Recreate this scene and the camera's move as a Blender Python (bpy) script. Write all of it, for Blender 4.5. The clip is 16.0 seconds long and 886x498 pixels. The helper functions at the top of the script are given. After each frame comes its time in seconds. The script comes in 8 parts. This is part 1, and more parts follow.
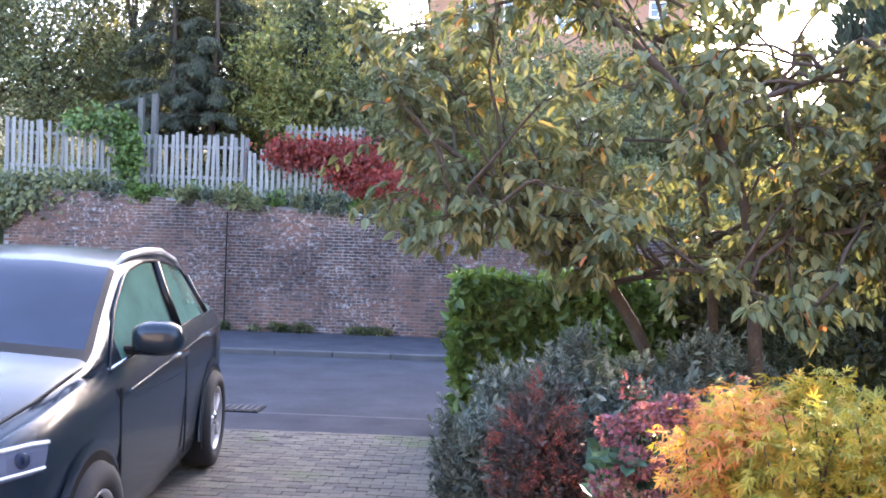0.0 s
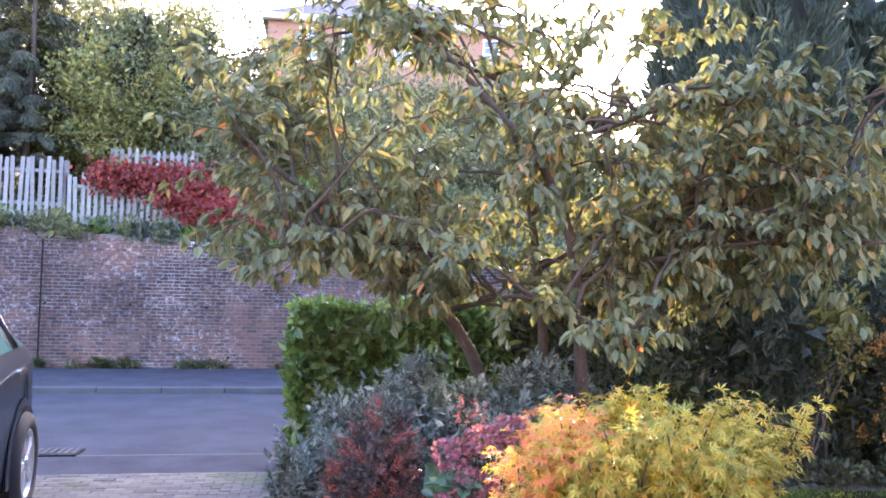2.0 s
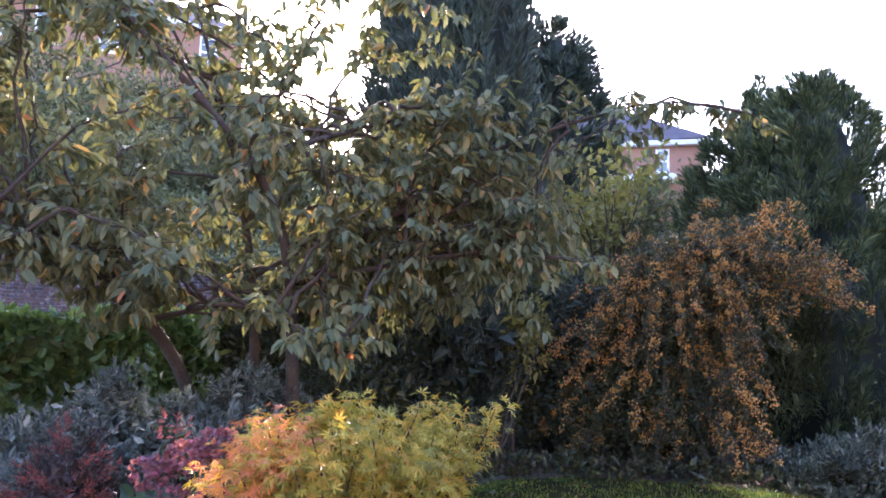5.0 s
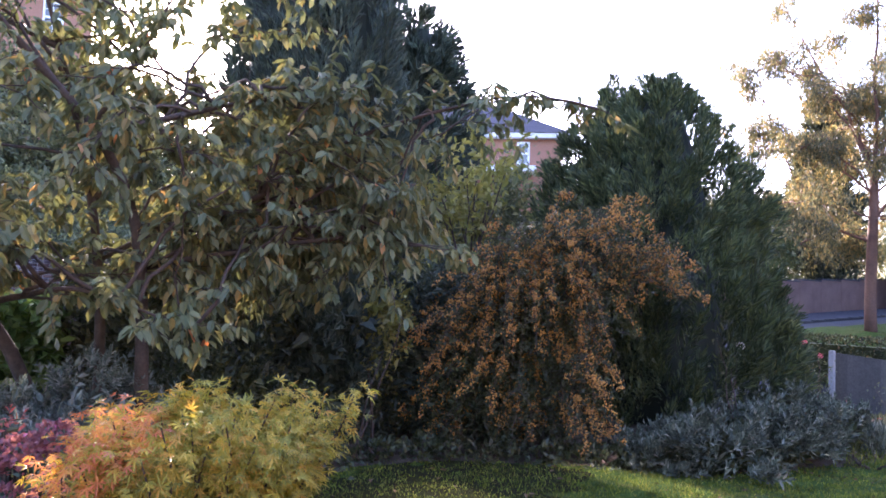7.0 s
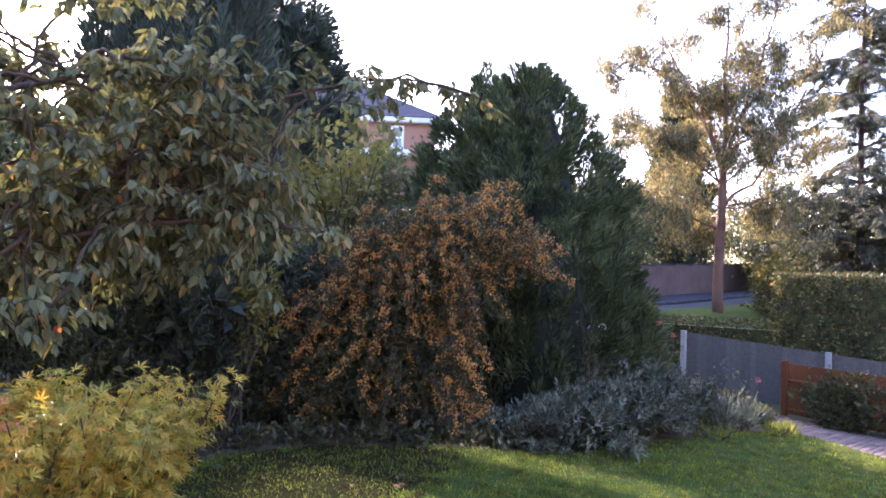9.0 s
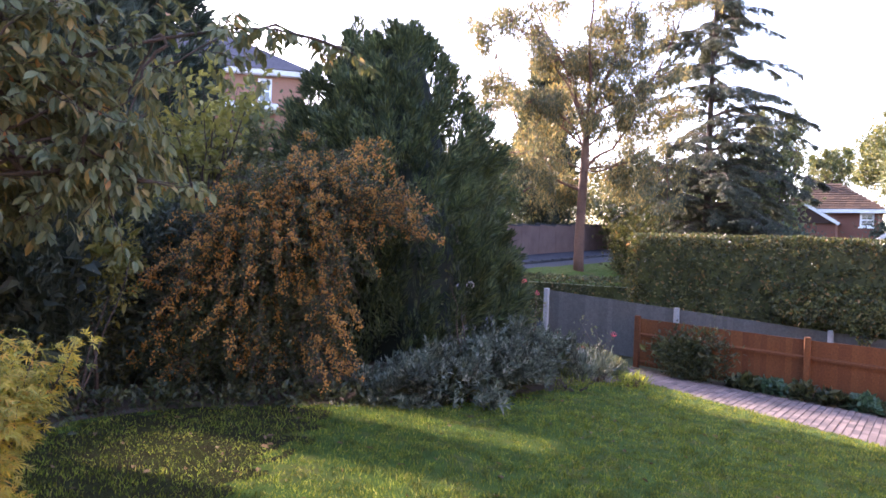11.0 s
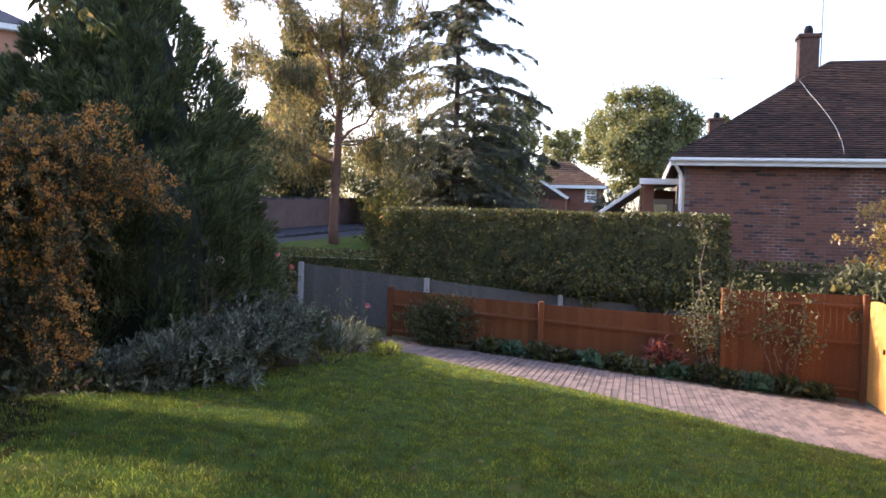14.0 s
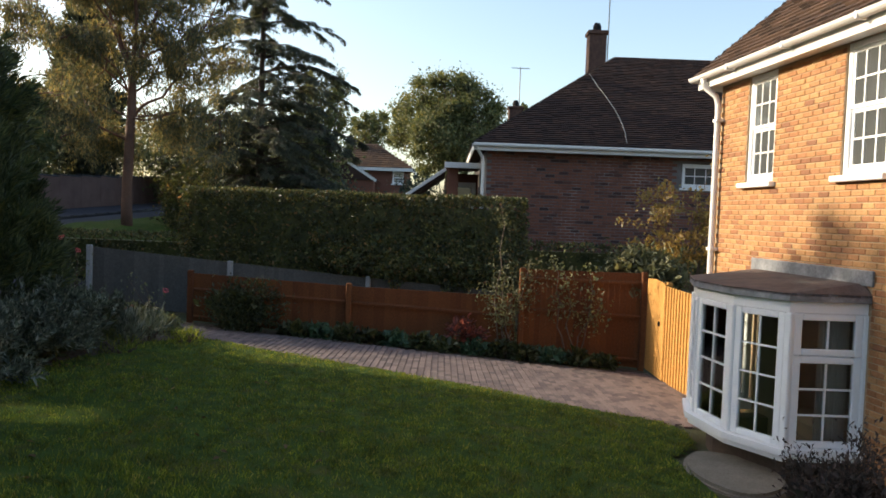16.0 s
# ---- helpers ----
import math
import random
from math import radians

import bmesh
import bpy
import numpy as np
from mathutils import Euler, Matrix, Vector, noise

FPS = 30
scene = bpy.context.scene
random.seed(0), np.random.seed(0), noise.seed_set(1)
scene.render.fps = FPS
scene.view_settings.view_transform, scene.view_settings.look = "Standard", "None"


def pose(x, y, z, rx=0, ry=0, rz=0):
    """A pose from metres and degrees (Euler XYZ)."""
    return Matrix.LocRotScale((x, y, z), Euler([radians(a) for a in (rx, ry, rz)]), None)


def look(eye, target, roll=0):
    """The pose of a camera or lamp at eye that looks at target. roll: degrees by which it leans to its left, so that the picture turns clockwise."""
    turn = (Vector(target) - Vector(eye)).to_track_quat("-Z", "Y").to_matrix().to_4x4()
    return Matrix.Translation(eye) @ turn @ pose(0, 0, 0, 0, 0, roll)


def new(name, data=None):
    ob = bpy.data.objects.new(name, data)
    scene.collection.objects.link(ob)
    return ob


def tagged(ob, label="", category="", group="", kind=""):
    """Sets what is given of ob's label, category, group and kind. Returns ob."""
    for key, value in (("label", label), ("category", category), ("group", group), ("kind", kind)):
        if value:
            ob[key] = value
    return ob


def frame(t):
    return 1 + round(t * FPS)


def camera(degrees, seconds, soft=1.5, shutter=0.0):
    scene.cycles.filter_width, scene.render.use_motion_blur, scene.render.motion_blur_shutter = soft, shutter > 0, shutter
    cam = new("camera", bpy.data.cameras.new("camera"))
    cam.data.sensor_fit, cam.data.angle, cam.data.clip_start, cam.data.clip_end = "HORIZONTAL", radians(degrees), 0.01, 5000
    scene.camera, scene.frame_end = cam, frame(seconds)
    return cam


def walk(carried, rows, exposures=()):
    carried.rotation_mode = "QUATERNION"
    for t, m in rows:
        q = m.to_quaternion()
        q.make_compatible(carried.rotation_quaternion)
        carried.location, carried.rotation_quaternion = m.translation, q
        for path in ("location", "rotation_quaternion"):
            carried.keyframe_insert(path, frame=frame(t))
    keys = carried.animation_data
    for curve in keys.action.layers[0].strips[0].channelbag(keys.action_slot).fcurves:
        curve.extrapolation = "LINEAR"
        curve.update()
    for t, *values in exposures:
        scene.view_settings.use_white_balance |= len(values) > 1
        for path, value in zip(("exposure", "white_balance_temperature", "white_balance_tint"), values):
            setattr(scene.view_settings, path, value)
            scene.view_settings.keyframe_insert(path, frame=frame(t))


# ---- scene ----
FOV = 59.00
cam = camera(FOV, 16.0, soft=1.7)
# seconds, yaw, pitch, roll, and the place of a camera that turns on the spot and drifts a hand's width
ROWS = [
    (0.0, 2.76, 0.52, -1.73, 0.001, -0.000, 1.611), (0.5, -0.27, 1.53, -1.85, 0.009, -0.007, 1.608), (1.0, -3.02, 2.46, -1.55, 0.013, -0.021, 1.607),
    (1.5, -5.47, 2.59, -1.54, 0.014, -0.023, 1.606), (2.0, -8.93, 2.91, -1.22, 0.006, -0.025, 1.609), (2.5, -12.99, 3.13, -1.40, -0.002, -0.026, 1.607),
    (3.0, -17.45, 3.25, -1.62, -0.003, -0.026, 1.608), (3.5, -20.80, 3.99, -1.42, 0.003, -0.026, 1.606), (4.0, -24.17, 3.90, -1.39, 0.008, -0.033, 1.611),
    (6.5, -36.61, 3.85, -1.60, 0.017, -0.050, 1.615), (7.0, -39.51, 3.26, -1.88, 0.022, -0.042, 1.613), (7.5, -41.96, 2.94, -2.07, 0.016, -0.050, 1.617),
    (8.0, -44.52, 2.49, -1.91, 0.026, -0.043, 1.610), (8.5, -46.68, 2.48, -1.85, 0.031, -0.035, 1.610), (11.0, -58.28, -0.30, -2.14, 0.042, -0.016, 1.605),
    (11.5, -61.06, -1.10, -2.13, 0.045, -0.012, 1.621), (12.0, -64.07, -1.09, -2.07, 0.060, -0.014, 1.609), (12.5, -66.70, -1.37, -2.17, 0.056, -0.024, 1.603),
    (13.0, -69.71, -1.70, -2.05, 0.067, -0.029, 1.604), (13.5, -72.59, -1.56, -1.85, 0.069, -0.037, 1.603), (14.0, -76.01, -1.61, -1.81, 0.071, -0.040, 1.599),
    (14.5, -79.96, -1.77, -1.88, 0.100, -0.039, 1.598), (15.0, -83.24, -1.91, -1.85, 0.103, -0.041, 1.600), (15.5, -86.93, -2.11, -2.13, 0.106, -0.045, 1.593),
    (16.0, -89.96, -2.44, -2.14, 0.112, -0.053, 1.591),
]
EXPOSURES = [(0.0, 3.28, 6250, 23), (2.0, 3.5, 6050, 32), (4.0, 2.93, 5800, 35), (7.0, 2.52, 5700, 37), (11.0, 2.5, 6100, 35), (13.0, 2.32, 6250, 29), (14.5, 1.48, 6500, 21), (16.0, 0.65, 6700, 9)]
walk(cam, [(t, pose(x, y, z, 90 + pitch, roll, yaw)) for t, yaw, pitch, roll, x, y, z in ROWS], EXPOSURES)

# ---- sky and sun ----
SUN_AZ, SUN_EL = 15.5, 20.3     # degrees clockwise from +y, and above the horizon
world = bpy.data.worlds.new("world")
scene.world = world
world.use_nodes = True
sky = world.node_tree.nodes.new("ShaderNodeTexSky")
sky.sky_type, sky.sun_disc = "NISHITA", False
sky.sun_elevation, sky.sun_rotation = radians(SUN_EL), radians(SUN_AZ)
sky.dust_density, sky.air_density = 2.0, 1.0
world.node_tree.links.new(sky.outputs[0], world.node_tree.nodes["Background"].inputs[0])
world.node_tree.nodes["Background"].inputs[1].default_value = 0.2
sun = new("sun", bpy.data.lights.new("sun", "SUN"))
sun.data.energy, sun.data.angle, sun.data.color = 5.0, radians(0.6), (1.0, 0.86, 0.66)
toward = Vector((math.sin(radians(SUN_AZ)) * math.cos(radians(SUN_EL)), math.cos(radians(SUN_AZ)) * math.cos(radians(SUN_EL)), math.sin(radians(SUN_EL))))
sun.matrix_world = look(toward * 60, (0, 0, 0))
# added lamps for low sun mirrored onto the lawn by two upper house windows
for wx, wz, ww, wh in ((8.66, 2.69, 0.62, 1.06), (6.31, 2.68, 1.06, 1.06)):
    glint = new("mirrored_sun_lamp", bpy.data.lights.new("mirrored_sun_lamp", "AREA"))
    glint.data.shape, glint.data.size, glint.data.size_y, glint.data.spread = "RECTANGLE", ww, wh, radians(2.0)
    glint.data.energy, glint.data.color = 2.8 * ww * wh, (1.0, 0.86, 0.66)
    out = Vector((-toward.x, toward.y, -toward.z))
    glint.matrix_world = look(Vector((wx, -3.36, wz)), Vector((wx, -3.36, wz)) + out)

# ---- helpers for meshes ----
rng = np.random.default_rng(7)


def mesh_of(name, V, F, mats, smooth=False, idx=None):
    me = bpy.data.meshes.new(name)
    me.from_pydata(V.tolist() if isinstance(V, np.ndarray) else [tuple(v) for v in V], [], F.tolist() if isinstance(F, np.ndarray) else F)
    for m in (mats if isinstance(mats, (list, tuple)) else [mats]):
        me.materials.append(m)
    if smooth:
        me.polygons.foreach_set("use_smooth", [True] * len(me.polygons))
    if idx is not None:
        me.polygons.foreach_set("material_index", np.asarray(idx, dtype=np.int32))
    me.update()
    return me


def piece(name, V, F, mat, parent=None, label="", smooth=False):
    """One mesh object from vertices and faces, under a thing when parent is given."""
    ob = new(name, mesh_of(name, V, F, mat, smooth))
    if parent is not None:
        ob.parent = parent
    return tagged(ob, label=label)


def part(name, bm, mat, parent=None, label="", smooth=False):
    """One mesh object from a bmesh, under a thing when parent is given."""
    me = bpy.data.meshes.new(name)
    bm.to_mesh(me)
    bm.free()
    for m in (mat if isinstance(mat, (list, tuple)) else [mat]):
        me.materials.append(m)
    if smooth:
        me.polygons.foreach_set("use_smooth", [True] * len(me.polygons))
    ob = new(name, me)
    if parent is not None:
        ob.parent = parent
    return tagged(ob, label=label)


def thing(name, at, label, category, group="", kind=""):
    ob = new(name)
    ob.empty_display_size = 0.1
    ob.location = at
    return tagged(ob, label, category, group, kind)


BOXF = [(0, 3, 2, 1), (4, 5, 6, 7), (0, 1, 5, 4), (1, 2, 6, 5), (2, 3, 7, 6), (3, 0, 4, 7)]


def box_vf(x0, x1, y0, y1, z0, z1):
    return [(x0, y0, z0), (x1, y0, z0), (x1, y1, z0), (x0, y1, z0), (x0, y0, z1), (x1, y0, z1), (x1, y1, z1), (x0, y1, z1)], BOXF


def bm_box(x0, x1, y0, y1, z0, z1, bevel=0.0, bm=None, m=None):
    """A box, with bevelled edges, added to bm."""
    own = bmesh.new()
    vs = [own.verts.new(v) for v in box_vf(x0, x1, y0, y1, z0, z1)[0]]
    for f in BOXF:
        own.faces.new([vs[i] for i in f])
    if bevel:
        bmesh.ops.bevel(own, geom=own.edges[:], offset=bevel, segments=1, affect="EDGES")
    if m is not None:
        own.transform(m)
    if bm is None:
        return own
    me = bpy.data.meshes.new("tmp")
    own.to_mesh(me)
    own.free()
    bm.from_mesh(me)
    bpy.data.meshes.remove(me)
    return bm


def tubes(paths, seg=6):
    """Tapered tubes: paths of (points, radii). Vertices and faces."""
    V, F = [], []
    for pts, rad in paths:
        pts = np.asarray(pts, float)
        tang = np.gradient(pts, axis=0)
        tang /= np.linalg.norm(tang, axis=1)[:, None] + 1e-9
        ref = np.array([0.3, 0.2, 1.0]) if abs(tang[0][2]) < 0.9 else np.array([1.0, 0.1, 0.0])
        base = len(V)
        for p, t, r in zip(pts, tang, rad):
            a = np.cross(t, ref)
            a /= np.linalg.norm(a) + 1e-9
            b = np.cross(t, a)
            for k in range(seg):
                w = 2 * math.pi * k / seg
                V.append(tuple(p + r * (math.cos(w) * a + math.sin(w) * b)))
        for i in range(len(pts) - 1):
            for k in range(seg):
                j = (k + 1) % seg
                F.append((base + i * seg + k, base + i * seg + j, base + (i + 1) * seg + j, base + (i + 1) * seg + k))
        n = base + (len(pts) - 1) * seg
        F.append(tuple(range(n, n + seg)))
        F.append(tuple(range(base + seg - 1, base - 1, -1)))
    return V, F


def unit(a):
    return a / (np.linalg.norm(a, axis=-1, keepdims=True) + 1e-9)


def frame_of(D, N):
    S = unit(np.cross(D, N))
    return S, unit(np.cross(S, D))


def leaves_vf(C, D, N, L, W, fold=0.2, droop=0.15, simple=False):
    """Leaves at C, pointing along D, with their upper side toward N."""
    D = unit(D)
    S, N = frame_of(D, N)
    L, W = np.broadcast_to(L, len(C))[:, None], np.broadcast_to(W, len(C))[:, None]
    mid = C + D * L * 0.45
    tip = C + D * L - N * L * droop
    l, r = mid - S * W / 2 + N * W * fold, mid + S * W / 2 + N * W * fold
    i = np.arange(len(C))[:, None]
    up = N * W * fold
    lo, hi = C + D * L * 0.24 + up, C + D * L * 0.66 + up - N * L * droop * 0.4
    if simple:
        return np.stack([C, r, tip, l], 1).reshape(-1, 3), i * 4 + np.array([[0, 1, 2, 3]])
    # an ovate outline of six corners, folded along the midrib
    V = np.stack([C, lo + S * W * 0.42, hi + S * W * 0.44, tip, hi - S * W * 0.44, lo - S * W * 0.42], 1).reshape(-1, 3)
    F = (i[:, None] * 6 + np.array([[0, 1, 2, 3], [3, 4, 5, 0]])[None]).reshape(-1, 4)
    return V, F


def palms_vf(C, D, N, L, lobes=5, spread=2.3, slim=0.16):
    """Palmate leaves with pointed lobes."""
    D = unit(D)
    S, N = frame_of(D, N)
    L = np.broadcast_to(L, len(C))[:, None]
    cols = [C]
    for k in range(lobes):
        a = spread * (k / (lobes - 1) - 0.5)
        reach = 1.0 - 0.35 * abs(2 * k / (lobes - 1) - 1)
        for da, rr in ((-slim, 0.48), (0.0, 1.0), (slim, 0.48)):
            w = a + da
            cols.append(C + (D * math.cos(w) + S * math.sin(w)) * L * reach * rr - N * L * (0.25 * reach * rr * rr))
    V = np.stack(cols, 1).reshape(-1, 3)
    n = 1 + 3 * lobes
    base = np.array([[(0, 1 + 3 * k, 2 + 3 * k), (0, 2 + 3 * k, 3 + 3 * k)] for k in range(lobes)]).reshape(-1, 3)
    F = (np.arange(len(C))[:, None, None] * n + base[None]).reshape(-1, 3)
    return V, F


def sphere_dirs(n):
    return unit(rng.normal(size=(n, 3)))


def lump(D, seed, k=9, amp=0.25):
    """An uneven radius for each direction."""
    r = np.random.default_rng(seed)
    B = unit(r.normal(size=(k, 3)))
    return 1 + amp * (np.exp(5 * (D @ B.T - 1)) * r.uniform(-0.9, 1.0, k)).sum(1)


def crown_points(centre, radii, n, seed, clumps=60, spread=0.22, fill=0.35, amp=0.3, floor=None):
    """Points of a clumped, uneven crown with their outward directions."""
    centre, radii = np.asarray(centre, float), np.asarray(radii, float)
    r = np.random.default_rng(seed)
    cd = unit(r.normal(size=(clumps, 3)))
    cc = cd * (lump(cd, seed, amp=amp) * r.uniform(0.75, 1.02, clumps))[:, None]
    k = r.integers(0, clumps, n)
    P = cc[k] + r.normal(size=(n, 3)) * spread * r.uniform(0.4, 1.2, (n, 1))
    inner = r.random(n) < fill
    d2 = unit(r.normal(size=(n, 3)))
    P[inner] = (d2 * (lump(d2, seed, amp=amp) * r.uniform(0.3, 0.95, n))[:, None])[inner]
    out = unit(P / radii)
    P = centre + P * radii
    if floor is not None:
        keep = P[:, 2] > floor
        P, out = P[keep], out[keep]
    return P, out


def sstep(x, a, b):
    u = np.clip((np.asarray(x, float) - a) / (b - a), 0, 1)
    return u * u * (3 - 2 * u)


def terrain(x, y):
    """Height of the ground: level drive, lawn falling to the east, street climbing, bank behind the retaining wall."""
    x, y = np.asarray(x, float), np.asarray(y, float)
    plane = -0.145 - 0.05 * x + 0.07 * y
    k = 0.06
    lawn = -k * np.log1p(np.exp(np.clip(-plane / k, -60, 60)))
    lawn = np.maximum(lawn, -1.35)
    climb = sstep(y, 4.8, 8.0) * (0.95 * sstep(x, 15.5, 23) + 0.04 * np.clip(x - 23, 0, 20))
    steep = 0.27 - 0.17 * sstep(x, 10, 24)
    bank = sstep(y, 15.24, 15.5) * (2.35 - 1.6 * sstep(x, 4, 24)) + steep * np.clip(y - 15.5, 0, 40)
    return lawn * (1 - sstep(y, 7, 9)) + climb + bank

# ---- materials ----
def mat(name, rough=0.7, metal=0.0, spec=0.5):
    m = bpy.data.materials.new(name)
    m.use_nodes = True
    b = m.node_tree.nodes["Principled BSDF"]
    b.inputs["Roughness"].default_value, b.inputs["Metallic"].default_value = rough, metal
    b.inputs["Specular IOR Level"].default_value = spec
    return m, m.node_tree, b


def node(nt, kind, **values):
    n = nt.nodes.new(kind)
    for k, v in values.items():
        n.inputs[k.replace("_", " ")].default_value = v
    return n


def ramp(nt, fac, stops):
    r = nt.nodes.new("ShaderNodeValToRGB")
    el = r.color_ramp.elements
    while len(el) < len(stops):
        el.new(0.5)
    for e, (p, c) in zip(el, stops):
        e.position, e.color = p, (*c, 1)
    nt.links.new(fac, r.inputs[0])
    return r.outputs[0]


def world_pos(nt):
    return nt.nodes.new("ShaderNodeNewGeometry").outputs["Position"]


def noise_out(nt, scale, detail=4.0, rough=0.6, vec=None):
    n = node(nt, "ShaderNodeTexNoise", Scale=scale, Detail=detail, Roughness=rough)
    nt.links.new(vec if vec is not None else world_pos(nt), n.inputs["Vector"])
    return n.outputs["Fac"]


def mix(nt, fac, a, b, mode="MIX"):
    n = nt.nodes.new("ShaderNodeMix")
    n.data_type, n.blend_type = "RGBA", mode
    for sock, val in ((n.inputs[0], fac), (n.inputs[6], a), (n.inputs[7], b)):
        if isinstance(val, (int, float)):
            sock.default_value = val
        elif isinstance(val, tuple):
            sock.default_value = (*val, 1)
        else:
            nt.links.new(val, sock)
    return n.outputs[2]


def bump(nt, b, height, strength=0.3, dist=0.01):
    n = node(nt, "ShaderNodeBump", Strength=strength, Distance=dist)
    nt.links.new(height, n.inputs["Height"])
    nt.links.new(n.outputs[0], b.inputs["Normal"])


def leaf_mat(name, stops, rough=0.45, glow=0.35, patch=0.0, patch_col=(0.3, 0.2, 0.03), scale=0.8, tones=(0.65, 1.2)):
    """Foliage: each leaf takes its own tone; light comes through."""
    m, nt, b = mat(name, rough, spec=0.4)
    geo = nt.nodes.new("ShaderNodeNewGeometry")
    col = ramp(nt, geo.outputs["Random Per Island"], stops)
    tone = noise_out(nt, scale, 3.0)
    col = mix(nt, 1.0, col, ramp(nt, tone, [(0.3, (tones[0],) * 3), (0.7, (tones[1],) * 3)]), "MULTIPLY")
    if patch:
        p = ramp(nt, noise_out(nt, scale * 1.7, 2.0), [(0.60 - patch * 0.2, (0, 0, 0)), (0.72 - patch * 0.2, (1, 1, 1))])
        col = mix(nt, p, col, patch_col)
    col = mix(nt, 1.0, col, (1.08, 0.98, 1.15), "MULTIPLY")
    nt.links.new(col, b.inputs["Base Color"])
    tr = nt.nodes.new("ShaderNodeBsdfTranslucent")
    nt.links.new(mix(nt, 1.0, col, (1.35, 1.25, 0.8), "MULTIPLY"), tr.inputs["Color"])
    ms = nt.nodes.new("ShaderNodeMixShader")
    ms.inputs[0].default_value = glow
    nt.links.new(b.outputs[0], ms.inputs[1])
    nt.links.new(tr.outputs[0], ms.inputs[2])
    nt.links.new(ms.outputs[0], nt.nodes["Material Output"].inputs["Surface"])
    return m


def rough_mat(name, a, b_, scale=3.0, fine=40.0, rough=0.85, relief=0.4, dist=0.01, metal=0.0, stain=None, spec=0.4, stain_at=0.52):
    """A worn surface in two tones with fine grain, relief and, if given, stains."""
    m, nt, b = mat(name, rough, metal, spec)
    big, small = noise_out(nt, scale, 5.0), noise_out(nt, fine, 3.0)
    col = mix(nt, ramp(nt, big, [(0.3, (0, 0, 0)), (0.7, (1, 1, 1))]), a, b_)
    col = mix(nt, 1.0, col, ramp(nt, small, [(0.25, (0.75, 0.75, 0.75)), (0.75, (1.2, 1.2, 1.2))]), "MULTIPLY")
    if stain:
        s = ramp(nt, noise_out(nt, scale * 0.45, 6.0, 0.7), [(stain_at, (0, 0, 0)), (stain_at + 0.16, (1, 1, 1))])
        col = mix(nt, s, col, stain)
    nt.links.new(col, b.inputs["Base Color"])
    if relief:
        bump(nt, b, small, relief, dist)
    return m


def piece_mat(name, stops, fine=60.0, rough=0.85, relief=0.5, dist=0.006, blotch=None, blotch_scale=1.2, island=False, blotch_at=0.6, stain=None):
    """Bricks, blocks and boards: each piece has its own tone."""
    m, nt, b = mat(name, rough, spec=0.3)
    if island:
        rand = nt.nodes.new("ShaderNodeNewGeometry").outputs["Random Per Island"]
    else:
        rand = nt.nodes.new("ShaderNodeObjectInfo").outputs["Random"]
    col = ramp(nt, rand, stops)
    small = noise_out(nt, fine, 4.0)
    col = mix(nt, 1.0, col, ramp(nt, small, [(0.25, (0.7, 0.7, 0.7)), (0.75, (1.25, 1.25, 1.25))]), "MULTIPLY")
    if blotch:
        s = ramp(nt, noise_out(nt, blotch_scale, 7.0, 0.75), [(blotch_at, (0, 0, 0)), (blotch_at + 0.12, (1, 1, 1))])
        if stain:
            s = mix(nt, 1.0, s, ramp(nt, place_noise(nt, 0.55, 5.0), [(0.38, (0.1, 0.1, 0.1)), (0.56, (1, 1, 1))]), "MULTIPLY")
        col = mix(nt, s, col, blotch)
    if stain:
        wash = ramp(nt, place_noise(nt, 0.9, 6.0), [(0.36, stain[0]), (0.5, (1, 1, 1)), (0.66, stain[1])])
        col = mix(nt, 1.0, col, wash, "MULTIPLY")
    nt.links.new(col, b.inputs["Base Color"])
    bump(nt, b, small, relief, dist)
    return m


def place_noise(nt, scale, detail):
    """Weathering that runs on from piece to piece over a whole wall."""
    n = nt.nodes.new("ShaderNodeTexNoise")
    n.inputs["Scale"].default_value, n.inputs["Detail"].default_value = scale, detail
    nt.links.new(nt.nodes.new("ShaderNodeNewGeometry").outputs["Position"], n.inputs["Vector"])
    return n.outputs[0]


def plain_mat(name, col, rough=0.5, metal=0.0, spec=0.5, grime=0.12, scale=6.0):
    m, nt, b = mat(name, rough, metal, spec)
    dark = tuple(c * (1 - grime * 2) for c in col)
    nt.links.new(mix(nt, noise_out(nt, scale, 6.0), tuple(c * (1 + grime) for c in col), dark), b.inputs["Base Color"])
    return m


def glass_mat(name, tint=(0.02, 0.025, 0.03), rough=0.03):
    m, nt, b = mat(name, rough, spec=0.9)
    b.inputs["Base Color"].default_value = (*tint, 1)
    return m


def clear_glass(name, amount=0.12):
    """A thin pane: mostly lets through, with mirror gloss."""
    m = bpy.data.materials.new(name)
    m.use_nodes = True
    nt = m.node_tree
    nt.nodes.remove(nt.nodes["Principled BSDF"])
    tr, gl, fr = nt.nodes.new("ShaderNodeBsdfTransparent"), nt.nodes.new("ShaderNodeBsdfGlossy"), nt.nodes.new("ShaderNodeFresnel")
    tr.inputs[0].default_value = (0.88, 0.92, 0.92, 1)
    gl.inputs["Roughness"].default_value = 0.02
    ms = nt.nodes.new("ShaderNodeMixShader")
    fr.inputs[0].default_value = 1.5
    nt.links.new(fr.outputs[0], ms.inputs[0])
    nt.links.new(tr.outputs[0], ms.inputs[1])
    nt.links.new(gl.outputs[0], ms.inputs[2])
    nt.links.new(ms.outputs[0], nt.nodes["Material Output"].inputs["Surface"])
    return m


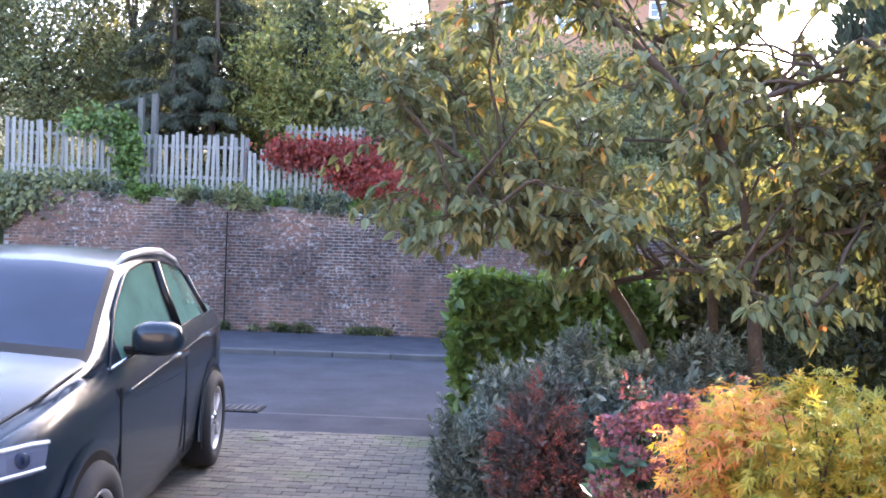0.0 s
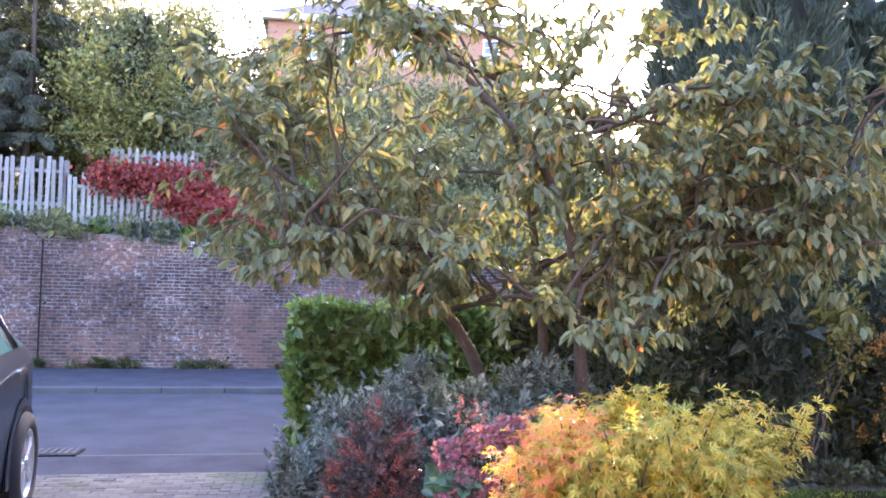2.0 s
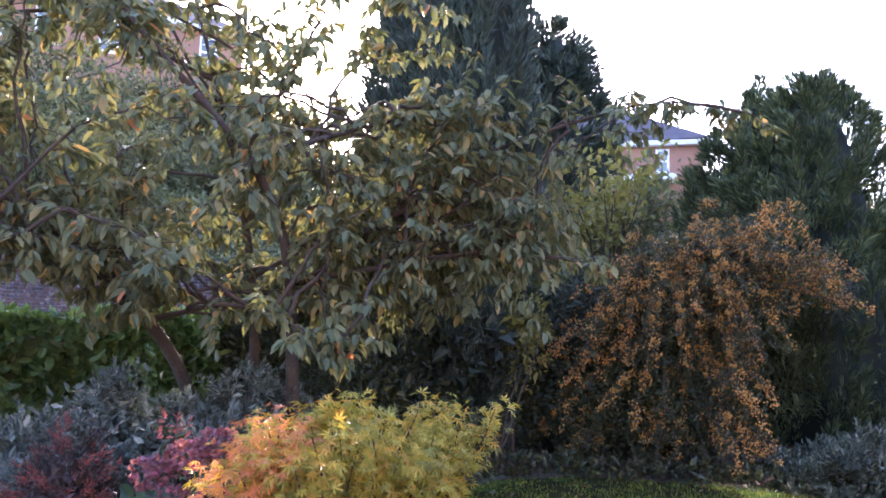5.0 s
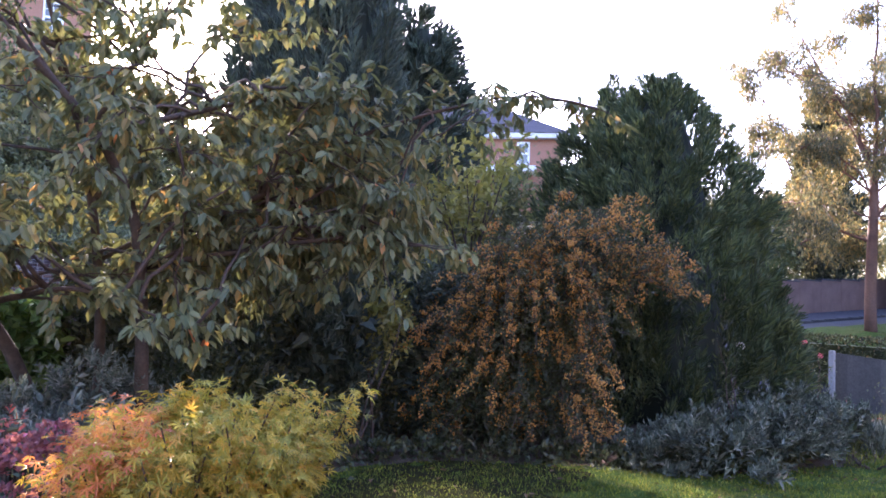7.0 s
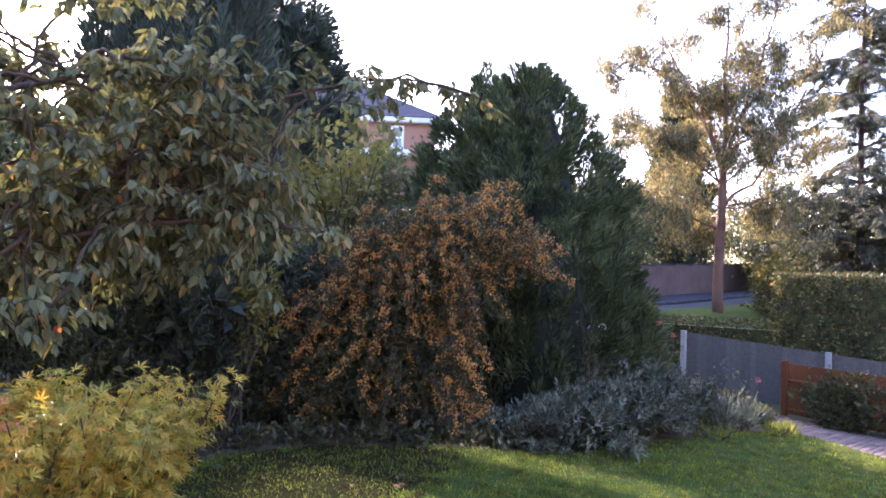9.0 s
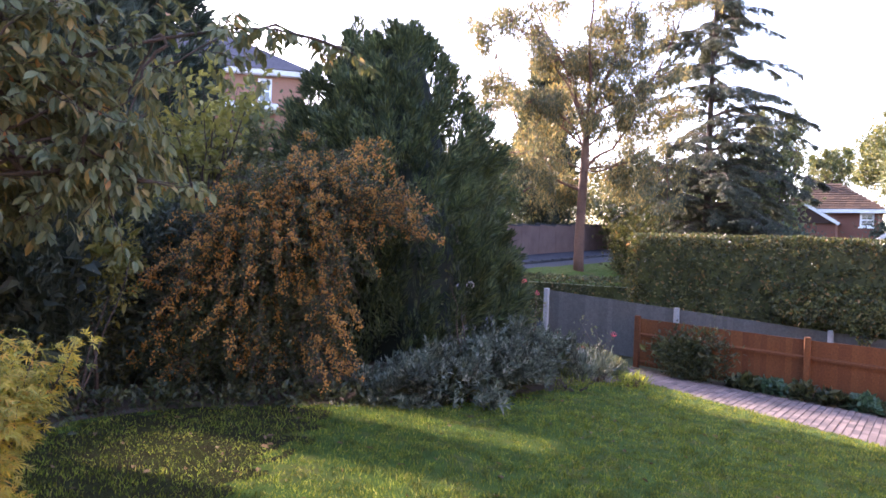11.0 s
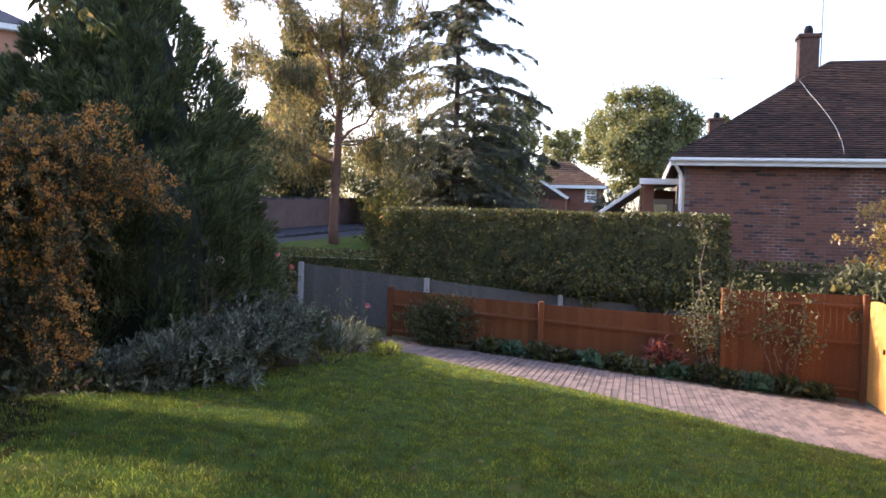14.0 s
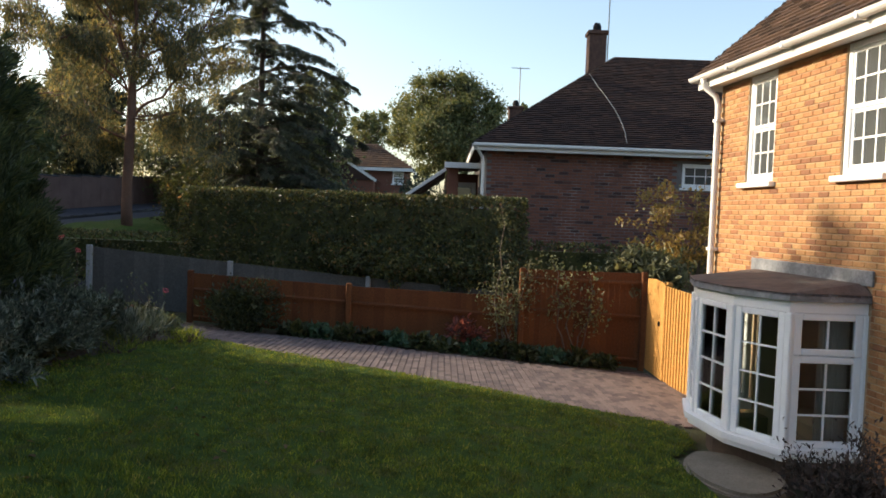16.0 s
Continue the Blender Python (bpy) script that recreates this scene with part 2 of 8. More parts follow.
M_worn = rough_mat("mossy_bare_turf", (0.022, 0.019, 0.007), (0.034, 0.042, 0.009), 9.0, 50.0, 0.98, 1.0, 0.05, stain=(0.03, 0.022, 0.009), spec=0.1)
M_soil = rough_mat("soil", (0.05, 0.035, 0.022), (0.10, 0.075, 0.05), 2.0, 60.0, 0.95, 0.8, 0.02)
M_ground = rough_mat("rough_grass_ground", (0.04, 0.055, 0.02), (0.07, 0.07, 0.03), 0.6, 25.0, 0.95, 0.8, 0.03)
M_lawn = rough_mat("lawn_turf", (0.034, 0.066, 0.010), (0.07, 0.115, 0.016), 5.0, 60.0, 0.95, 1.0, 0.03, stain=(0.10, 0.10, 0.026), spec=0.15)
M_asphalt = rough_mat("asphalt", (0.036, 0.039, 0.049), (0.06, 0.064, 0.077), 1.6, 55.0, 0.88, 0.8, 0.006, stain=(0.04, 0.042, 0.052), spec=0.15)
M_pave = rough_mat("pavement_asphalt", (0.036, 0.037, 0.048), (0.062, 0.062, 0.074), 2.2, 50.0, 0.9, 0.8, 0.004, spec=0.15)
M_kerb = rough_mat("kerb_concrete", (0.055, 0.055, 0.06), (0.088, 0.086, 0.088), 2.5, 70.0, 0.85, 0.4, 0.004)
M_mortar = rough_mat("mortar", (0.20, 0.185, 0.175), (0.30, 0.275, 0.255), 3.0, 80.0, 0.95, 0.5, 0.005)
M_mortar_old = rough_mat("old_mortar", (0.085, 0.072, 0.07), (0.19, 0.17, 0.165), 1.3, 80.0, 0.95, 0.5, 0.005, stain=(0.38, 0.36, 0.35), stain_at=0.5)
M_mortar_house = rough_mat("sandy_mortar", (0.34, 0.25, 0.16), (0.42, 0.32, 0.21), 3.0, 80.0, 0.95, 0.5, 0.005)
BRICK_OLD = [(0.0, (0.06, 0.043, 0.042)), (0.35, (0.105, 0.06, 0.049)), (0.8, (0.145, 0.078, 0.06)), (1.0, (0.08, 0.056, 0.055))]
OLD_STAIN = ((0.5, 0.5, 0.54), (1.3, 1.15, 1.05))
M_brick_old = piece_mat("old_red_brick", BRICK_OLD, blotch=(0.36, 0.335, 0.34), blotch_scale=11.0, blotch_at=0.515, stain=OLD_STAIN)
M_brick_old_far = piece_mat("old_red_brick_joined", BRICK_OLD, island=True, blotch=(0.36, 0.335, 0.34), blotch_scale=11.0, blotch_at=0.515, stain=OLD_STAIN)
BRICK_HOUSE = [(0.0, (0.22, 0.10, 0.055)), (0.12, (0.33, 0.15, 0.068)), (0.5, (0.40, 0.205, 0.088)), (0.85, (0.46, 0.26, 0.115)), (1.0, (0.30, 0.13, 0.064))]
M_brick = piece_mat("orange_red_brick", BRICK_HOUSE)
M_brick_far = piece_mat("orange_red_brick_joined", BRICK_HOUSE, island=True)
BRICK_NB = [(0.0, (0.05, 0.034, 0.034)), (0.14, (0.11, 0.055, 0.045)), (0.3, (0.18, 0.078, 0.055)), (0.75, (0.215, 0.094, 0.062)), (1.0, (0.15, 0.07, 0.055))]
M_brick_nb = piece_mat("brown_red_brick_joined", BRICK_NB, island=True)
M_brick_road = rough_mat("pinkish_shaded_brick", (0.17, 0.105, 0.09), (0.235, 0.15, 0.13), 2.0, 30.0, 0.9, 0.8, 0.01)
M_brick_hill = piece_mat("hill_house_brick", [(0.0, (0.34, 0.17, 0.115)), (1.0, (0.42, 0.22, 0.15))], island=True)
BLOCK = [(0.0, (0.085, 0.078, 0.07)), (0.4, (0.13, 0.117, 0.098)), (0.75, (0.165, 0.143, 0.116)), (1.0, (0.112, 0.096, 0.087))]
M_block = piece_mat("paving_block", BLOCK, blotch=(0.10, 0.12, 0.05), blotch_scale=1.0, blotch_at=0.55)
M_block_far = piece_mat("paving_block_joined", BLOCK, island=True, blotch=(0.10, 0.12, 0.05), blotch_scale=1.0, blotch_at=0.55)
PATHB = [(0.0, (0.09, 0.072, 0.07)), (0.35, (0.145, 0.112, 0.104)), (0.75, (0.20, 0.152, 0.138)), (1.0, (0.12, 0.09, 0.086))]
M_path = piece_mat("path_block", PATHB)
M_path_far = piece_mat("path_block_joined", PATHB, island=True)
M_joint = rough_mat("sand_joint", (0.09, 0.08, 0.065), (0.14, 0.125, 0.10), 1.5, 90.0, 0.95, 0.4, 0.004, stain=(0.06, 0.08, 0.03))
M_bark = rough_mat("grey_brown_bark", (0.09, 0.065, 0.05), (0.15, 0.115, 0.09), 6.0, 50.0, 0.9, 0.8, 0.01)
M_bark_dark = rough_mat("dark_bark", (0.05, 0.037, 0.028), (0.09, 0.065, 0.05), 6.0, 50.0, 0.9, 0.8, 0.01)
M_bark_euc = rough_mat("pinkish_smooth_bark", (0.11, 0.055, 0.038), (0.19, 0.095, 0.06), 2.0, 25.0, 0.75, 0.4, 0.01)
M_upvc = plain_mat("white_frame_plastic", (0.88, 0.89, 0.90), 0.3, grime=0.03)
M_white = plain_mat("white_painted_board", (0.76, 0.75, 0.73), 0.5, grime=0.1)
M_glass = glass_mat("dark_window_glass", (0.075, 0.08, 0.08))
M_pane = clear_glass("window_pane")
M_black = plain_mat("matt_black", (0.005, 0.005, 0.006), 0.6, grime=0.1, spec=0.2)
M_lead = rough_mat("lead_flashing", (0.13, 0.14, 0.155), (0.30, 0.31, 0.33), 5.0, 40.0, 0.55, 0.3, 0.004, metal=0.2)
M_fence = piece_mat("orange_brown_fence_timber", [(0.0, (0.115, 0.04, 0.014)), (0.5, (0.165, 0.061, 0.02)), (1.0, (0.105, 0.036, 0.013))], fine=30.0)
M_gate = piece_mat("honey_gate_timber", [(0.0, (0.46, 0.23, 0.06)), (1.0, (0.52, 0.27, 0.075))], fine=30.0)
M_grey_wood = piece_mat("weathered_grey_timber", [(0.0, (0.096, 0.093, 0.086)), (0.5, (0.106, 0.102, 0.094)), (1.0, (0.122, 0.116, 0.106))], fine=30.0)
M_pale = piece_mat("flaking_white_paling", [(0.0, (0.18, 0.172, 0.168)), (0.6, (0.265, 0.252, 0.245)), (1.0, (0.14, 0.135, 0.132))], fine=25.0, blotch=(0.19, 0.19, 0.18), blotch_scale=3.0, blotch_at=0.54)
M_sooty = rough_mat("sooty_brick", (0.07, 0.04, 0.032), (0.12, 0.065, 0.048), 8.0, 40.0, 0.9, 0.7, 0.01)
M_concrete = rough_mat("concrete_post", (0.28, 0.28, 0.28), (0.36, 0.36, 0.35), 3.0, 60.0, 0.85, 0.3, 0.004)
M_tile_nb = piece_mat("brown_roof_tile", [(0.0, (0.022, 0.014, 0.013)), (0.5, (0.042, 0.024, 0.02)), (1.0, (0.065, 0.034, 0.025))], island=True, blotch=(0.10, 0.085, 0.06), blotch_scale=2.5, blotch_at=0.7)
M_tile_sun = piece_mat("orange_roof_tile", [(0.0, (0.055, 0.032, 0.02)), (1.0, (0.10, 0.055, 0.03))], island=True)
M_tile_own = piece_mat("mossy_roof_tile", [(0.0, (0.045, 0.03, 0.024)), (0.5, (0.085, 0.052, 0.038)), (1.0, (0.13, 0.08, 0.055))], island=True, blotch=(0.08, 0.08, 0.045), blotch_scale=9.0)
M_roof_dark = rough_mat("dark_slate_roof", (0.05, 0.045, 0.06), (0.08, 0.07, 0.085), 2.0, 20.0, 0.7, 0.5, 0.02)

# ---- ground, road, pavement ----
def graded(lo, hi, fine_lo, fine_hi, step):
    inner = np.arange(fine_lo, fine_hi + 1e-6, step)
    left = fine_lo - np.geomspace(step, fine_lo - lo, 16)[::-1]
    right = fine_hi + np.geomspace(step, hi - fine_hi, 16)
    return np.concatenate([left, inner, right])


def sheet_vf(xs, ys, lift):
    X, Y = np.meshgrid(xs, ys)
    Z = terrain(X, Y) + lift(X, Y)
    V = np.stack([X, Y, Z], -1).reshape(-1, 3)
    n, m = len(xs), len(ys)
    i = (np.arange(m - 1)[:, None] * n + np.arange(n - 1)[None]).reshape(-1, 1)
    return V, i + np.array([[0, 1, n + 1, n]])


ROAD_Y0, KERB_Y, WALL_Y = 7.85, 12.2, 15.0
ground_y = np.unique(np.concatenate([graded(-900, 900, -10, 40, 0.5), [6.95, 15.2, 15.26, 15.32]]))
V, F = sheet_vf(graded(-900, 900, -20, 50, 0.5), ground_y,
                lambda X, Y: -0.14 * sstep(Y, 6.6, 6.95) * (1 - sstep(Y, 15.2, 15.26)) - 0.03)
tagged(piece("ground", V, F, M_ground, smooth=True), "rough grass and soil ground reaching the distance", "ground", kind="structure")
xs = np.concatenate([np.linspace(-120, -15, 12), np.arange(-14, 40, 0.5), np.linspace(41, 160, 20)])
V, F = sheet_vf(xs, np.linspace(7.0, KERB_Y + 0.02, 12), lambda X, Y: -0.03 + 0.03 * np.sin((Y - 7.0) / 5.2 * math.pi) - 0.01 * X * 0)
tagged(piece("road", V, F, M_asphalt, smooth=True), "worn grey asphalt residential road", "road", kind="structure")
V, F = sheet_vf(xs, np.linspace(KERB_Y + 0.12, WALL_Y + 0.1, 5), lambda X, Y: 0.05 + 0 * X)
tagged(piece("pavement", V, F, M_pave, smooth=True), "dark asphalt pavement below the brick wall", "pavement", kind="structure")
kerb = thing("kerb", (0, KERB_Y, 0), "low concrete kerb stones along the pavement", "kerb", kind="structure")
for i in range(60):
    x0 = -16 + i * 0.915
    z = float(terrain(x0 + 0.45, KERB_Y))
    part("kerb_stone", bm_box(0.006, 0.909, 0.0, 0.125, -0.15, 0.055, 0.012), M_kerb, kerb).location = (x0, 0, z)
V, F = sheet_vf(np.arange(-14, 14, 0.25), np.linspace(7.0, 7.735, 5), lambda X, Y: -0.024 + 0.03 * np.sin((Y - 7.0) / 5.2 * math.pi))
tagged(piece("crossover", V, F, M_pave, smooth=True), "dark patched asphalt strip between drive and road", "road", kind="structure")
# flush strip of the drive's edge and the gully
V, F = sheet_vf(np.arange(-14, 14, 0.5), np.array([7.74, 7.775]), lambda X, Y: 0.008 + 0.03 * np.sin((Y - 7.0) / 5.2 * math.pi) - 0.03)
tagged(piece("gutter_line", V, F, M_kerb), "pale worn line of the old gutter edge", "gutter", kind="structure")
gully = thing("road_gully", (-2.5, 7.9, 0.0), "black cast-iron gully grating in the road", "gully")
part("frame", bm_box(-0.32, 0.32, -0.16, 0.16, -0.03, 0.002, 0.004), M_black, gully)
for k in range(9):
    part("bar", bm_box(-0.27 + k * 0.066, -0.235 + k * 0.066, -0.13, 0.13, 0.002, 0.012, 0.002), M_kerb, gully)


def in_poly(x, y, poly):
    inside = np.zeros(np.shape(x), bool)
    j = len(poly) - 1
    for i in range(len(poly)):
        (xi, yi), (xj, yj) = poly[i], poly[j]
        hit = ((yi > y) != (yj > y)) & (x < (xj - xi) * (y - yi) / (yj - yi + 1e-12) + xi)
        inside ^= hit
        j = i
    return inside


# ---- block paving ----
def block_top(L, W, h=0.03, ch=0.0035):
    """A chamfered paving block, top at zero."""
    a, b = L / 2, W / 2
    V = [(-a, -b, -h), (a, -b, -h), (a, b, -h), (-a, b, -h), (-a, -b, -ch), (a, -b, -ch), (a, b, -ch), (-a, b, -ch),
         (-a + ch, -b + ch, 0), (a - ch, -b + ch, 0), (a - ch, b - ch, 0), (-a + ch, b - ch, 0)]
    F = [(0, 1, 5, 4), (1, 2, 6, 5), (2, 3, 7, 6), (3, 0, 4, 7), (4, 5, 9, 8), (5, 6, 10, 9), (6, 7, 11, 10), (7, 4, 8, 11), (8, 9, 10, 11)]
    return np.array(V), F


def paving(parent, poly, near, m_one, m_rest, name="paving_block", across=False, size=(0.2, 0.1)):
    """Running-bond blocks inside poly; the first 300 nearest to a point are parts, the rest one joined part."""
    L, W = size if not across else size[::-1]
    xs0, ys0 = [p[0] for p in poly], [p[1] for p in poly]
    spots = []
    for j in range(int((max(ys0) - min(ys0)) / W) + 1):
        for i in range(int((max(xs0) - min(xs0)) / L) + 2):
            if across:
                x, y = min(xs0) + i * L, min(ys0) + (j + 0.5 * (i % 2)) * W
            else:
                x, y = min(xs0) + (i + 0.5 * (j % 2)) * L, min(ys0) + j * W
            spots.append((x, y))
    S = np.array(spots)
    S = S[in_poly(S[:, 0], S[:, 1], poly)]
    S = S[np.argsort(np.hypot(S[:, 0] - near[0], S[:, 1] - near[1]))]
    r = np.random.default_rng(3)
    bv, bf = block_top(L - 0.004, W - 0.004)
    shared = mesh_of(name, bv, bf, m_one)
    V, F = [], []
    for k, (x, y) in enumerate(S):
        z = float(terrain(x, y)) + r.normal(0, 0.0015)
        turn = Euler((r.normal(0, 0.008) - 0.0, r.normal(0, 0.008), r.normal(0, 0.012)))
        if k < 300:
            ob = new(name, shared)
            ob.parent = parent
            ob.matrix_basis = Matrix.LocRotScale((x, y, z), turn, None)
        else:
            base = len(V)
            R = np.array(turn.to_matrix())
            V.extend((bv @ R.T + (x, y, z)).tolist())
            F.extend([tuple(base + q for q in f) for f in bf])
    if V:
        tagged(piece("paving_blocks", V, F, m_rest, parent), kind="stuff")


DRIVE = [(-5.2, -3.3), (0.75, -3.3), (0.7, 0.2), (0.25, 3.0), (-0.2, 4.6), (-0.12, 7.0), (-5.2, 7.0)]
PATH = [(13.2, 4.7), (12.5, 3.55), (11.85, 2.2), (11.25, 0.6), (10.65, -0.7), (10.0, -1.75), (9.55, -2.7), (9.45, -3.4), (10.3, -4.6), (14.3, -4.6), (13.7, -2.0), (13.95, 0.5), (14.0, 2.7), (14.1, 4.6)]
LAWN = [(1.0, -3.0), (0.8, 1.0), (2.0, 2.6), (2.5, 4.2), (3.2, 5.6), (4.1, 6.1), (5.0, 5.95), (5.8, 5.5), (6.5, 5.2), (7.3, 4.65), (8.6, 4.45), (9.9, 4.35), (11.3, 4.35), (12.5, 3.9), (12.5, 3.55), (11.85, 2.2), (11.25, 0.6), (10.65, -0.7), (10.0, -1.75), (9.55, -2.8), (9.0, -2.95), (8.3, -2.8), (7.6, -2.35), (6.0, -2.4), (4.0, -3.0)]


def patch_vf(poly, step, lift):
    xs0, ys0 = np.array([p[0] for p in poly]), np.array([p[1] for p in poly])
    xs, ys = np.arange(xs0.min(), xs0.max() + step, step), np.arange(ys0.min(), ys0.max() + step, step)
    V, F = sheet_vf(xs, ys, lambda X, Y: lift + 0 * X)
    mid = V[F].mean(1)
    F = F[in_poly(mid[:, 0], mid[:, 1], poly)]
    used = np.unique(F)
    back = np.zeros(len(V), int)
    back[used] = np.arange(len(used))
    return V[used], back[F]


V, F = patch_vf(DRIVE, 0.1, -0.012)
drive = tagged(piece("driveway", V, F, M_joint), "buff concrete block driveway with mossy joints", "driveway", kind="structure")
V, F = patch_vf(PATH, 0.1, -0.012)
footpath = tagged(piece("footpath", V, F, M_joint), "pinkish block-paved garden path along the fence", "path", kind="structure")
V, F = patch_vf(LAWN, 0.1, 0.004)
tagged(piece("lawn", V, F, M_lawn, smooth=True), "short green lawn with fallen leaves and sun streaks", "lawn", kind="structure")

# grass verge across the side road
VERGE = [(17.4, 7.2), (30.0, 6.2), (30.0, 9.6), (21.0, 10.6), (17.4, 10.2)]
V, F = patch_vf(VERGE, 0.25, 0.07)
tagged(piece("grass_verge", V, F, M_lawn, smooth=True), "rough grass verge beside the road", "grass", kind="structure")

# ---- brick walls ----
def brick_vf(L, H, T, ch=0.006):
    """A brick with its worn face toward -y, centred on its face."""
    a, b = L / 2, H / 2
    V = [(-a, T, -b), (a, T, -b), (a, T, b), (-a, T, b), (-a, ch, -b), (a, ch, -b), (a, ch, b), (-a, ch, b), (-a + ch, 0, -b + ch), (a - ch, 0, -b + ch), (a - ch, 0, b - ch), (-a + ch, 0, b - ch)]
    F = [(0, 1, 5, 4), (1, 2, 6, 5), (2, 3, 7, 6), (3, 0, 4, 7), (4, 5, 9, 8), (5, 6, 10, 9), (6, 7, 11, 10), (7, 4, 8, 11), (8, 9, 10, 11)]
    return np.array(V), F


def lay_bricks(parent, spots, near, m_one, m_rest, turn, origin, seed=5, wonk=0.003, own=300, L=0.215, H=0.065):
    """Bricks at (u, z) on a wall that faces its local -y; the nearest 300 are parts."""
    S = np.array(spots)
    S = S[np.argsort(np.hypot(S[:, 0] - near[0], (S[:, 1] - near[1]) * 1.6))]
    r = np.random.default_rng(seed)
    bv, bf = brick_vf(L, H, 0.03)
    shared = mesh_of("brick", bv, bf, m_one)
    place = Matrix.Translation(origin) @ Matrix.Rotation(turn, 4, "Z")
    R = np.array(place.to_3x3())
    V, F = [], []
    for k, (u, z) in enumerate(S):
        off = (u, float(np.clip(r.normal(0, wonk), -0.006, 0.005)) - 0.008, z)
        if k < own:
            ob = new("brick", shared)
            ob.parent = parent
            ob.matrix_basis = parent.matrix_basis.inverted() @ place @ Matrix.Translation(off)
        else:
            n = len(V)
            V.extend(((bv + off) @ R.T + np.array(origin)).tolist())
            F.extend([tuple(n + q for q in f) for f in bf])
    if V:
        inv = np.array(parent.matrix_basis.inverted())
        V = np.array(V) @ inv[:3, :3].T + inv[:3, 3]
        tagged(piece("bricks", V, F, m_rest, parent), kind="stuff")


def wall_top(x):
    return 2.42 - 0.055 * (np.clip(x, -9.5, 3) + 3.0) * (x < 30) - 0.01 * np.clip(x - 3, 0, 60)


# retaining wall across the road
def retaining_wall():
    xs = np.arange(-9.4, 60.1, 0.4)
    V, F = [], []
    for x in xs:
        t = float(wall_top(x)) - (0.55 * max(0.0, (-8.6 - x) / 0.8))
        b = float(terrain(x, 14.9)) - 0.3
        for y, z in ((WALL_Y, b), (WALL_Y, t), (WALL_Y + 0.33, t), (WALL_Y + 0.33, b)):
            V.append((x, y, z))
    for i in range(len(xs) - 1):
        a, b = i * 4, i * 4 + 4
        for k in range(4):
            j = (k + 1) % 4
            F.append((a + k, a + j, b + j, b + k))
    F += [(3, 2, 1, 0), tuple(len(V) - 4 + k for k in range(4))]
    wall = piece("retaining_wall", V, F, [M_mortar_old])
    tagged(wall, "tall old red-brick retaining wall with white efflorescence", "wall", kind="structure")
    spots = []
    for j in range(48):
        z = 0.05 + j * 0.063
        for i in range(130):
            x = -9.3 + i * 0.19 + (0.095 if j % 2 else 0)
            if z > wall_top(x) - (0.55 * max(0.0, (-8.6 - x) / 0.8)) - 0.02 or z < float(terrain(x, 14.9)) - 0.02 or x > 22:
                continue
            if abs(x + 4.93) < 0.09 and z < 2.2:
                continue
            spots.append((x, z))
    lay_bricks(wall, spots, (-2.6, 1.2), M_brick_old, M_brick_old_far, 0.0, (0, WALL_Y, 0), wonk=0.004, L=0.180, H=0.053)
    joint = part("movement_joint", bm_box(-4.955, -4.925, WALL_Y - 0.012, WALL_Y + 0.02, 0.05, 2.35), M_black, wall, "dark vertical joint in the brickwork")
    for hx, hz in ((-4.86, 1.2), (-3.4, 1.2), (-2.05, 1.17), (-1.63, 0.25)):
        part("weep_hole", bm_box(hx - 0.022, hx + 0.022, WALL_Y - 0.02, WALL_Y + 0.02, hz - 0.022, hz + 0.022), M_black, wall, "small dark drain hole")
    # half bricks beside the joint
    bv, bf = brick_vf(0.085, 0.056, 0.03)
    shared = mesh_of("half_brick", bv, bf, M_brick_old)
    for j in range(36):
        for x in (-5.005, -4.875):
            ob = new("brick", shared)
            ob.parent = wall
            ob.location = (x, WALL_Y - 0.008, 0.05 + j * 0.063)


retaining_wall()


# ---- fences ----
def picket(w, h, t=0.02, point=0.0):
    V = [(-w / 2, 0, 0), (w / 2, 0, 0), (w / 2, 0, h - point), (0, 0, h), (-w / 2, 0, h - point)]
    V = V + [(x, t, z) for x, y, z in V]
    F = [(0, 1, 2, 3, 4), (9, 8, 7, 6, 5), (0, 5, 6, 1), (1, 6, 7, 2), (2, 7, 8, 3), (3, 8, 9, 4), (4, 9, 5, 0)]
    return V, F


def paling_fence(x0, x1, y0, y1, top0, top1, h, m, label, seed, pitch=0.125, w=0.072, point=0.0, gaps=0.03):
    ob = thing("paling_fence", (x0, y0, top0 - h), label, "fence")
    r = np.random.default_rng(seed)
    n = int(math.hypot(x1 - x0, y1 - y0) / pitch)
    ang = math.atan2(y1 - y0, x1 - x0)
    shared = [mesh_of("paling", *picket(w, h * s, 0.02, point), m) for s in (0.97, 1.0, 1.03)]
    for k in range(n):
        if r.random() < gaps:
            continue
        u = (k + 0.5) / n
        q = new("paling", shared[int(r.integers(0, 3))])
        q.parent = ob
        q.matrix_basis = Matrix.Translation(((x1 - x0) * u, (y1 - y0) * u, (top1 - top0) * u + r.normal(0, 0.015))) @ Matrix.Rotation(ang, 4, "Z") @ Matrix.Rotation(r.normal(0, 0.02), 4, "Y")
    Lf = math.hypot(x1 - x0, y1 - y0)
    for z in (0.22 * h, 0.78 * h):
        rail = part("rail", bm_box(0, Lf, 0.021, 0.07, z - 0.035, z + 0.035, 0.006), m, ob)
        rail.matrix_basis = Matrix.Rotation(ang, 4, "Z") @ Matrix.Rotation(-math.atan2(top1 - top0, Lf), 4, "Y")
    for k in range(max(2, int(Lf / 1.8) + 1)):
        u = k / max(1, int(Lf / 1.8))
        p = part("post", bm_box(-0.045, 0.045, 0.071, 0.16, -0.5, h * 0.98, 0.006), m, ob)
        p.location = ((x1 - x0) * u, (y1 - y0) * u, (top1 - top0) * u)
    return ob


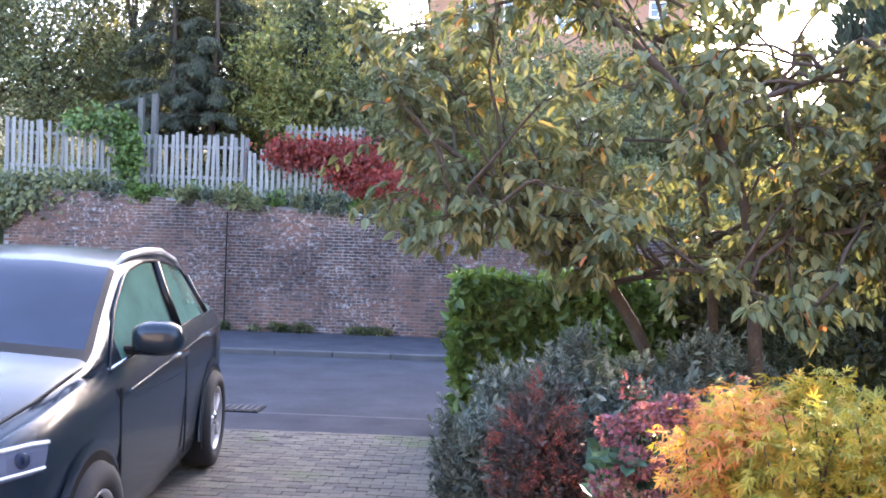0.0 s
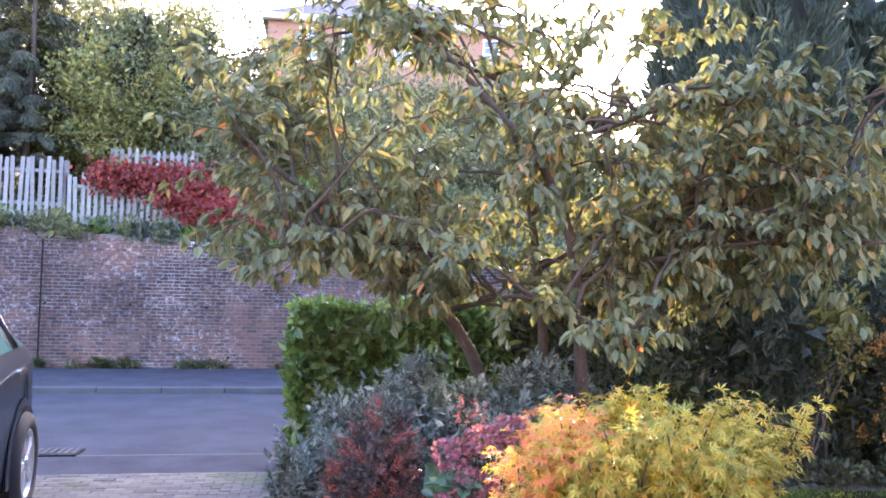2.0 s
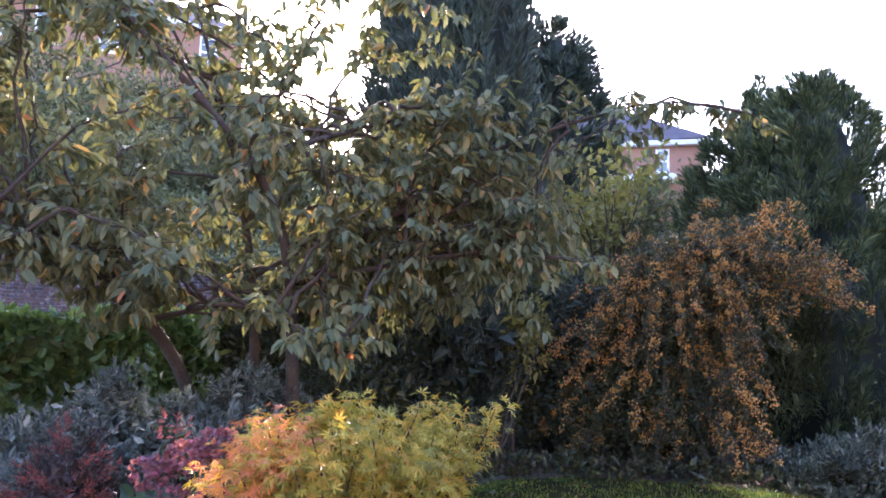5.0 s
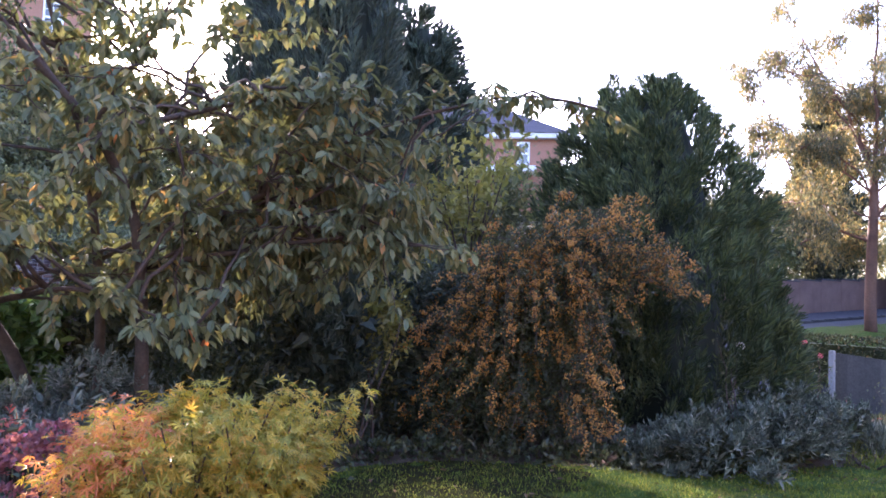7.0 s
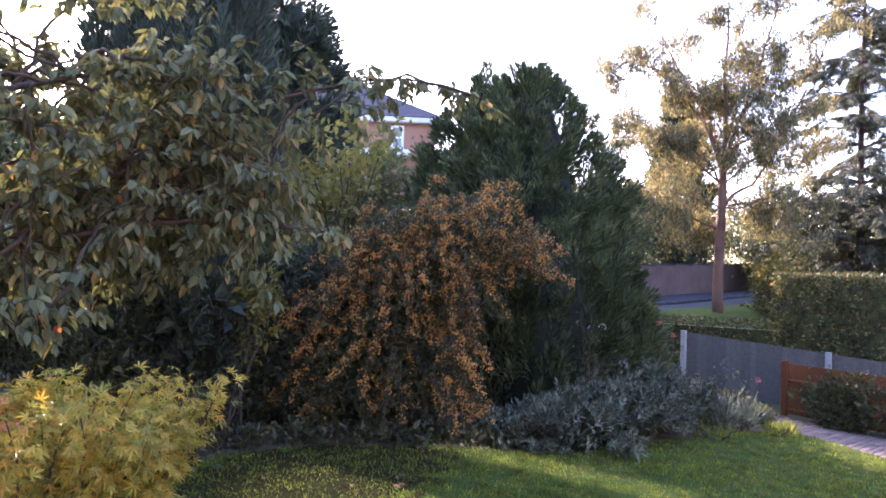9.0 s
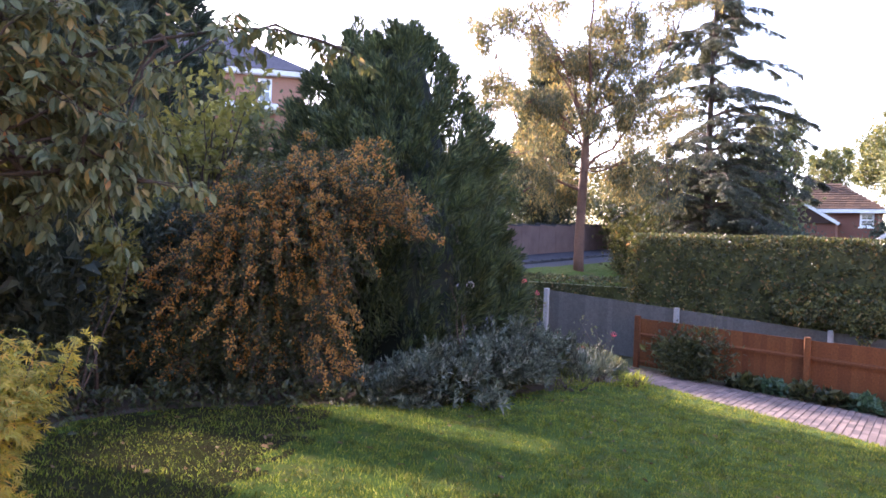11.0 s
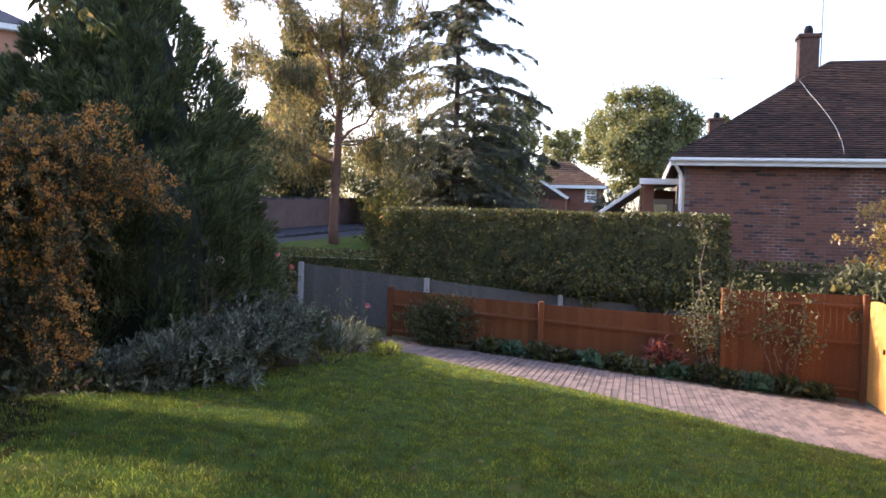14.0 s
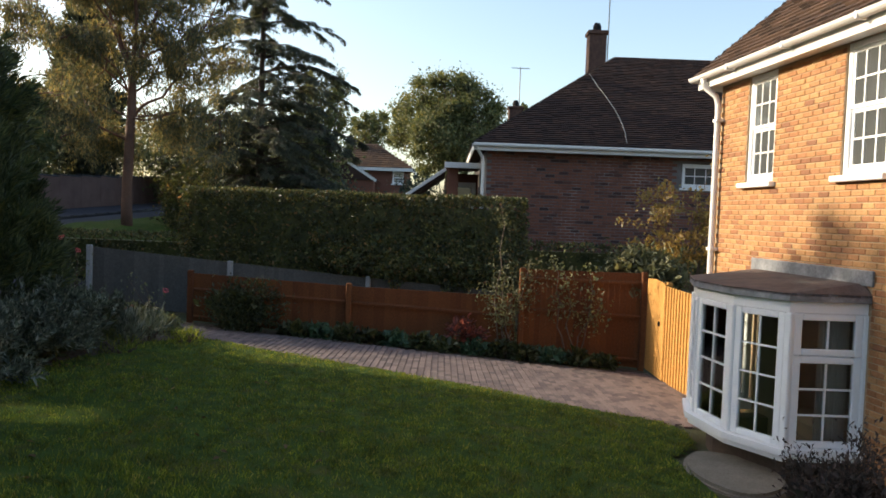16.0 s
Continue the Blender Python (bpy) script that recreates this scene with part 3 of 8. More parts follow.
paling_fence(-10.2, -7.6, 16.2, 16.2, 4.28, 4.18, 1.25, M_pale, "old white paling fence with flaking paint on the bank", 1)
paling_fence(-7.25, -5.0, 16.2, 16.2, 4.02, 4.0, 1.15, M_pale, "old white paling fence with flaking paint on the bank", 2, gaps=0.0)
paling_fence(-4.95, -2.3, 16.2, 15.9, 3.72, 3.2, 1.0, M_pale, "lower white paling fence under red creeper", 3)
paling_fence(-4.75, -2.9, 18.6, 18.6, 4.66, 4.66, 0.75, M_pale, "short white picket fence higher on the bank", 4, pitch=0.15, w=0.08, point=0.06, gaps=0.0)
for x, y, z in ((-8.6, 17.2, 4.75), (-7.7, 17.2, 4.95), (-7.3, 17.0, 5.0)):
    p = part("timber_post", bm_box(-0.06, 0.06, -0.06, 0.06, 0, 2.2, 0.01), M_grey_wood)
    p.location = (x, y, z - 2.2)
    tagged(p, "tall weathered grey timber post on the bank", "post", "bank posts")


def board_fence(name, pts, tops, m, label, post_m, seed, board=0.1, post_at=(), post_h=0.06, rails=(0.3, 0.85), thick=0.018, face=-1, drop=0.0):
    """Vertical boards along x = const, from y to y, over sloping ground, rails and posts on the garden side."""
    (x0, y0), (x1, y1) = pts
    ob = thing(name, (x0, y0, float(terrain(x0, y0))), label, "fence")
    r = np.random.default_rng(seed)
    L = math.hypot(x1 - x0, y1 - y0)
    ang = math.atan2(y1 - y0, x1 - x0)
    n = int(L / board)
    ux, uy = (x1 - x0) / L, (y1 - y0) / L
    gz = lambda s: float(terrain(x0 + ux * s, y0 + uy * s)) - ob.location.z - drop
    tz = lambda s: float(np.interp(s / L, *tops)) - ob.location.z
    for k in range(n):
        s = (k + 0.5) * L / n
        lo, hi = gz(s) + 0.03, tz(s)
        a = board * 0.505
        dz = (tz(s + a) - tz(s - a)) / 2
        V = [(-a, 0, lo), (a, 0, lo), (a, 0, hi + dz), (-a, 0, hi - dz), (-a, thick, lo), (a, thick * 0.5, lo), (a, thick * 0.5, hi + dz), (-a, thick, hi - dz)]
        b = piece("board", V, [(0, 1, 2, 3), (5, 4, 7, 6), (0, 4, 5, 1), (1, 5, 6, 2), (2, 6, 7, 3), (3, 7, 4, 0)], m, ob)
        b.matrix_basis = Matrix.Translation((ux * s, uy * s, 0)) @ Matrix.Rotation(ang, 4, "Z")
    for f in rails:
        z0, z1 = gz(0) + f * (tz(0) - gz(0)), gz(L) + f * (tz(L) - gz(L))
        V = [(0, 0, z0 - 0.035), (L, 0, z1 - 0.035), (L, 0, z1 + 0.03), (0, 0, z0 + 0.03), (0, face * 0.045, z0 - 0.035), (L, face * 0.045, z1 - 0.035), (L, face * 0.045, z1 + 0.005), (0, face * 0.045, z0 + 0.005)]
        q = piece("rail", V, [(0, 1, 2, 3), (5, 4, 7, 6), (0, 4, 5, 1), (1, 5, 6, 2), (2, 6, 7, 3), (3, 7, 4, 0)], m, ob)
        q.matrix_basis = Matrix.Rotation(ang, 4, "Z")
    for s in post_at:
        bm = bm_box(-0.05, 0.05, face * 0.1 - 0.0 if face < 0 else 0.0, 0.0 if face < 0 else face * 0.1, gz(s) - 0.2, tz(s) + post_h, 0.012)
        q = part("post", bm, post_m, ob)
        q.matrix_basis = Matrix.Translation((ux * s, uy * s, 0)) @ Matrix.Rotation(ang, 4, "Z") @ Matrix.Translation((0, face * 0.047, 0))
    return ob


board_fence("low_fence", [(14.6, 4.62), (14.6, -1.45)], ([0, 0.5, 1], [0.36, 0.22, 0.14]), M_fence, "low orange-brown stained timber fence with posts", M_fence, 12, post_at=(0.06, 2.98, 5.95), rails=(0.12, 0.68))
board_fence("tall_fence", [(14.6, -1.5), (14.6, -3.9)], ([0, 1], [0.66, 0.66]), M_fence, "tall orange-brown stained timber fence panel", M_fence, 13, post_at=(0.05, 2.3), rails=(0.1, 0.55, 0.9), post_h=0.03)
board_fence("grey_fence", [(15.75, 7.0), (15.75, -1.3)], ([0, 0.34, 0.66, 1], [0.72, 0.50, 0.30, 0.12]), M_grey_wood, "weathered grey board fence with concrete posts", M_concrete, 14, post_at=(0.05, 2.85, 5.6), rails=(), post_h=0.04, board=0.1)


def side_gate():
    """Honey-coloured boarded gate and panel between the fence and the house."""
    g = thing("side_gate", (14.45, -3.86, -1.12), "honey-coloured timber garden gate lit by the sun", "gate")
    for k in range(11):
        x = -0.05 - k * 0.1
        hi = 1.70 + 0.03 * math.sin(k / 10 * math.pi)
        part("board", bm_box(x - 0.097, x, 0, 0.022, 0.05, hi, 0.004), M_gate, g)
    part("latch", bm_box(-0.95, -0.9, 0.022, 0.05, 0.95, 1.03, 0.006), M_black, g, "black iron latch")
    part("rail", bm_box(-1.12, -0.05, -0.04, -0.002, 0.3, 0.4, 0.006), M_gate, g)
    part("rail", bm_box(-1.12, -0.05, -0.04, -0.002, 1.3, 1.4, 0.006), M_gate, g)
    f = thing("fence_panel", (13.3, -3.88, -1.1), "honey-coloured ribbed timber fence panel beside the house", "fence")
    for k in range(22):
        x = -k * 0.15
        b = part("board", bm_box(x - 0.148, x, 0, 0.014, 0.04, 1.64, 0.003), M_gate, f)
        part("batten", bm_box(x - 0.03, x + 0.012, 0.0145, 0.035, 0.04, 1.64, 0.004), M_gate, f)
    part("post", bm_box(-0.0, 0.09, -0.09, -0.003, -0.1, 1.7, 0.006), M_gate, f)


side_gate()


def road_wall():
    """Low brick wall along the far side of the climbing road."""
    w = thing("road_wall", (24.0, 14.7, 0.9), "low pinkish brick wall along the climbing road", "wall", kind="structure")
    for k in range(12):
        x = 23.0 + k * 1.8
        g = float(terrain(x, 14.9))
        part("wall_panel", bm_box(x - 24, x - 22.206, 0, 0.22, g - 1.2, g + 0.45, 0.006), M_brick_road, w)
        part("coping", bm_box(x - 24.0, x - 22.21, -0.03, 0.25, g + 0.452, g + 0.51, 0.008), M_kerb, w)


road_wall()

# ---- houses ----
def quad_wall(x0, y0, x1, y1, z0, z1, thick, holes, side=1):
    """A wall from (x0, y0) to (x1, y1) with through openings (u0, u1, z0, z1); thickness goes to its left times side."""
    L = math.hypot(x1 - x0, y1 - y0)
    us = sorted({0, L, *[h[0] for h in holes], *[h[1] for h in holes]})
    zs = sorted({z0, z1, *[h[2] for h in holes], *[h[3] for h in holes]})
    bm = bmesh.new()
    solid = lambda i, j: 0 <= i < len(us) - 1 and 0 <= j < len(zs) - 1 and not any(h[0] - 1e-6 <= us[i] and us[i + 1] <= h[1] + 1e-6 and h[2] - 1e-6 <= zs[j] and zs[j + 1] <= h[3] + 1e-6 for h in holes)
    made = {}
    def vert(i, j, k):
        if (i, j, k) not in made:
            made[i, j, k] = bm.verts.new((us[i], k * thick * side, zs[j]))
        return made[i, j, k]
    for i in range(len(us) - 1):
        for j in range(len(zs) - 1):
            if not solid(i, j):
                continue
            bm.faces.new([vert(i, j, 0), vert(i + 1, j, 0), vert(i + 1, j + 1, 0), vert(i, j + 1, 0)])
            bm.faces.new([vert(i, j + 1, 1), vert(i + 1, j + 1, 1), vert(i + 1, j, 1), vert(i, j, 1)])
            for di, dj, q in ((-1, 0, [(i, j), (i, j + 1)]), (1, 0, [(i + 1, j + 1), (i + 1, j)]), (0, -1, [(i + 1, j), (i, j)]), (0, 1, [(i, j + 1), (i + 1, j + 1)])):
                if not solid(i + di, j + dj):
                    a, b = q
                    bm.faces.new([vert(*a, 0), vert(*b, 0), vert(*b, 1), vert(*a, 1)])
    bmesh.ops.recalc_face_normals(bm, faces=bm.faces[:])
    bm.transform(Matrix.Translation((x0, y0, 0)) @ Matrix.Rotation(math.atan2(y1 - y0, x1 - x0), 4, "Z"))
    return bm


def sash_window(parent, origin, turn, w, h, cols=2, rows=2, deep=0.08, m=M_upvc, sill=True, halves=2):
    """A white sash window whose front faces local -y, lower left corner at origin."""
    win = new("window")
    win.parent = parent
    win.empty_display_size = 0.05
    win.matrix_basis = parent.matrix_basis.inverted() @ Matrix.Translation(origin) @ Matrix.Rotation(turn, 4, "Z")
    fw = 0.06
    bm = bm_box(0, fw, 0, 0.07, 0, h, 0.006)
    bm_box(w - fw, w, 0, 0.07, 0, h, 0.006, bm)
    bm_box(fw, w - fw, 0, 0.07, 0, fw, 0.006, bm)
    bm_box(fw, w - fw, 0, 0.07, h - fw, h, 0.006, bm)
    part("frame", bm, m, win)
    for s in range(halves):
        a, b = fw + (h - 2 * fw) * s / halves, fw + (h - 2 * fw) * (s + 1) / halves
        y = 0.025 if s == 0 else 0.012
        bm = bm_box(fw, fw + 0.035, y, y + 0.03, a, b, 0.004)
        bm_box(w - fw - 0.035, w - fw, y, y + 0.03, a, b, 0.004, bm)
        bm_box(fw + 0.035, w - fw - 0.035, y, y + 0.03, a, a + 0.04, 0.004, bm)
        bm_box(fw + 0.035, w - fw - 0.035, y, y + 0.03, b - 0.04, b, 0.004, bm)
        part("sash", bm, m, win)
        for c in range(1, cols):
            x = fw + (w - 2 * fw) * c / cols
            part("glazing_bar", bm_box(x - 0.009, x + 0.009, y + 0.004, y + 0.024, a + 0.04, b - 0.04), m, win)
        for q in range(1, rows):
            z = a + (b - a) * q / rows
            part("glazing_bar", bm_box(fw + 0.035, w - fw - 0.035, y + 0.002, y + 0.026, z - 0.009, z + 0.009), m, win)
        part("pane", bm_box(fw + 0.03, w - fw - 0.03, y + 0.012, y + 0.016, a + 0.035, b - 0.035), M_glass, win)
    if sill:
        part("sill", bm_box(-0.06, w + 0.06, -0.1, 0.03, -0.06, -0.002, 0.008), m, win)
    return win


def tiled_slope(parent, corners, m, gauge=0.1, tile=0.165, name="roof_tiles", lift=0.02):
    """Overlapping tiles on a slope given by its lower left, lower right, upper right and upper left corners, joined in one part."""
    ll, lr, ur, ul = [np.array(c, float) for c in corners]
    n = unit(np.cross(lr - ll, ul - ll))
    up = (ul - ll) - ((ul - ll) @ unit(lr - ll)) * unit(lr - ll)
    H = np.linalg.norm(up)
    up = up / H
    along = unit(lr - ll)
    W = np.linalg.norm(lr - ll)
    off_l, off_r = ((ul - ll) @ along) / H, ((ur - lr) @ along) / H
    V, F = [], []
    r = np.random.default_rng(9)
    rows = int(H / gauge)
    for j in range(rows):
        a, b = off_l * (j + 0.5) * gauge, W + off_r * (j + 0.5) * gauge
        u = a - (tile / 2 if j % 2 else 0)
        while u < b:
            u0, u1 = max(u + 0.004, a), min(u + tile - 0.004, b)
            if u1 > u0 + 0.01:
                k = len(V)
                e = r.normal(0, 0.004)
                p0 = ll + up * (j * gauge)
                p1 = ll + up * min((j + 1.25) * gauge, H)
                hi = n * (lift + 0.016 + e)
                V += [p0 + along * u0 + hi, p0 + along * u1 + hi, p1 + along * u1 + n * 0.004, p1 + along * u0 + n * 0.004, p0 + along * u0 + n * lift * 0.2, p0 + along * u1 + n * lift * 0.2]
                F += [(k, k + 1, k + 2, k + 3), (k + 4, k + 5, k + 1, k)]
            u += tile
    return tagged(piece(name, np.array(V), F, m, parent), kind="stuff")


def gutter_run(parent, a, b, m=M_white, r=0.055):
    """A half-round gutter with its fascia board, from a to b."""
    a, b = np.array(a, float), np.array(b, float)
    d = unit(b - a)
    s = unit(np.cross(d, [0, 0, 1.0]))
    V, F = [], []
    ring = [(math.cos(w) * r, -math.sin(w) * r) for w in np.linspace(0, math.pi, 7)] + [(math.cos(w) * (r - 0.008), -math.sin(w) * (r - 0.008)) for w in np.linspace(math.pi, 0, 7)]
    for p in (a, b):
        V += [tuple(p + s * q + np.array([0, 0, z])) for q, z in ring]
    k = len(ring)
    F = [(i, (i + 1) % k, k + (i + 1) % k, k + i) for i in range(k)]
    piece("gutter", V, F, m, parent)


def own_house():
    FY, X0, X1 = -3.483, 9.98, -9.0
    z0, z1 = -1.4, 3.33
    ob = thing("brick_house", (0, 0, 0), "sunlit orange-red brick house with white windows and bow window", "house")
    holes = []
    wins = [(8.66, 9.28, 2.10, 3.325, 3), (6.80, 7.45, 2.10, 3.325, 3)]
    for a, b, c, d, _ in wins:
        holes.append((X0 - b, X0 - a, c, d))
    holes.append((X0 - 8.8, X0 - 7.02, -0.34, 0.86))
    part("wall", quad_wall(X0, FY, X1, FY, z0, z1, 0.28, holes, 1), M_mortar_house, ob)
    part("wall", quad_wall(X0, FY - 0.281, X0, FY - 8.0, z0, z1, 0.28, [], -1), M_mortar, ob)
    part("wall", quad_wall(X1, FY - 0.281, X1, FY - 8.0, z0, z1, 0.28, [], 1), M_mortar, ob)
    part("wall", quad_wall(X0, FY - 8.0, X1, FY - 8.0, z0, z1, 0.28, [], 1), M_mortar, ob)
    part("upper_floor", bm_box(X1 + 0.3, X0 - 0.3, FY - 7.9, FY - 0.3, 1.15, 1.35), M_white, ob)
    spots = []
    BP, BC = 0.17, 0.058     # pitch and course of the bricks
    gaps = [(a, b, c - 0.02, d + 0.005) for a, b, c, d, _ in wins] + [(6.88, 8.94, -0.7, 1.05)]
    half = mesh_of("half_brick", *brick_vf(0.1, BC - 0.008, 0.03), M_brick)
    for j in range(80):
        z = -1.2 + j * BC
        for i in range(30):
            u = BP / 2 + i * BP + (BP / 2 if j % 2 else 0)
            x = X0 - u
            if z > z1 - 0.03 or x < 5.3:
                continue
            lo, hi = x - BP / 2 + 0.004, x + BP / 2 - 0.004
            cut = False
            for a, b, c, d in gaps:
                if c - BC / 2 < z < d + BC / 2 and lo < b and hi > a:
                    cut = True
                    if lo < a:
                        hi = a - 0.002
                    elif hi > b:
                        lo = b + 0.002
                    else:
                        hi = lo
            if not cut:
                spots.append((u, z))
            elif hi - lo > 0.025:
                q = new("brick", half)
                q.parent = ob
                q.matrix_basis = Matrix.Translation(((lo + hi) / 2, FY + 0.008, z)) @ Matrix.Rotation(math.pi, 4, "Z") @ Matrix.Diagonal(((hi - lo) / 0.1, 1, 1, 1))
    lay_bricks(ob, spots, (2.4, 1.9), M_brick, M_brick_far, math.pi, (X0, FY, 0), seed=6, wonk=0.0015, L=BP - 0.008, H=BC - 0.008)
    for a, b, c, d, cols in wins:
        sash_window(ob, (b, FY - 0.02, c), math.pi, b - a, d - c, cols, 2)
    # eaves
    part("soffit", bm_box(X1, X0 + 0.28, FY + 0.001, FY + 0.16, 3.33, 3.35), M_white, ob)
    part("fascia", bm_box(X1, X0 + 0.305, FY + 0.161, FY + 0.185, 3.315, 3.475, 0.004), M_white, ob)
    part("fascia", bm_box(X0 + 0.281, X0 + 0.305, FY - 8.3, FY + 0.16, 3.315, 3.475, 0.004), M_white, ob)
    part("soffit", bm_box(X0 + 0.001, X0 + 0.28, FY - 8.3, FY, 3.33, 3.35), M_white, ob)
    gutter_run(ob, (X0 + 0.36, FY + 0.245, 3.465), (X1, FY + 0.245, 3.465))
    gutter_run(ob, (X0 + 0.36, FY - 8.3, 3.465), (X0 + 0.36, FY + 0.245, 3.465))
    for gx in (9.3, 8.1, 6.9, 5.9):
        part("gutter_bracket", bm_box(gx - 0.02, gx + 0.02, FY + 0.186, FY + 0.305, 3.40, 3.475, 0.006), M_white, ob)
    p = math.tan(radians(46))
    ex, ey, ez = X0 + 0.35, FY + 0.23, 3.485
    ry = FY - 4.0
    run = ey - ry
    rz = ez + run * p
    V = [(ex, ey, ez), (X1 - 0.4, ey, ez), (X1 - 0.4 + run, ry, rz), (ex - run, ry, rz), (ex, ry - run, ez), (X1 - 0.4, ry - run, ez)]
    piece("roof", V, [(1, 0, 3, 2), (0, 4, 3), (4, 5, 2, 3), (5, 1, 2), (0, 1, 5, 4)], M_tile_own, ob)
    tiled_slope(ob, [V[0], V[1], V[2], V[3]], M_tile_own)
    tiled_slope(ob, [V[4], V[0], V[3], (V[3][0], V[3][1] - 0.01, V[3][2])], M_tile_own)
    # downpipe with swan neck
    pts = np.array([(X0 + 0.03, FY + 0.245, 3.42), (X0 + 0.03, FY + 0.23, 3.33), (X0 - 0.02, FY + 0.09, 3.2), (X0 - 0.05, FY + 0.07, 3.08), (X0 - 0.05, FY + 0.07, 1.0), (X0 - 0.05, FY + 0.07, -1.1)])
    V, F = tubes([(pts, [0.036] * len(pts))], 10)
    piece("downpipe", V, F, M_white, ob, "white plastic downpipe", smooth=True)
    for z in (2.9, 1.3, -0.3):
        part("pipe_clip", bm_box(X0 - 0.11, X0 + 0.01, FY + 0.0, FY + 0.11, z - 0.02, z + 0.02, 0.004), M_white, ob)
    bow_window(ob, FY)
    # the house stands slightly askew to the drive
    corner = Matrix.Translation((X0, FY, 0))
    ob.matrix_basis = corner @ Matrix.Rotation(radians(6.0), 4, "Z") @ corner.inverted()


def bow_window(house, FY):
    """White curved bow window of five lights on a brick base with a felted roof."""
    ob = new("bow_window")
    ob.parent = house
    tagged(ob, "white bow window with leaded-look bars and weathered felt roof")
    plan = [(6.94, FY), (7.0, FY + 0.676), (7.54, FY + 0.922), (8.24, FY + 0.95), (8.79, FY + 0.752), (8.9, FY)]
    ZB, ZT = -0.34, 0.86
    centre = np.array([7.92, FY - 0.1])

    def offset(k):
        return [tuple(centre + (np.array(p) - centre) * (1 + k / np.linalg.norm(np.array(p) - centre))) for p in plan]

    def band(name, k0, k1, z0, z1, m, label="", top=None):
        a, b = offset(k0), offset(k1)
        n = len(plan)
        V = [(*p, z0) for p in a] + [(*p, z0) for p in b] + [(*p, z1) for p in a] + [(*p, z1) for p in b]
        F = []
        for i in range(n - 1):
            F += [(n + i, n + i + 1, 3 * n + i + 1, 3 * n + i), (i + 1, i, 2 * n + i, 2 * n + i + 1), (2 * n + i, 3 * n + i, 3 * n + i + 1, 2 * n + i + 1)[::-1], (i, n + i, n + i + 1, i + 1)[::-1]]
        F += [(0, n, 3 * n, 2 * n), (n - 1, 2 * n - 1, 4 * n - 1, 3 * n - 1)[::-1]]
        return piece(name, V, F, m, ob, label)

    band("sill", -0.05, 0.09, ZB - 0.06, ZB, M_upvc)
    band("sill_board", -0.05, 0.05, ZB - 0.115, ZB - 0.062, M_upvc)
    band("base", -0.42, -0.20, -1.3, ZB - 0.117, M_basebrick, "brick base below the bow window, shade put into its dark colour")
    band("head", -0.05, 0.02, ZT, ZT + 0.10, M_upvc)
    band("roof_edge", -0.05, 0.07, ZT + 0.102, ZT + 0.17, M_lead, "flaking grey roof edge")
    n = len(plan)
    top = [(*p, ZT + 0.172) for p in offset(0.07)] + [(p[0] * 0.97 + 7.92 * 0.03, FY + 0.012, ZT + 0.27) for p in plan]
    low = [(x, y, z - 0.02) for x, y, z in top]
    F = [(i, i + 1, n + i + 1, n + i) for i in range(n - 1)] + [tuple(2 * n + q for q in (i, n + i, n + i + 1, i + 1)) for i in range(n - 1)]
    F += [(i + 1, i, 2 * n + i, 2 * n + i + 1) for i in range(n - 1)]
    piece("felt_roof", top + low, F, M_felt, ob, "brown weathered felt roof")
    bm = bm_box(6.85, 8.98, FY + 0.009, FY + 0.03, ZT + 0.25, ZT + 0.39, 0.006)
    part("flashing", bm, M_lead, ob, "dull grey lead flashing")
    spec = [("split", 2, 3), ("tall", 2, 4), ("tall", 2, 4), ("tall", 2, 4), ("tall", 2, 4)]
    for i, (kind, cols, rows) in enumerate(spec):
        (xa, ya), (xb, yb) = plan[i], plan[i + 1]
        L = math.hypot(xb - xa, yb - ya)
        place = Matrix.Translation((xb, yb, ZB)) @ Matrix.Rotation(math.atan2(ya - yb, xa - xb), 4, "Z")
        e = 0.034
        H = ZT - ZB
        post = part("mullion", bm_box(-0.035, 0.035, -0.03, 0.05, 0.002, H - 0.002, 0.012), M_upvc, ob)
        post.matrix_basis = place @ Matrix.Translation((L, 0, 0))
        lights = [(0.005, H - 0.005, rows)] if kind == "tall" else [(0.005, H * 0.68, rows), (H * 0.685, H - 0.005, 1)]
        for a, b, rr in lights:
            bm = bm_box(e, 0.105, -0.022, 0.03, a, b, 0.008)
            bm_box(L - 0.105, L - e, -0.022, 0.03, a, b, 0.008, bm)
            bm_box(0.105, L - 0.105, -0.022, 0.03, a, a + 0.06, 0.008, bm)
            bm_box(0.105, L - 0.105, -0.022, 0.03, b - 0.06, b, 0.008, bm)
            light = part("casement", bm, M_upvc, ob)
            light.matrix_basis = place
            for c in range(1, cols):
                x = 0.105 + (L - 0.21) * c / cols
                q = part("glazing_bar", bm_box(x - 0.008, x + 0.008, -0.012, 0.012, a + 0.058, b - 0.058), M_upvc, ob)
                q.matrix_basis = place
            for c in range(1, rr):
                z = a + 0.06 + (b - a - 0.12) * c / rr
                q = part("glazing_bar", bm_box(0.103, L - 0.103, -0.013, 0.013, z - 0.008, z + 0.008), M_upvc, ob)
                q.matrix_basis = place
            q = part("pane", bm_box(0.1, L - 0.1, -0.003, 0.003, a + 0.055, b - 0.055), M_pane, ob)
            q.matrix_basis = place
            q.visible_shadow = False
    # room behind: floor, back wall, net curtain
    part("room_floor", bm_box(5.5, 9.9, FY - 4.0, FY - 0.3, -0.75, -0.65), M_room, ob)
    part("room_wall", bm_box(5.4, 9.9, FY - 4.1, FY - 4.0, -0.75, 1.2), M_room, ob)
    part("room_wall", bm_box(5.4, 5.5, FY - 4.0, FY - 0.3, -0.65, 1.14), M_room, ob)
    V, F = [], []
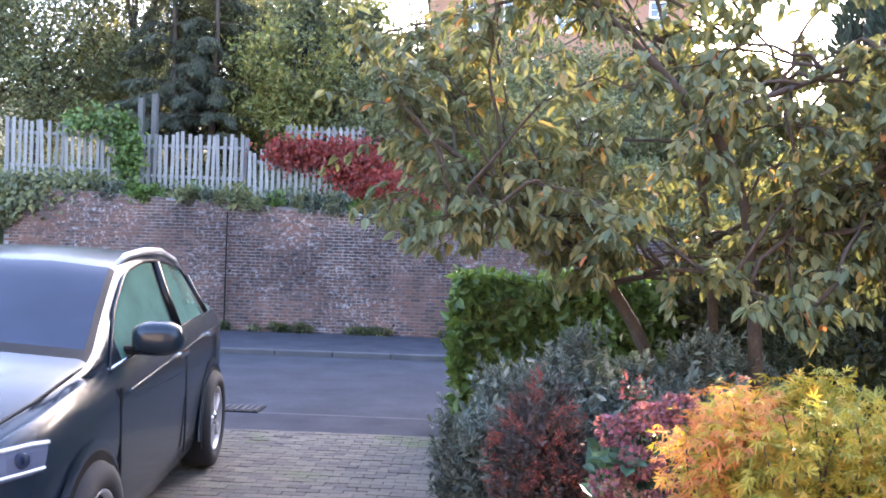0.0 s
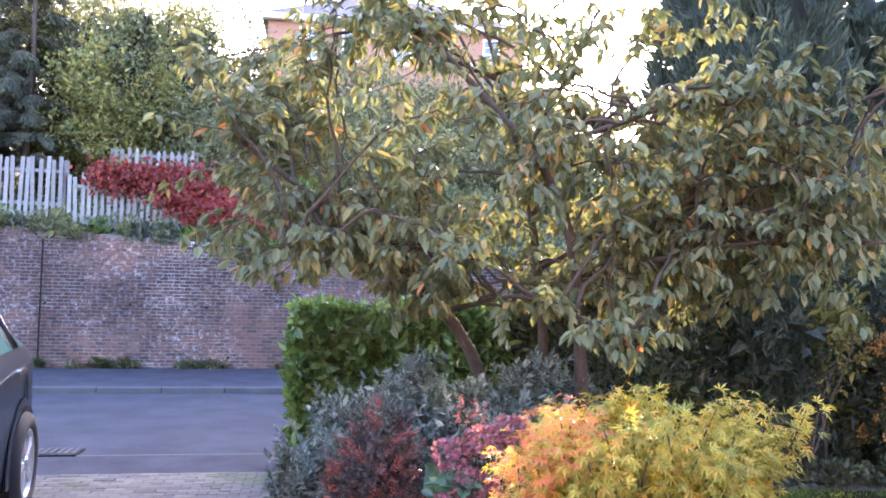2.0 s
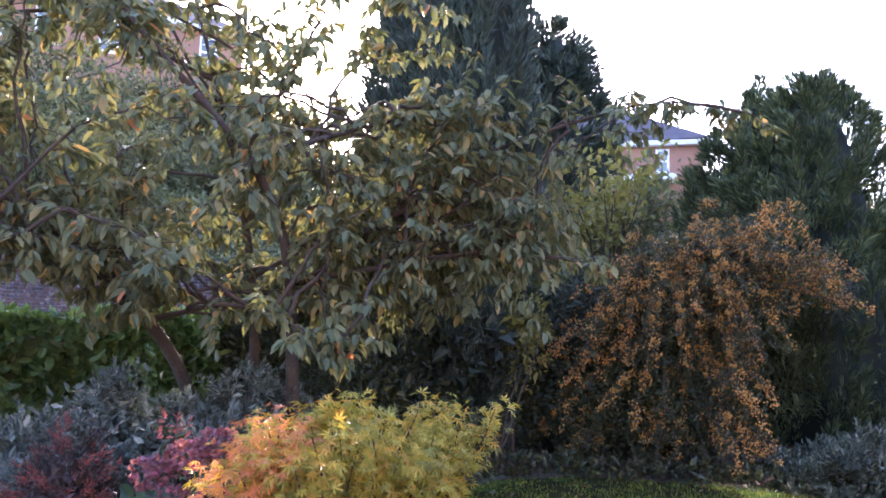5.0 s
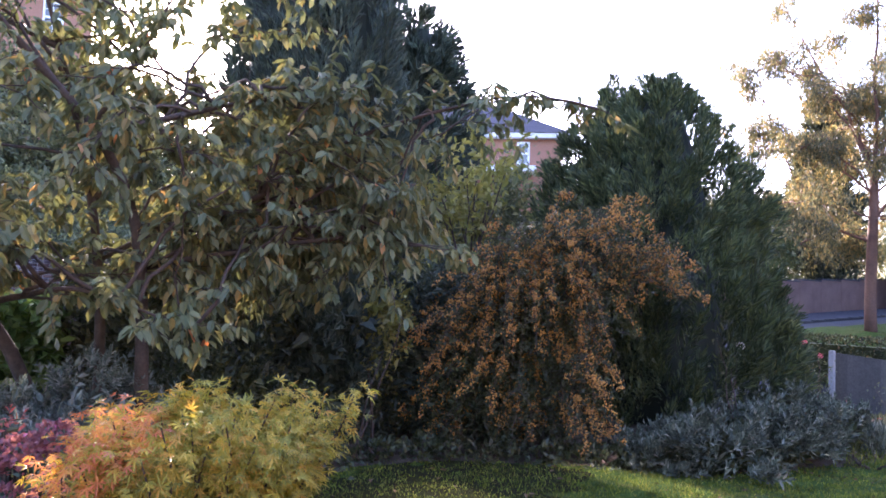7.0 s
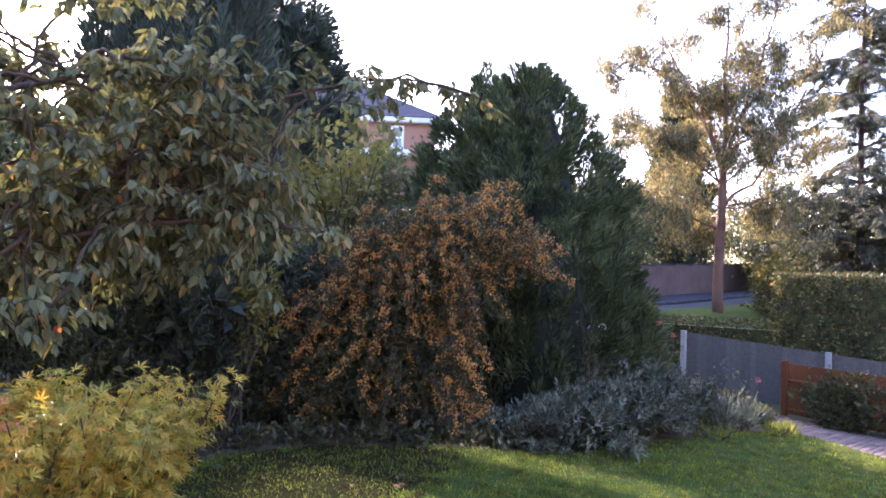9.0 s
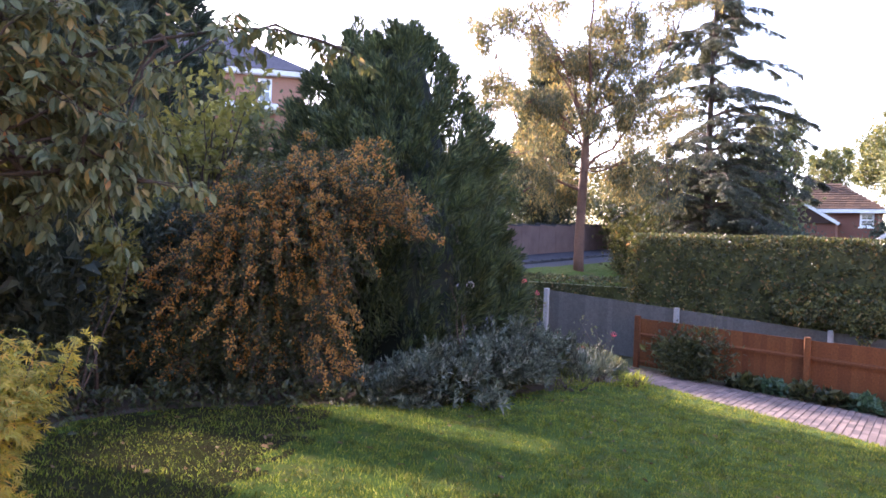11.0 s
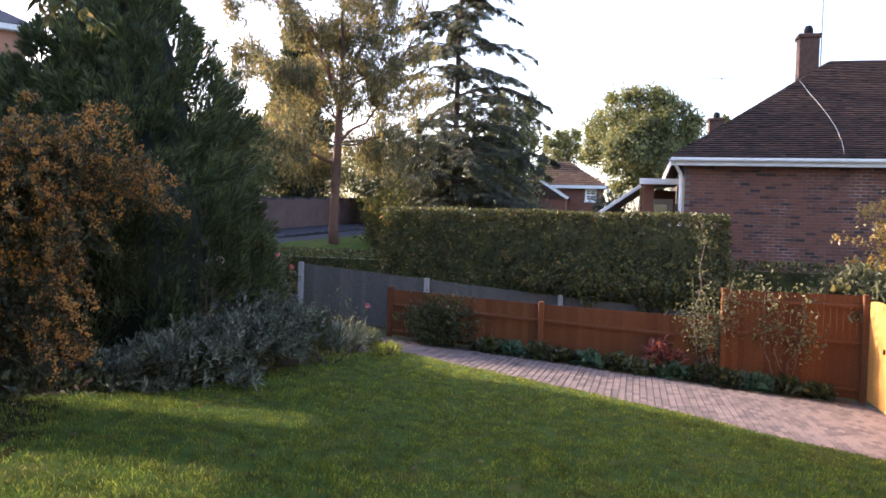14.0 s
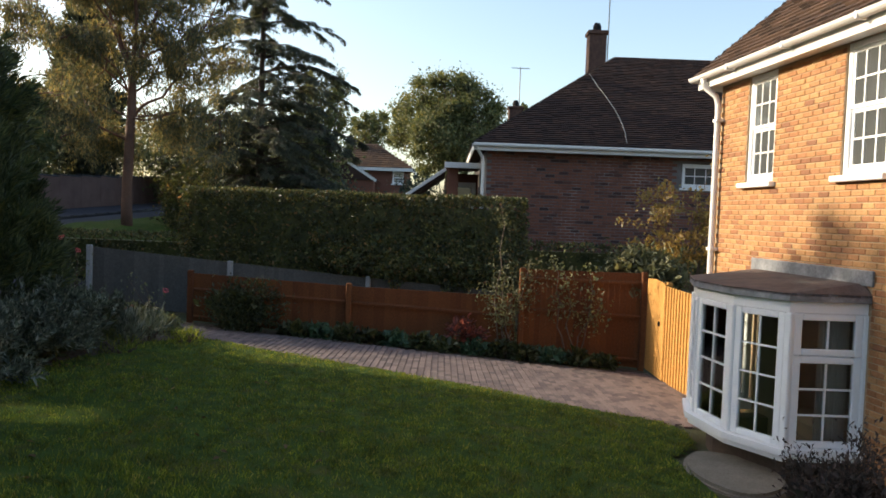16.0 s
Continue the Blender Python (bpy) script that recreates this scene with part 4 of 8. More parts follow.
    for k in range(40):
        x, y = 7.14 + 0.022 * math.sin(k * 1.1), FY + 0.02 + k * 0.008
        V += [(x, y, ZB + 0.02), (x, y, ZT - 0.03)]
    F = [(2 * k, 2 * k + 2, 2 * k + 3, 2 * k + 1) for k in range(39)]
    piece("curtain", V, F, M_curtain, ob, "pale gathered curtain")


# brick darkened: the shadow under the projecting window is put into its colour
M_basebrick = rough_mat("dark_shadow_brick", (0.07, 0.05, 0.04), (0.11, 0.08, 0.06), 4.0, 40.0, 0.9, 0.6, 0.006)
M_felt = rough_mat("weathered_felt", (0.06, 0.043, 0.038), (0.125, 0.088, 0.075), 7.0, 60.0, 0.9, 0.6, 0.004, stain=(0.10, 0.10, 0.09))
M_room = plain_mat("dim_room_plaster", (0.35, 0.32, 0.28), 0.8)
M_curtain = plain_mat("curtain_cloth", (0.42, 0.42, 0.40), 0.9)
own_house()


def hip_roof(parent, x0, x1, y0, y1, z, rise, m, over=0.35, thick=True, tiles=True, gauge=0.1, tile=0.165, fascia=M_white):
    """A hipped roof over a rectangle, with fascia and tiles on the two faces that are seen."""
    a, b, c, d = x0 - over, x1 + over, y0 - over, y1 + over
    if (b - a) < (d - c):
        run = (b - a) / 2
        r0, r1 = ((a + b) / 2, c + run, z + rise), ((a + b) / 2, d - run, z + rise)
        V = [(a, c, z), (b, c, z), (b, d, z), (a, d, z), r0, r1]
        F = [(0, 1, 4), (1, 2, 5, 4), (2, 3, 5), (3, 0, 4, 5), (3, 2, 1, 0)]
        seen = [(V[3], V[0], r0, r1), (V[2], V[3], r1, tuple(np.array(r1) + (0.01, 0, 0)))]
    else:
        run = (d - c) / 2
        r0, r1 = (a + run, (c + d) / 2, z + rise), (b - run, (c + d) / 2, z + rise)
        V = [(a, c, z), (b, c, z), (b, d, z), (a, d, z), r0, r1]
        F = [(0, 1, 5, 4), (1, 2, 5), (2, 3, 4, 5), (3, 0, 4), (3, 2, 1, 0)]
        seen = [(V[3], V[0], r0, tuple(np.array(r0) + (0, 0.01, 0))), (V[0], V[1], r1, r0)]
    piece("roof", V, F, m, parent)
    if tiles:
        for s in seen:
            tiled_slope(parent, s, m, gauge, tile)
    bm = bm_box(a - 0.001, a + 0.025, c, d, z - 0.2, z - 0.01, 0.004)
    part("fascia", bm, fascia, parent)
    part("fascia", bm_box(a + 0.026, b, d - 0.025, d + 0.001, z - 0.2, z - 0.01, 0.004), fascia, parent)
    part("fascia", bm_box(a + 0.026, b, c - 0.001, c + 0.025, z - 0.2, z - 0.01, 0.004), fascia, parent)
    return V


def chimney(name, at, w, h, label, m, pots=1):
    ob = thing(name, at, label, "chimney")
    part("shaft", bm_box(-w / 2, w / 2, -w / 2, w / 2, -0.8, h, 0.01), m, ob)
    part("cap", bm_box(-w / 2 - 0.05, w / 2 + 0.05, -w / 2 - 0.05, w / 2 + 0.05, h - 0.12, h, 0.015), m, ob)
    for k in range(pots):
        V, F = tubes([(np.array([(0, (k - (pots - 1) / 2) * 0.25, h - 0.02), (0, (k - (pots - 1) / 2) * 0.25, h + 0.16), (0, (k - (pots - 1) / 2) * 0.25, h + 0.28)]), [0.13, 0.14, 0.09])], 10)
        piece("pot", V, F, M_black, ob)
    return ob


def neighbour():
    X0, X1, Y0, Y1 = 19.6, 27.4, -13.0, -1.08
    ob = thing("neighbour_house", (0, 0, 0), "brown-brick house in shade with dark tiled hipped roof", "house")
    part("wall", quad_wall(X0, Y1, X0, Y0, -2.5, 3.3, 0.3, [(4.85, 5.8, 2.5, 3.1)], 1), M_mortar_old, ob)
    part("wall", quad_wall(X1, Y1, X0 + 0.301, Y1, -2.5, 3.3, 0.3, [], 1), M_mortar_old, ob)
    part("wall", quad_wall(X0 + 0.301, Y0, X1, Y0, -2.5, 3.3, 0.3, [], 1), M_mortar_old, ob)
    part("wall", quad_wall(X1, Y0 + 0.301, X1, Y1 - 0.301, -2.5, 3.3, 0.3, [], 1), M_mortar_old, ob)
    spots = []
    for j in range(48):
        z = -0.25 + j * 0.075
        for i in range(52):
            u = 0.11 + i * 0.225 + (0.1125 if j % 2 else 0)
            if z < 3.25 and not (4.7 < u < 5.95 and 2.4 < z < 3.15):
                spots.append((u, z))
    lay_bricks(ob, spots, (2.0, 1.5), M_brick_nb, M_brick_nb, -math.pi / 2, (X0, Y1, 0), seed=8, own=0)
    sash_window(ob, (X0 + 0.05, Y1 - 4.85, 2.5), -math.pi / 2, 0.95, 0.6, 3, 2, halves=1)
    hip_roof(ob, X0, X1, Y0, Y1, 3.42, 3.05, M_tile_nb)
    gutter_run(ob, (X0 - 0.4, Y1 + 0.4, 3.36), (X0 - 0.4, Y0 - 0.4, 3.36))
    V, F = tubes([(np.array([(X0 - 0.39, Y1 + 0.3, 3.32), (X0 - 0.1, Y1 + 0.12, 3.05), (X0 - 0.08, Y1 + 0.1, 2.9), (X0 - 0.08, Y1 + 0.1, -1.0)]), [0.04] * 4)], 8)
    piece("downpipe", V, F, M_white, ob)
    # porch on the street side
    part("porch_post", bm_box(21.8, 22.1, -0.42, -0.12, -1.5, 2.95, 0.02), M_brick_nb, ob)
    part("porch_roof", bm_box(21.5, 23.8, -1.05, -0.06, 2.95, 3.03, 0.02), M_tile_nb, ob)
    part("porch_wall", bm_box(23.5, 23.8, -1.05, -0.1, -1.5, 2.85), M_brick_nb, ob)
    part("porch_fascia", bm_box(21.44, 21.5, -1.07, -0.03, 2.9, 3.05, 0.006), M_white, ob)
    door = part("porch_door", bm_box(23.44, 23.49, -0.98, -0.3, -0.5, 2.6, 0.01), M_white, ob, "white porch door")
    part("door_glass", bm_box(23.425, 23.438, -0.86, -0.42, 1.2, 2.45, 0.004), M_glass, door)
    V = [(22.0, -0.05, 2.9), (25.0, -0.05, 2.9), (25.0, 1.3, 1.95), (22.0, 1.3, 1.95), (22.0, -0.05, 2.75), (25.0, -0.05, 2.75), (25.0, 1.3, 1.8), (22.0, 1.3, 1.8)]
    piece("lean_to_roof", V, BOXF, M_tile_nb, ob)
    part("barge_board", bm_box(0, 1.66, -0.03, 0.0, -0.09, 0.0, 0.004, None, Matrix.Translation((21.97, -0.05, 2.93)) @ Matrix.Rotation(math.pi / 2, 4, "Z") @ Matrix.Rotation(math.atan2(0.95, 1.35), 4, "Y")), M_white, ob)
    chimney("chimney_stack", (25.5, -4.75, 6.2), 0.55, 1.45, "brown brick chimney stack with dark pot", M_sooty)
    mast = thing("tv_aerial", (25.5, -5.12, 6.6), "thin television aerial mast beside the chimney", "aerial")
    V, F = tubes([(np.array([(0, 0, 0), (0, 0, 2.6)]), [0.02, 0.02]), (np.array([(0, -0.5, 2.5), (0, 0.5, 2.5)]), [0.015, 0.015])], 5)
    piece("mast", V, F, M_concrete, mast)
    # aerial cable lying on the roof slope
    pts = [(22.3, -4.0, 5.72), (21.7, -4.14, 5.28), (21.2, -4.28, 4.92), (20.7, -4.4, 4.55), (20.26, -4.47, 4.23), (19.7, -4.49, 3.83), (19.28, -4.45, 3.52)]
    V, F = tubes([(np.array(pts), [0.008] * len(pts))], 5)
    tagged(piece("aerial_cable", V, F, M_concrete), "pale aerial cable hanging across the roof tiles", "cable")


neighbour()
chimney("chimney_stack", (34.9, -3.05, 5.3), 0.6, 1.2, "brick chimney of a house beyond", M_sooty)


def far_house():
    ob = thing("far_house", (0, 0, 0.1), "distant brick house with sunlit orange roof", "house")
    part("wall", quad_wall(45, 6.9, 45, 2.1, 0.0, 4.05, 0.3, [(3.95, 4.6, 3.2, 3.92)], 1), M_brick_nb, ob)
    part("wall", quad_wall(49, 6.9, 45.31, 6.9, 0.0, 4.05, 0.3, [], 1), M_brick_nb, ob)
    part("wall", quad_wall(45.31, 2.1, 49, 2.1, 0.0, 4.05, 0.3, [], 1), M_brick_nb, ob)
    sash_window(ob, (45.03, 2.95, 3.3), -math.pi / 2, 0.65, 0.72, 2, 2)
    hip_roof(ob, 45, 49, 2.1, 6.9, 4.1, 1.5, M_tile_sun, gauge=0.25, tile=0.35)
    # low gabled wing with a white barge board
    g = [(43.4, 5.3, 4.3), (43.4, 3.7, 3.3), (43.4, 6.9, 3.3)]
    V = g + [(44.9, y, z) for x, y, z in g]
    piece("wing_roof", V, [(0, 1, 4, 3), (2, 0, 3, 5), (1, 2, 5, 4), (0, 2, 1), (3, 4, 5)], M_tile_nb, ob)
    part("wing_wall", bm_box(43.5, 44.8, 3.9, 6.7, 0.0, 3.29), M_brick_nb, ob)
    part("barge_board", bm_box(0, 1.9, -0.04, 0.0, -0.16, 0.0, 0.004, None, Matrix.Translation((43.38, 5.3, 4.34)) @ Matrix.Rotation(-math.pi / 2, 4, "Z") @ Matrix.Rotation(math.atan2(1.0, 1.6), 4, "Y")), M_white, ob)
    chimney("chimney_stack", (46.8, 5.6, 5.1), 0.5, 0.8, "small far brick chimney", M_sooty)
    mast = thing("tv_aerial", (34.9, -3.2, 6.3), "thin television aerial above the far chimney", "aerial")
    V, F = tubes([(np.array([(0, 0, 0), (0, 0, 1.95)]), [0.022, 0.022]), (np.array([(0, -0.4, 1.9), (0, 0.4, 1.9)]), [0.018, 0.018])], 5)
    piece("mast", V, F, M_concrete, mast)


far_house()


def hill_house():
    ob = thing("hill_house", (0, 0, 0), "red-brick house on the hill with white sash windows", "house")
    y, z0, z1 = 33.6, 6.0, 12.9
    xs = [-1.17, 0.64, 2.9, 4.6, 6.85]
    x0, x1 = -2.5, 8.7
    part("wall", quad_wall(x0, y, x1, y, z0, z1, 0.3, [(x - x0, x - x0 + 0.78, 11.35, 12.75) for x in xs], 1), M_brick_hill, ob)
    part("wall", quad_wall(x1, y + 0.301, x1, y + 8, z0, z1, 0.3, [], 1), M_brick_hill, ob)
    part("wall", quad_wall(x0, y + 8, x0, y + 0.301, z0, z1, 0.3, [], 1), M_brick_hill, ob)
    for x in xs:
        sash_window(ob, (x, y + 0.04, 11.35), 0.0, 0.78, 1.4, 2, 2)
    part("fascia", bm_box(x0 - 0.3, x1 + 0.3, y - 0.35, y - 0.02, 12.9, 13.15, 0.02), M_white, ob)
    V = [(x0 - 0.3, y - 0.3, 13.152), (x1 + 0.3, y - 0.3, 13.152), (x1 + 0.3, y + 8.3, 13.152), (x0 - 0.3, y + 8.3, 13.152), (x0 + 3.6, y + 4, 15.6), (x1 - 3.6, y + 4, 15.6)]
    piece("roof", V, [(0, 1, 5, 4), (1, 2, 5), (2, 3, 4, 5), (3, 0, 4), (3, 2, 1, 0)], M_roof_dark, ob)


hill_house()


def corner_house():
    ob = thing("corner_house", (0, 0, 0), "red-brick house with dark hipped roof and white eaves", "house")
    a = radians(-45)
    ob.matrix_basis = Matrix.Translation((21.4, 26.7, 0)) @ Matrix.Rotation(a, 4, "Z")
    # unseen left end is lengthened so the roof shades the path
    part("wall", quad_wall(-4.6, 0, 5.5, 0, 1.0, 8.45, 0.3, [(8.15, 8.72, 7.3, 8.35)], 1), M_brick_hill, ob)
    part("wall", quad_wall(5.5, 0.301, 5.5, 6, 1.0, 8.45, 0.3, [], 1), M_brick_hill, ob)
    part("wall", quad_wall(-4.6, 6, -4.6, 0.301, 1.0, 8.45, 0.3, [], 1), M_brick_hill, ob)
    w = sash_window(ob, (0, 0, 0), 0.0, 0.57, 1.05, 1, 1)
    w.matrix_basis = Matrix.Translation((3.55, 0.03, 7.3))
    part("fascia", bm_box(-4.9, 5.9, -0.35, -0.02, 8.45, 8.68, 0.02), M_white, ob)
    part("porch_fascia", bm_box(1.6, 4.4, -1.0, -0.02, 6.9, 7.15, 0.02), M_white, ob)
    V = [(-5.0, -0.4, 8.69), (5.9, -0.4, 8.69), (5.9, 6.4, 8.69), (-5.0, 6.4, 8.69), (-1.6, 2.8, 10.9), (1.6, 2.8, 10.9)]
    piece("roof", V, [(0, 1, 5, 4), (1, 2, 5), (2, 3, 4, 5), (3, 0, 4), (3, 2, 1, 0)], M_roof_dark, ob)


corner_house()

# ---- plants ----
def foliage(name, V, F, m, parent, label=""):
    """The joined leaves of a plant."""
    return tagged(piece(name, V, F, m, parent, label), kind="stuff")


def stems_of(parent, paths, m, seg=5, name="stem", smooth=False):
    for p in paths:
        V, F = tubes([p], seg)
        piece(name, V, F, m, parent, smooth=smooth)


def stack(parts_):
    V, F, n = [], [], 0
    for v, f in parts_:
        V.append(np.asarray(v, float))
        F.append(np.asarray(f) + n)
        n += len(v)
    return np.concatenate(V), np.concatenate(F)


def wander(p0, p1, n, wob, seed):
    r = np.random.default_rng(seed)
    p0, p1 = np.asarray(p0, float), np.asarray(p1, float)
    u = np.linspace(0, 1, n)[:, None]
    off = np.cumsum(r.normal(0, wob, (n, 3)), 0)
    off -= u * off[-1]
    off[0] = 0
    return p0 + (p1 - p0) * u + off


def bush(name, at, balls, n, leaf, m, label, category, seed, spread=0.2, clumps=70, up=0.4, out=0.7, wild=0.6, fill=0.35, simple=False, droop=0.15, stems=None, amp=0.3, wide=0.4, fold=0.2, floor=0.02, group="", core=True, canes=5):
    """A shrub from several uneven clumped balls of leaves; leaf: (length, spread of length)."""
    ob = thing(name, at, label, category, group)
    r = np.random.default_rng(seed)
    at = np.asarray(at, float)
    Vs = []
    for k, (c, rad, share) in enumerate(balls):
        P, O = crown_points(c, rad, int(n * share), seed + k, clumps, spread, fill, amp, floor)
        D = O * out + r.normal(size=P.shape) * wild + np.array([0, 0, up])
        N = O + r.normal(size=P.shape) * 0.5 + np.array([0, 0, 0.6])
        L = leaf[0] * (1 + leaf[1] * r.normal(size=len(P))).clip(0.4, 1.8)
        Vs.append(leaves_vf(P, D, N, L, L * wide, fold, droop, simple))
        if not core:
            continue
        Pc, Oc = crown_points(c, np.asarray(rad) * 0.62, int(n * share / 7) + 60, seed + k + 50, 30, 0.3, 0.7, amp, floor)
        Lc = np.full(len(Pc), leaf[0] * 2.6)
        Vs.append(leaves_vf(Pc, r.normal(size=Pc.shape) + np.array([0, 0, 0.5]), r.normal(size=Pc.shape), Lc, Lc * 0.6, fold, droop, simple))
    V, F = stack(Vs)
    foliage("foliage", V, F, m, ob)
    paths = []
    for c, rad, share in balls:
        for q in range(canes):
            d = sphere_dirs(1)[0]
            tip = np.asarray(c) + d * np.asarray(rad) * 0.8
            foot = np.array([c[0] * 0.8 + d[0] * 0.1, c[1] * 0.8 + d[1] * 0.1, 0.0])
            tip[2] = max(tip[2], 0.15)
            paths.append((wander(foot, tip, 6, 0.02, seed + q), np.linspace(0.022, 0.005, 6)))
    stems_of(ob, paths, stems or M_bark_dark)
    return ob


def shoot_bush(name, at, balls, shoots, leaf, m, label, seed, tall=0.13, whorl=15, group=""):
    """A shrub of upright leafy shoots, each with narrow leaves round its stem."""
    ob = thing(name, at, label, "shrub", group)
    r = np.random.default_rng(seed)
    Vs, paths, dark = [], [], []
    for k, (c, rad, share) in enumerate(balls):
        P, O = crown_points(c, rad, int(shoots * share), seed + k, 26, 0.14, 0.2, 0.5, 0.03)
        A = unit(O * 0.55 + np.array([0, 0, 0.75]) + r.normal(size=P.shape) * 0.3)
        X = unit(np.cross(A, np.array([0.31, 0.72, 0.2])))
        Y = np.cross(A, X)
        n = len(P)
        size = r.uniform(0.7, 1.25, n)[:, None]
        for j in range(whorl):
            u = j / (whorl - 1)
            a = (2.4 * j + r.uniform(0, 6.3, n))[:, None]
            R = X * np.cos(a) + Y * np.sin(a)
            D = A * (0.35 + 1.0 * u) + R * (1.0 - 0.55 * u) + r.normal(size=P.shape) * 0.12
            L = (leaf * size * r.uniform(0.75, 1.2, (n, 1)) * (1 - 0.45 * u))[:, 0]
            Vs.append(leaves_vf(P + A * tall * size * u, D, A, L, L * 0.36, 0.15, 0.1, True))
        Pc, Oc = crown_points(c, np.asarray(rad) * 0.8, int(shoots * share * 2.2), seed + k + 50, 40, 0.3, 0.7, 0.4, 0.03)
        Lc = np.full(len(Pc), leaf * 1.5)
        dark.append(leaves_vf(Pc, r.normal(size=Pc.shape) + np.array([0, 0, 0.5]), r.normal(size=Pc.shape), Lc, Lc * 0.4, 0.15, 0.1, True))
        for q in range(8):
            d = sphere_dirs(1)[0]
            tip = np.asarray(c) + d * np.asarray(rad) * 0.75
            tip[2] = max(tip[2], 0.15)
            paths.append((wander((c[0] * 0.85, c[1] * 0.85, 0.0), tip, 6, 0.02, seed + q), np.linspace(0.016, 0.004, 6)))
    V, F = stack(Vs)
    foliage("foliage", V, F, m, ob)
    V, F = stack(dark)
    # on taller shrubs a darker leaf colour inside stands for shade between shoots
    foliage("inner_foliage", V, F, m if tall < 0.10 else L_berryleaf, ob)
    stems_of(ob, paths, M_bark_dark)
    return ob


L_grey_green = leaf_mat("olive_drooping_leaf", [(0, (0.08, 0.10, 0.05)), (0.6, (0.14, 0.16, 0.075)), (1, (0.24, 0.25, 0.12))], 0.5, 0.35)
L_laurel = leaf_mat("laurel_leaf", [(0, (0.05, 0.10, 0.022)), (0.6, (0.10, 0.19, 0.04)), (1, (0.18, 0.285, 0.07))], 0.35, 0.3, tones=(0.6, 1.3))
L_grey = leaf_mat("grey_felted_leaf", [(0, (0.045, 0.068, 0.04)), (0.5, (0.10, 0.138, 0.085)), (0.85, (0.18, 0.225, 0.145)), (1, (0.29, 0.335, 0.235))], 0.65, 0.15, scale=3.5, tones=(0.4, 1.3))
L_silver = leaf_mat("silver_grey_leaf", [(0, (0.065, 0.105, 0.075)), (0.5, (0.135, 0.19, 0.14)), (0.85, (0.21, 0.275, 0.205)), (1, (0.32, 0.385, 0.29))], 0.65, 0.15, scale=4.0, tones=(0.55, 1.2))
L_redbrown = leaf_mat("red_brown_leaf", [(0, (0.10, 0.055, 0.042)), (0.5, (0.19, 0.068, 0.048)), (0.8, (0.29, 0.09, 0.055)), (1, (0.42, 0.14, 0.08))], 0.6, 0.25, scale=4.0)
L_maple = leaf_mat("yellow_maple_leaf", [(0, (0.20, 0.24, 0.035)), (0.35, (0.35, 0.35, 0.042)), (0.8, (0.49, 0.41, 0.05)), (1, (0.55, 0.33, 0.05))], 0.5, 0.3, scale=6.0, tones=(0.6, 1.15))
L_maple_red = leaf_mat("orange_maple_leaf", [(0, (0.54, 0.30, 0.045)), (0.5, (0.57, 0.27, 0.075)), (0.8, (0.55, 0.19, 0.09)), (1, (0.52, 0.36, 0.055))], 0.5, 0.3, scale=5.0)
L_cherry = leaf_mat("cherry_leaf", [(0, (0.09, 0.122, 0.055)), (0.5, (0.13, 0.165, 0.065)), (0.88, (0.185, 0.20, 0.072)), (0.965, (0.26, 0.23, 0.075)), (0.992, (0.34, 0.25, 0.07)), (1, (0.44, 0.17, 0.06))], 0.6, 0.22)
L_cypress = leaf_mat("dark_cypress_spray", [(0, (0.028, 0.046, 0.03)), (0.6, (0.048, 0.078, 0.048)), (1, (0.08, 0.11, 0.06))], 0.6, 0.12)
L_yew = leaf_mat("green_conifer_spray", [(0, (0.032, 0.056, 0.024)), (0.6, (0.064, 0.10, 0.038)), (1, (0.135, 0.175, 0.056))], 0.55, 0.25, scale=1.6, tones=(0.6, 1.25))
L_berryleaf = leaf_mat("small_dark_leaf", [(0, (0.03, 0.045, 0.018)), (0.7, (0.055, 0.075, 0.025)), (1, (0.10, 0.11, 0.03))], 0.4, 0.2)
L_berry = leaf_mat("orange_berry", [(0, (0.40, 0.21, 0.035)), (0.6, (0.58, 0.33, 0.055)), (1, (0.30, 0.14, 0.035))], 0.45, 0.08, scale=2.2, tones=(0.45, 1.25))
L_hedge = leaf_mat("beech_hedge_leaf", [(0, (0.03, 0.045, 0.014)), (0.6, (0.08, 0.10, 0.027)), (0.9, (0.155, 0.155, 0.04)), (1, (0.27, 0.17, 0.06))], 0.45, 0.25, scale=3.5, tones=(0.4, 1.35))
L_euc = leaf_mat("eucalyptus_leaf", [(0, (0.085, 0.105, 0.065)), (0.6, (0.15, 0.165, 0.08)), (1, (0.34, 0.28, 0.10))], 0.35, 0.55)
L_cedar = leaf_mat("cedar_needles", [(0, (0.04, 0.056, 0.034)), (0.6, (0.068, 0.088, 0.05)), (1, (0.12, 0.135, 0.066))], 0.6, 0.3)
# crown cores: the shade between needles is put into this dark colour
L_inner = leaf_mat("dark_core_shade", [(0, (0.012, 0.02, 0.012)), (1, (0.02, 0.03, 0.016))], 0.9, 0.05)
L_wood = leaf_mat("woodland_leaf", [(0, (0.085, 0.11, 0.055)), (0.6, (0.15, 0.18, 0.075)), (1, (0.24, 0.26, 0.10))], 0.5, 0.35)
# sunlit copy of L_wood: the sun is put into a brighter, yellower colour
L_woodlit = leaf_mat("sunlit_tone_woodland_leaf", [(0, (0.12, 0.16, 0.05)), (0.6, (0.20, 0.23, 0.06)), (1, (0.31, 0.29, 0.08))], 0.5, 0.45)
L_oak = leaf_mat("oak_leaf", [(0, (0.07, 0.10, 0.04)), (0.6, (0.13, 0.16, 0.055)), (1, (0.23, 0.235, 0.08))], 0.5, 0.35)
